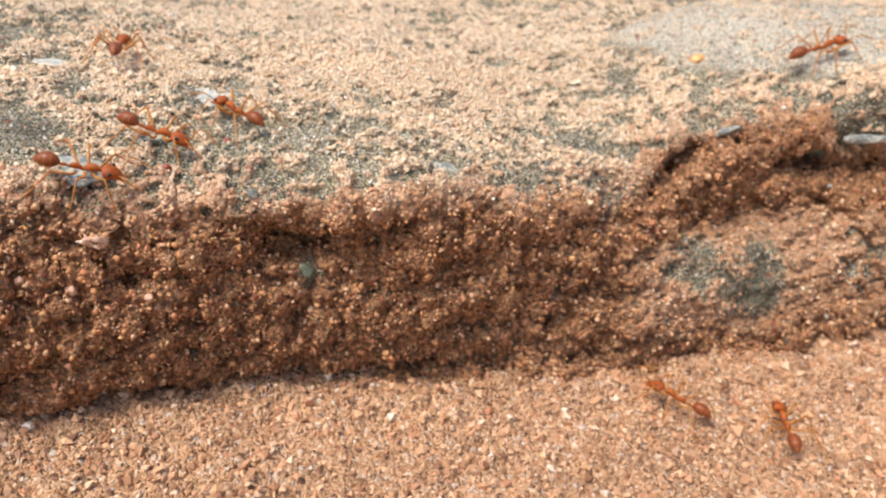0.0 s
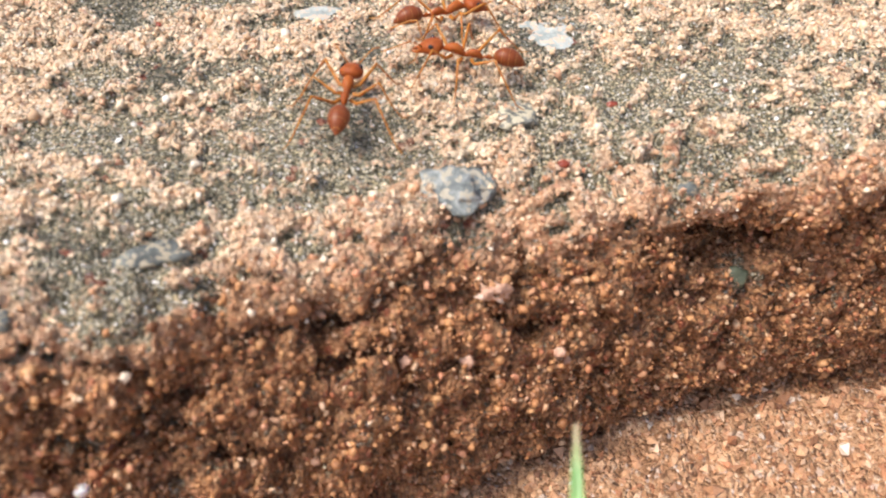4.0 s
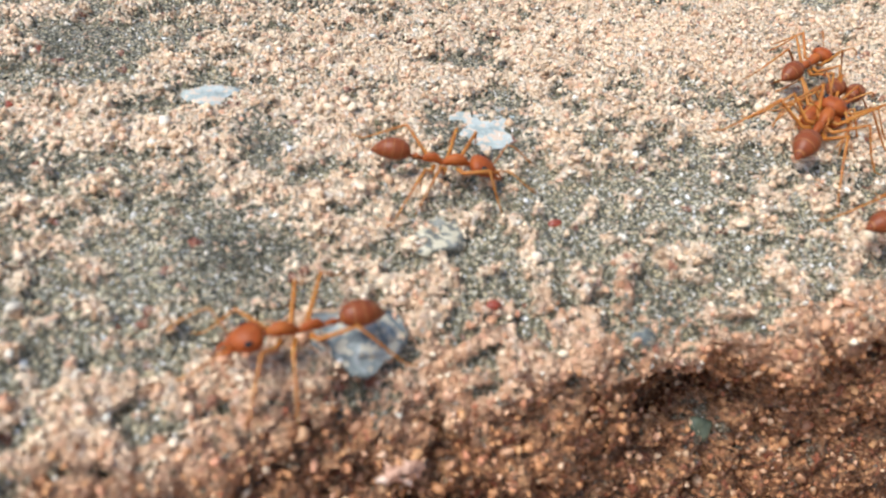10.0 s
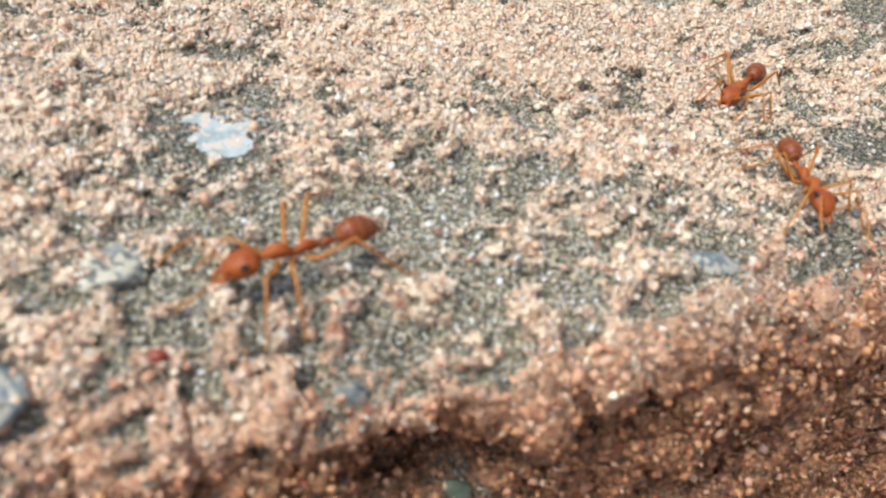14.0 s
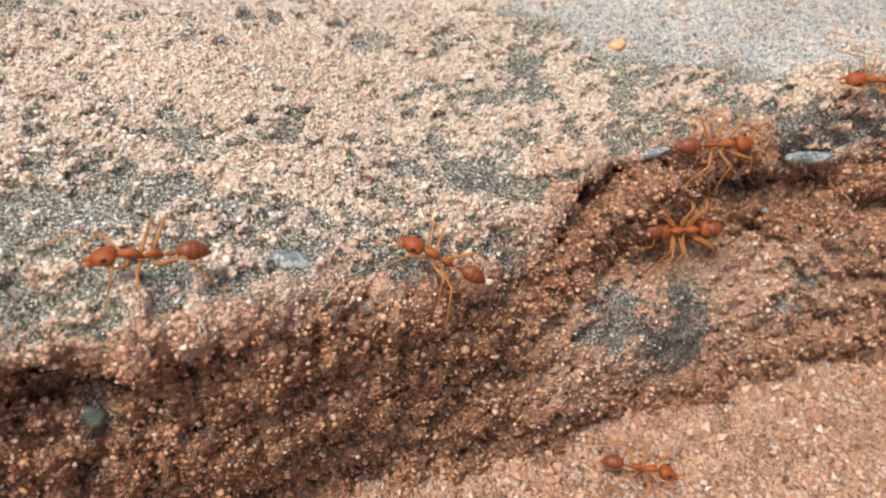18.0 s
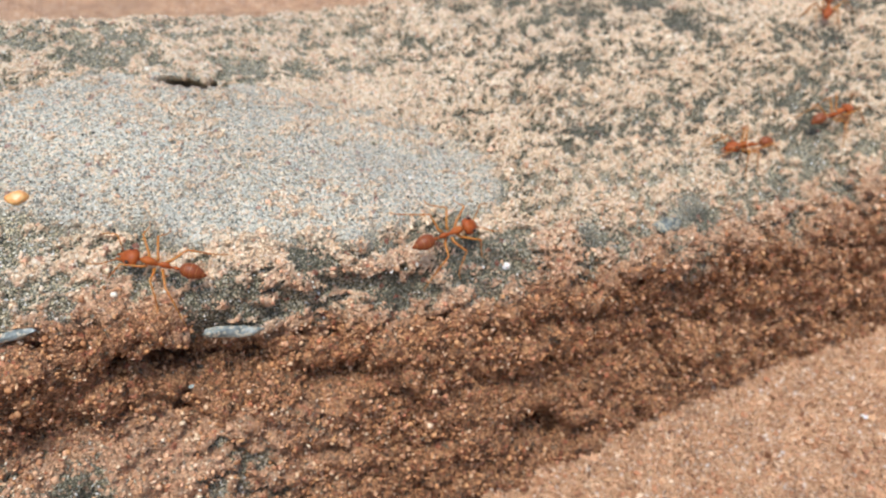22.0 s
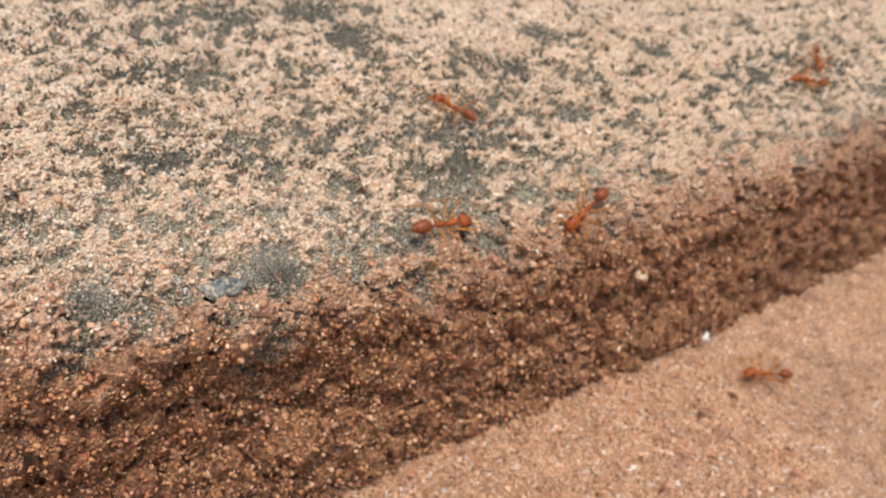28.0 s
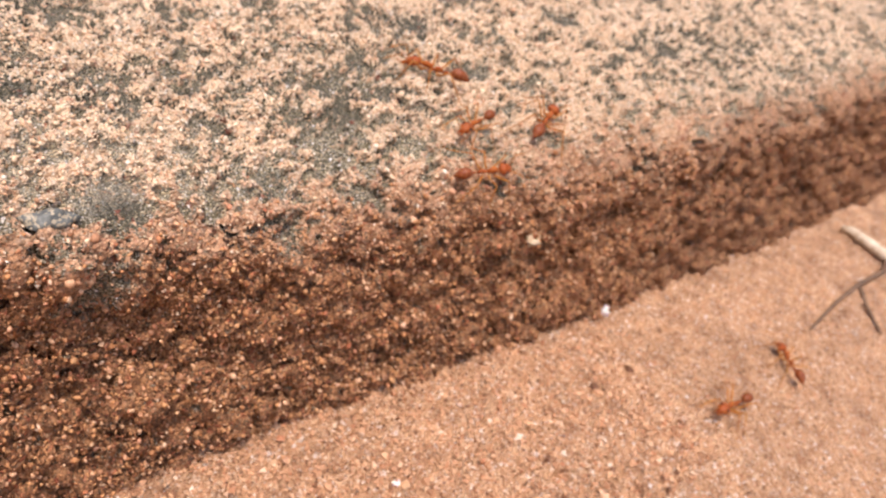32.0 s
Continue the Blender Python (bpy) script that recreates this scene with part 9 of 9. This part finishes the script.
def morsel():
    """Food in the jaws of one ant."""
    husk = plain_material("husk", [(0.3, (0.30, 0.15, 0.04)), (0.6, (0.66, 0.48, 0.22))], 1600, 0.4, 0.4, 0.0001, spots=(1500, 0.7, (0.02, 0.015, 0.012)))
    bm = bmesh.new()
    lump(bm, (0.55, 0.5, 0.45), 5, 0.3)
    root = new("food_morsel")
    part("husk", bm, husk, root)
    bm = bmesh.new()
    tube(bm, [(0.35, 0.2, 0.2), (0.62, 0.3, 0.34), (0.75, 0.1, 0.30)], [0.18, 0.16, 0.04], 8)
    part("tip", bm, EYE, root, "black glossy tip")
    return tagged(root, "small yellow-brown insect scrap held in an ant's jaws", "insect scrap")


MORSEL = morsel()
CARRIER = 13


def spot(rows, t):
    """Place between rows at t."""
    for a, b in zip(rows, rows[1:]):
        if a[0] <= t <= b[0]:
            k = (t - a[0]) / max(b[0] - a[0], 1e-6)
            return Vector([a[n] + (b[n] - a[n]) * k for n in (1, 2, 3)])
    return Vector(rows[-1][1:4])


def motions():
    gait = random.Random(8)
    for thing, (begin, end, size, rows) in zip(HERD, ANTS):
        thing.scale = (size, size, size)
        walk(thing, [(t, pose(x * MM, y * MM, z * MM, a, b, c)) for t, x, y, z, a, b, c in rows])
        legs = sorted((o for o in thing.children if o.name.startswith("leg")), key=lambda o: (o.location.y < 0, -o.location.x))
        steps = int((end - begin) / 0.1)
        phase = gait.random() < 0.5
        for n, leg in enumerate(legs):
            right, row = divmod(n, 3)
            hip = Vector((HIPS[row][0], HIPS[row][1] * (-1 if right else 1), HIPS[row][2])) * MM
            splay = gait.uniform(-7, 7)
            keys = []
            for k in range(steps + 1):
                t = begin + 0.1 * k
                pace = (spot(rows, min(t + 0.1, 32)) - spot(rows, max(t - 0.1, 0))).length / 0.2
                swing = 17 * min(1.0, pace / 18)
                sign = 1 if (k + row + right + phase) % 2 else -1
                side = -1 if right else 1
                lift = max(0.0, sign) * 6 * min(1.0, pace / 18)
                keys.append((t, Matrix.Translation(hip) @ pose(0, 0, 0, lift * side, 0, (sign * swing + splay) * side)))
            if keys[0][0] > 0.04:
                keys.insert(0, (0, keys[0][1]))
            if keys[-1][0] < 31.96:
                keys.append((32, keys[-1][1]))
            walk(leg, keys)
    rest = BLADE.matrix_world.copy()
    sway = [(0, -2.6, 0), (0.15, -0.9, 0), (0.35, 0, 0), (2.5, 0, 0), (32, 0, 0)]
    walk(BLADE, [(t, Matrix.Translation(Vector((x, y, 0)) * MM) @ rest) for t, x, y in sway])
    offset = Matrix.Translation(Vector((3.95, 0.1, 0.85)) * MM * ANTS[CARRIER][2])
    walk(MORSEL, [(t, pose(x * MM, y * MM, z * MM, a, b, c) @ offset) for t, x, y, z, a, b, c in ANTS[CARRIER][3]])


motions()
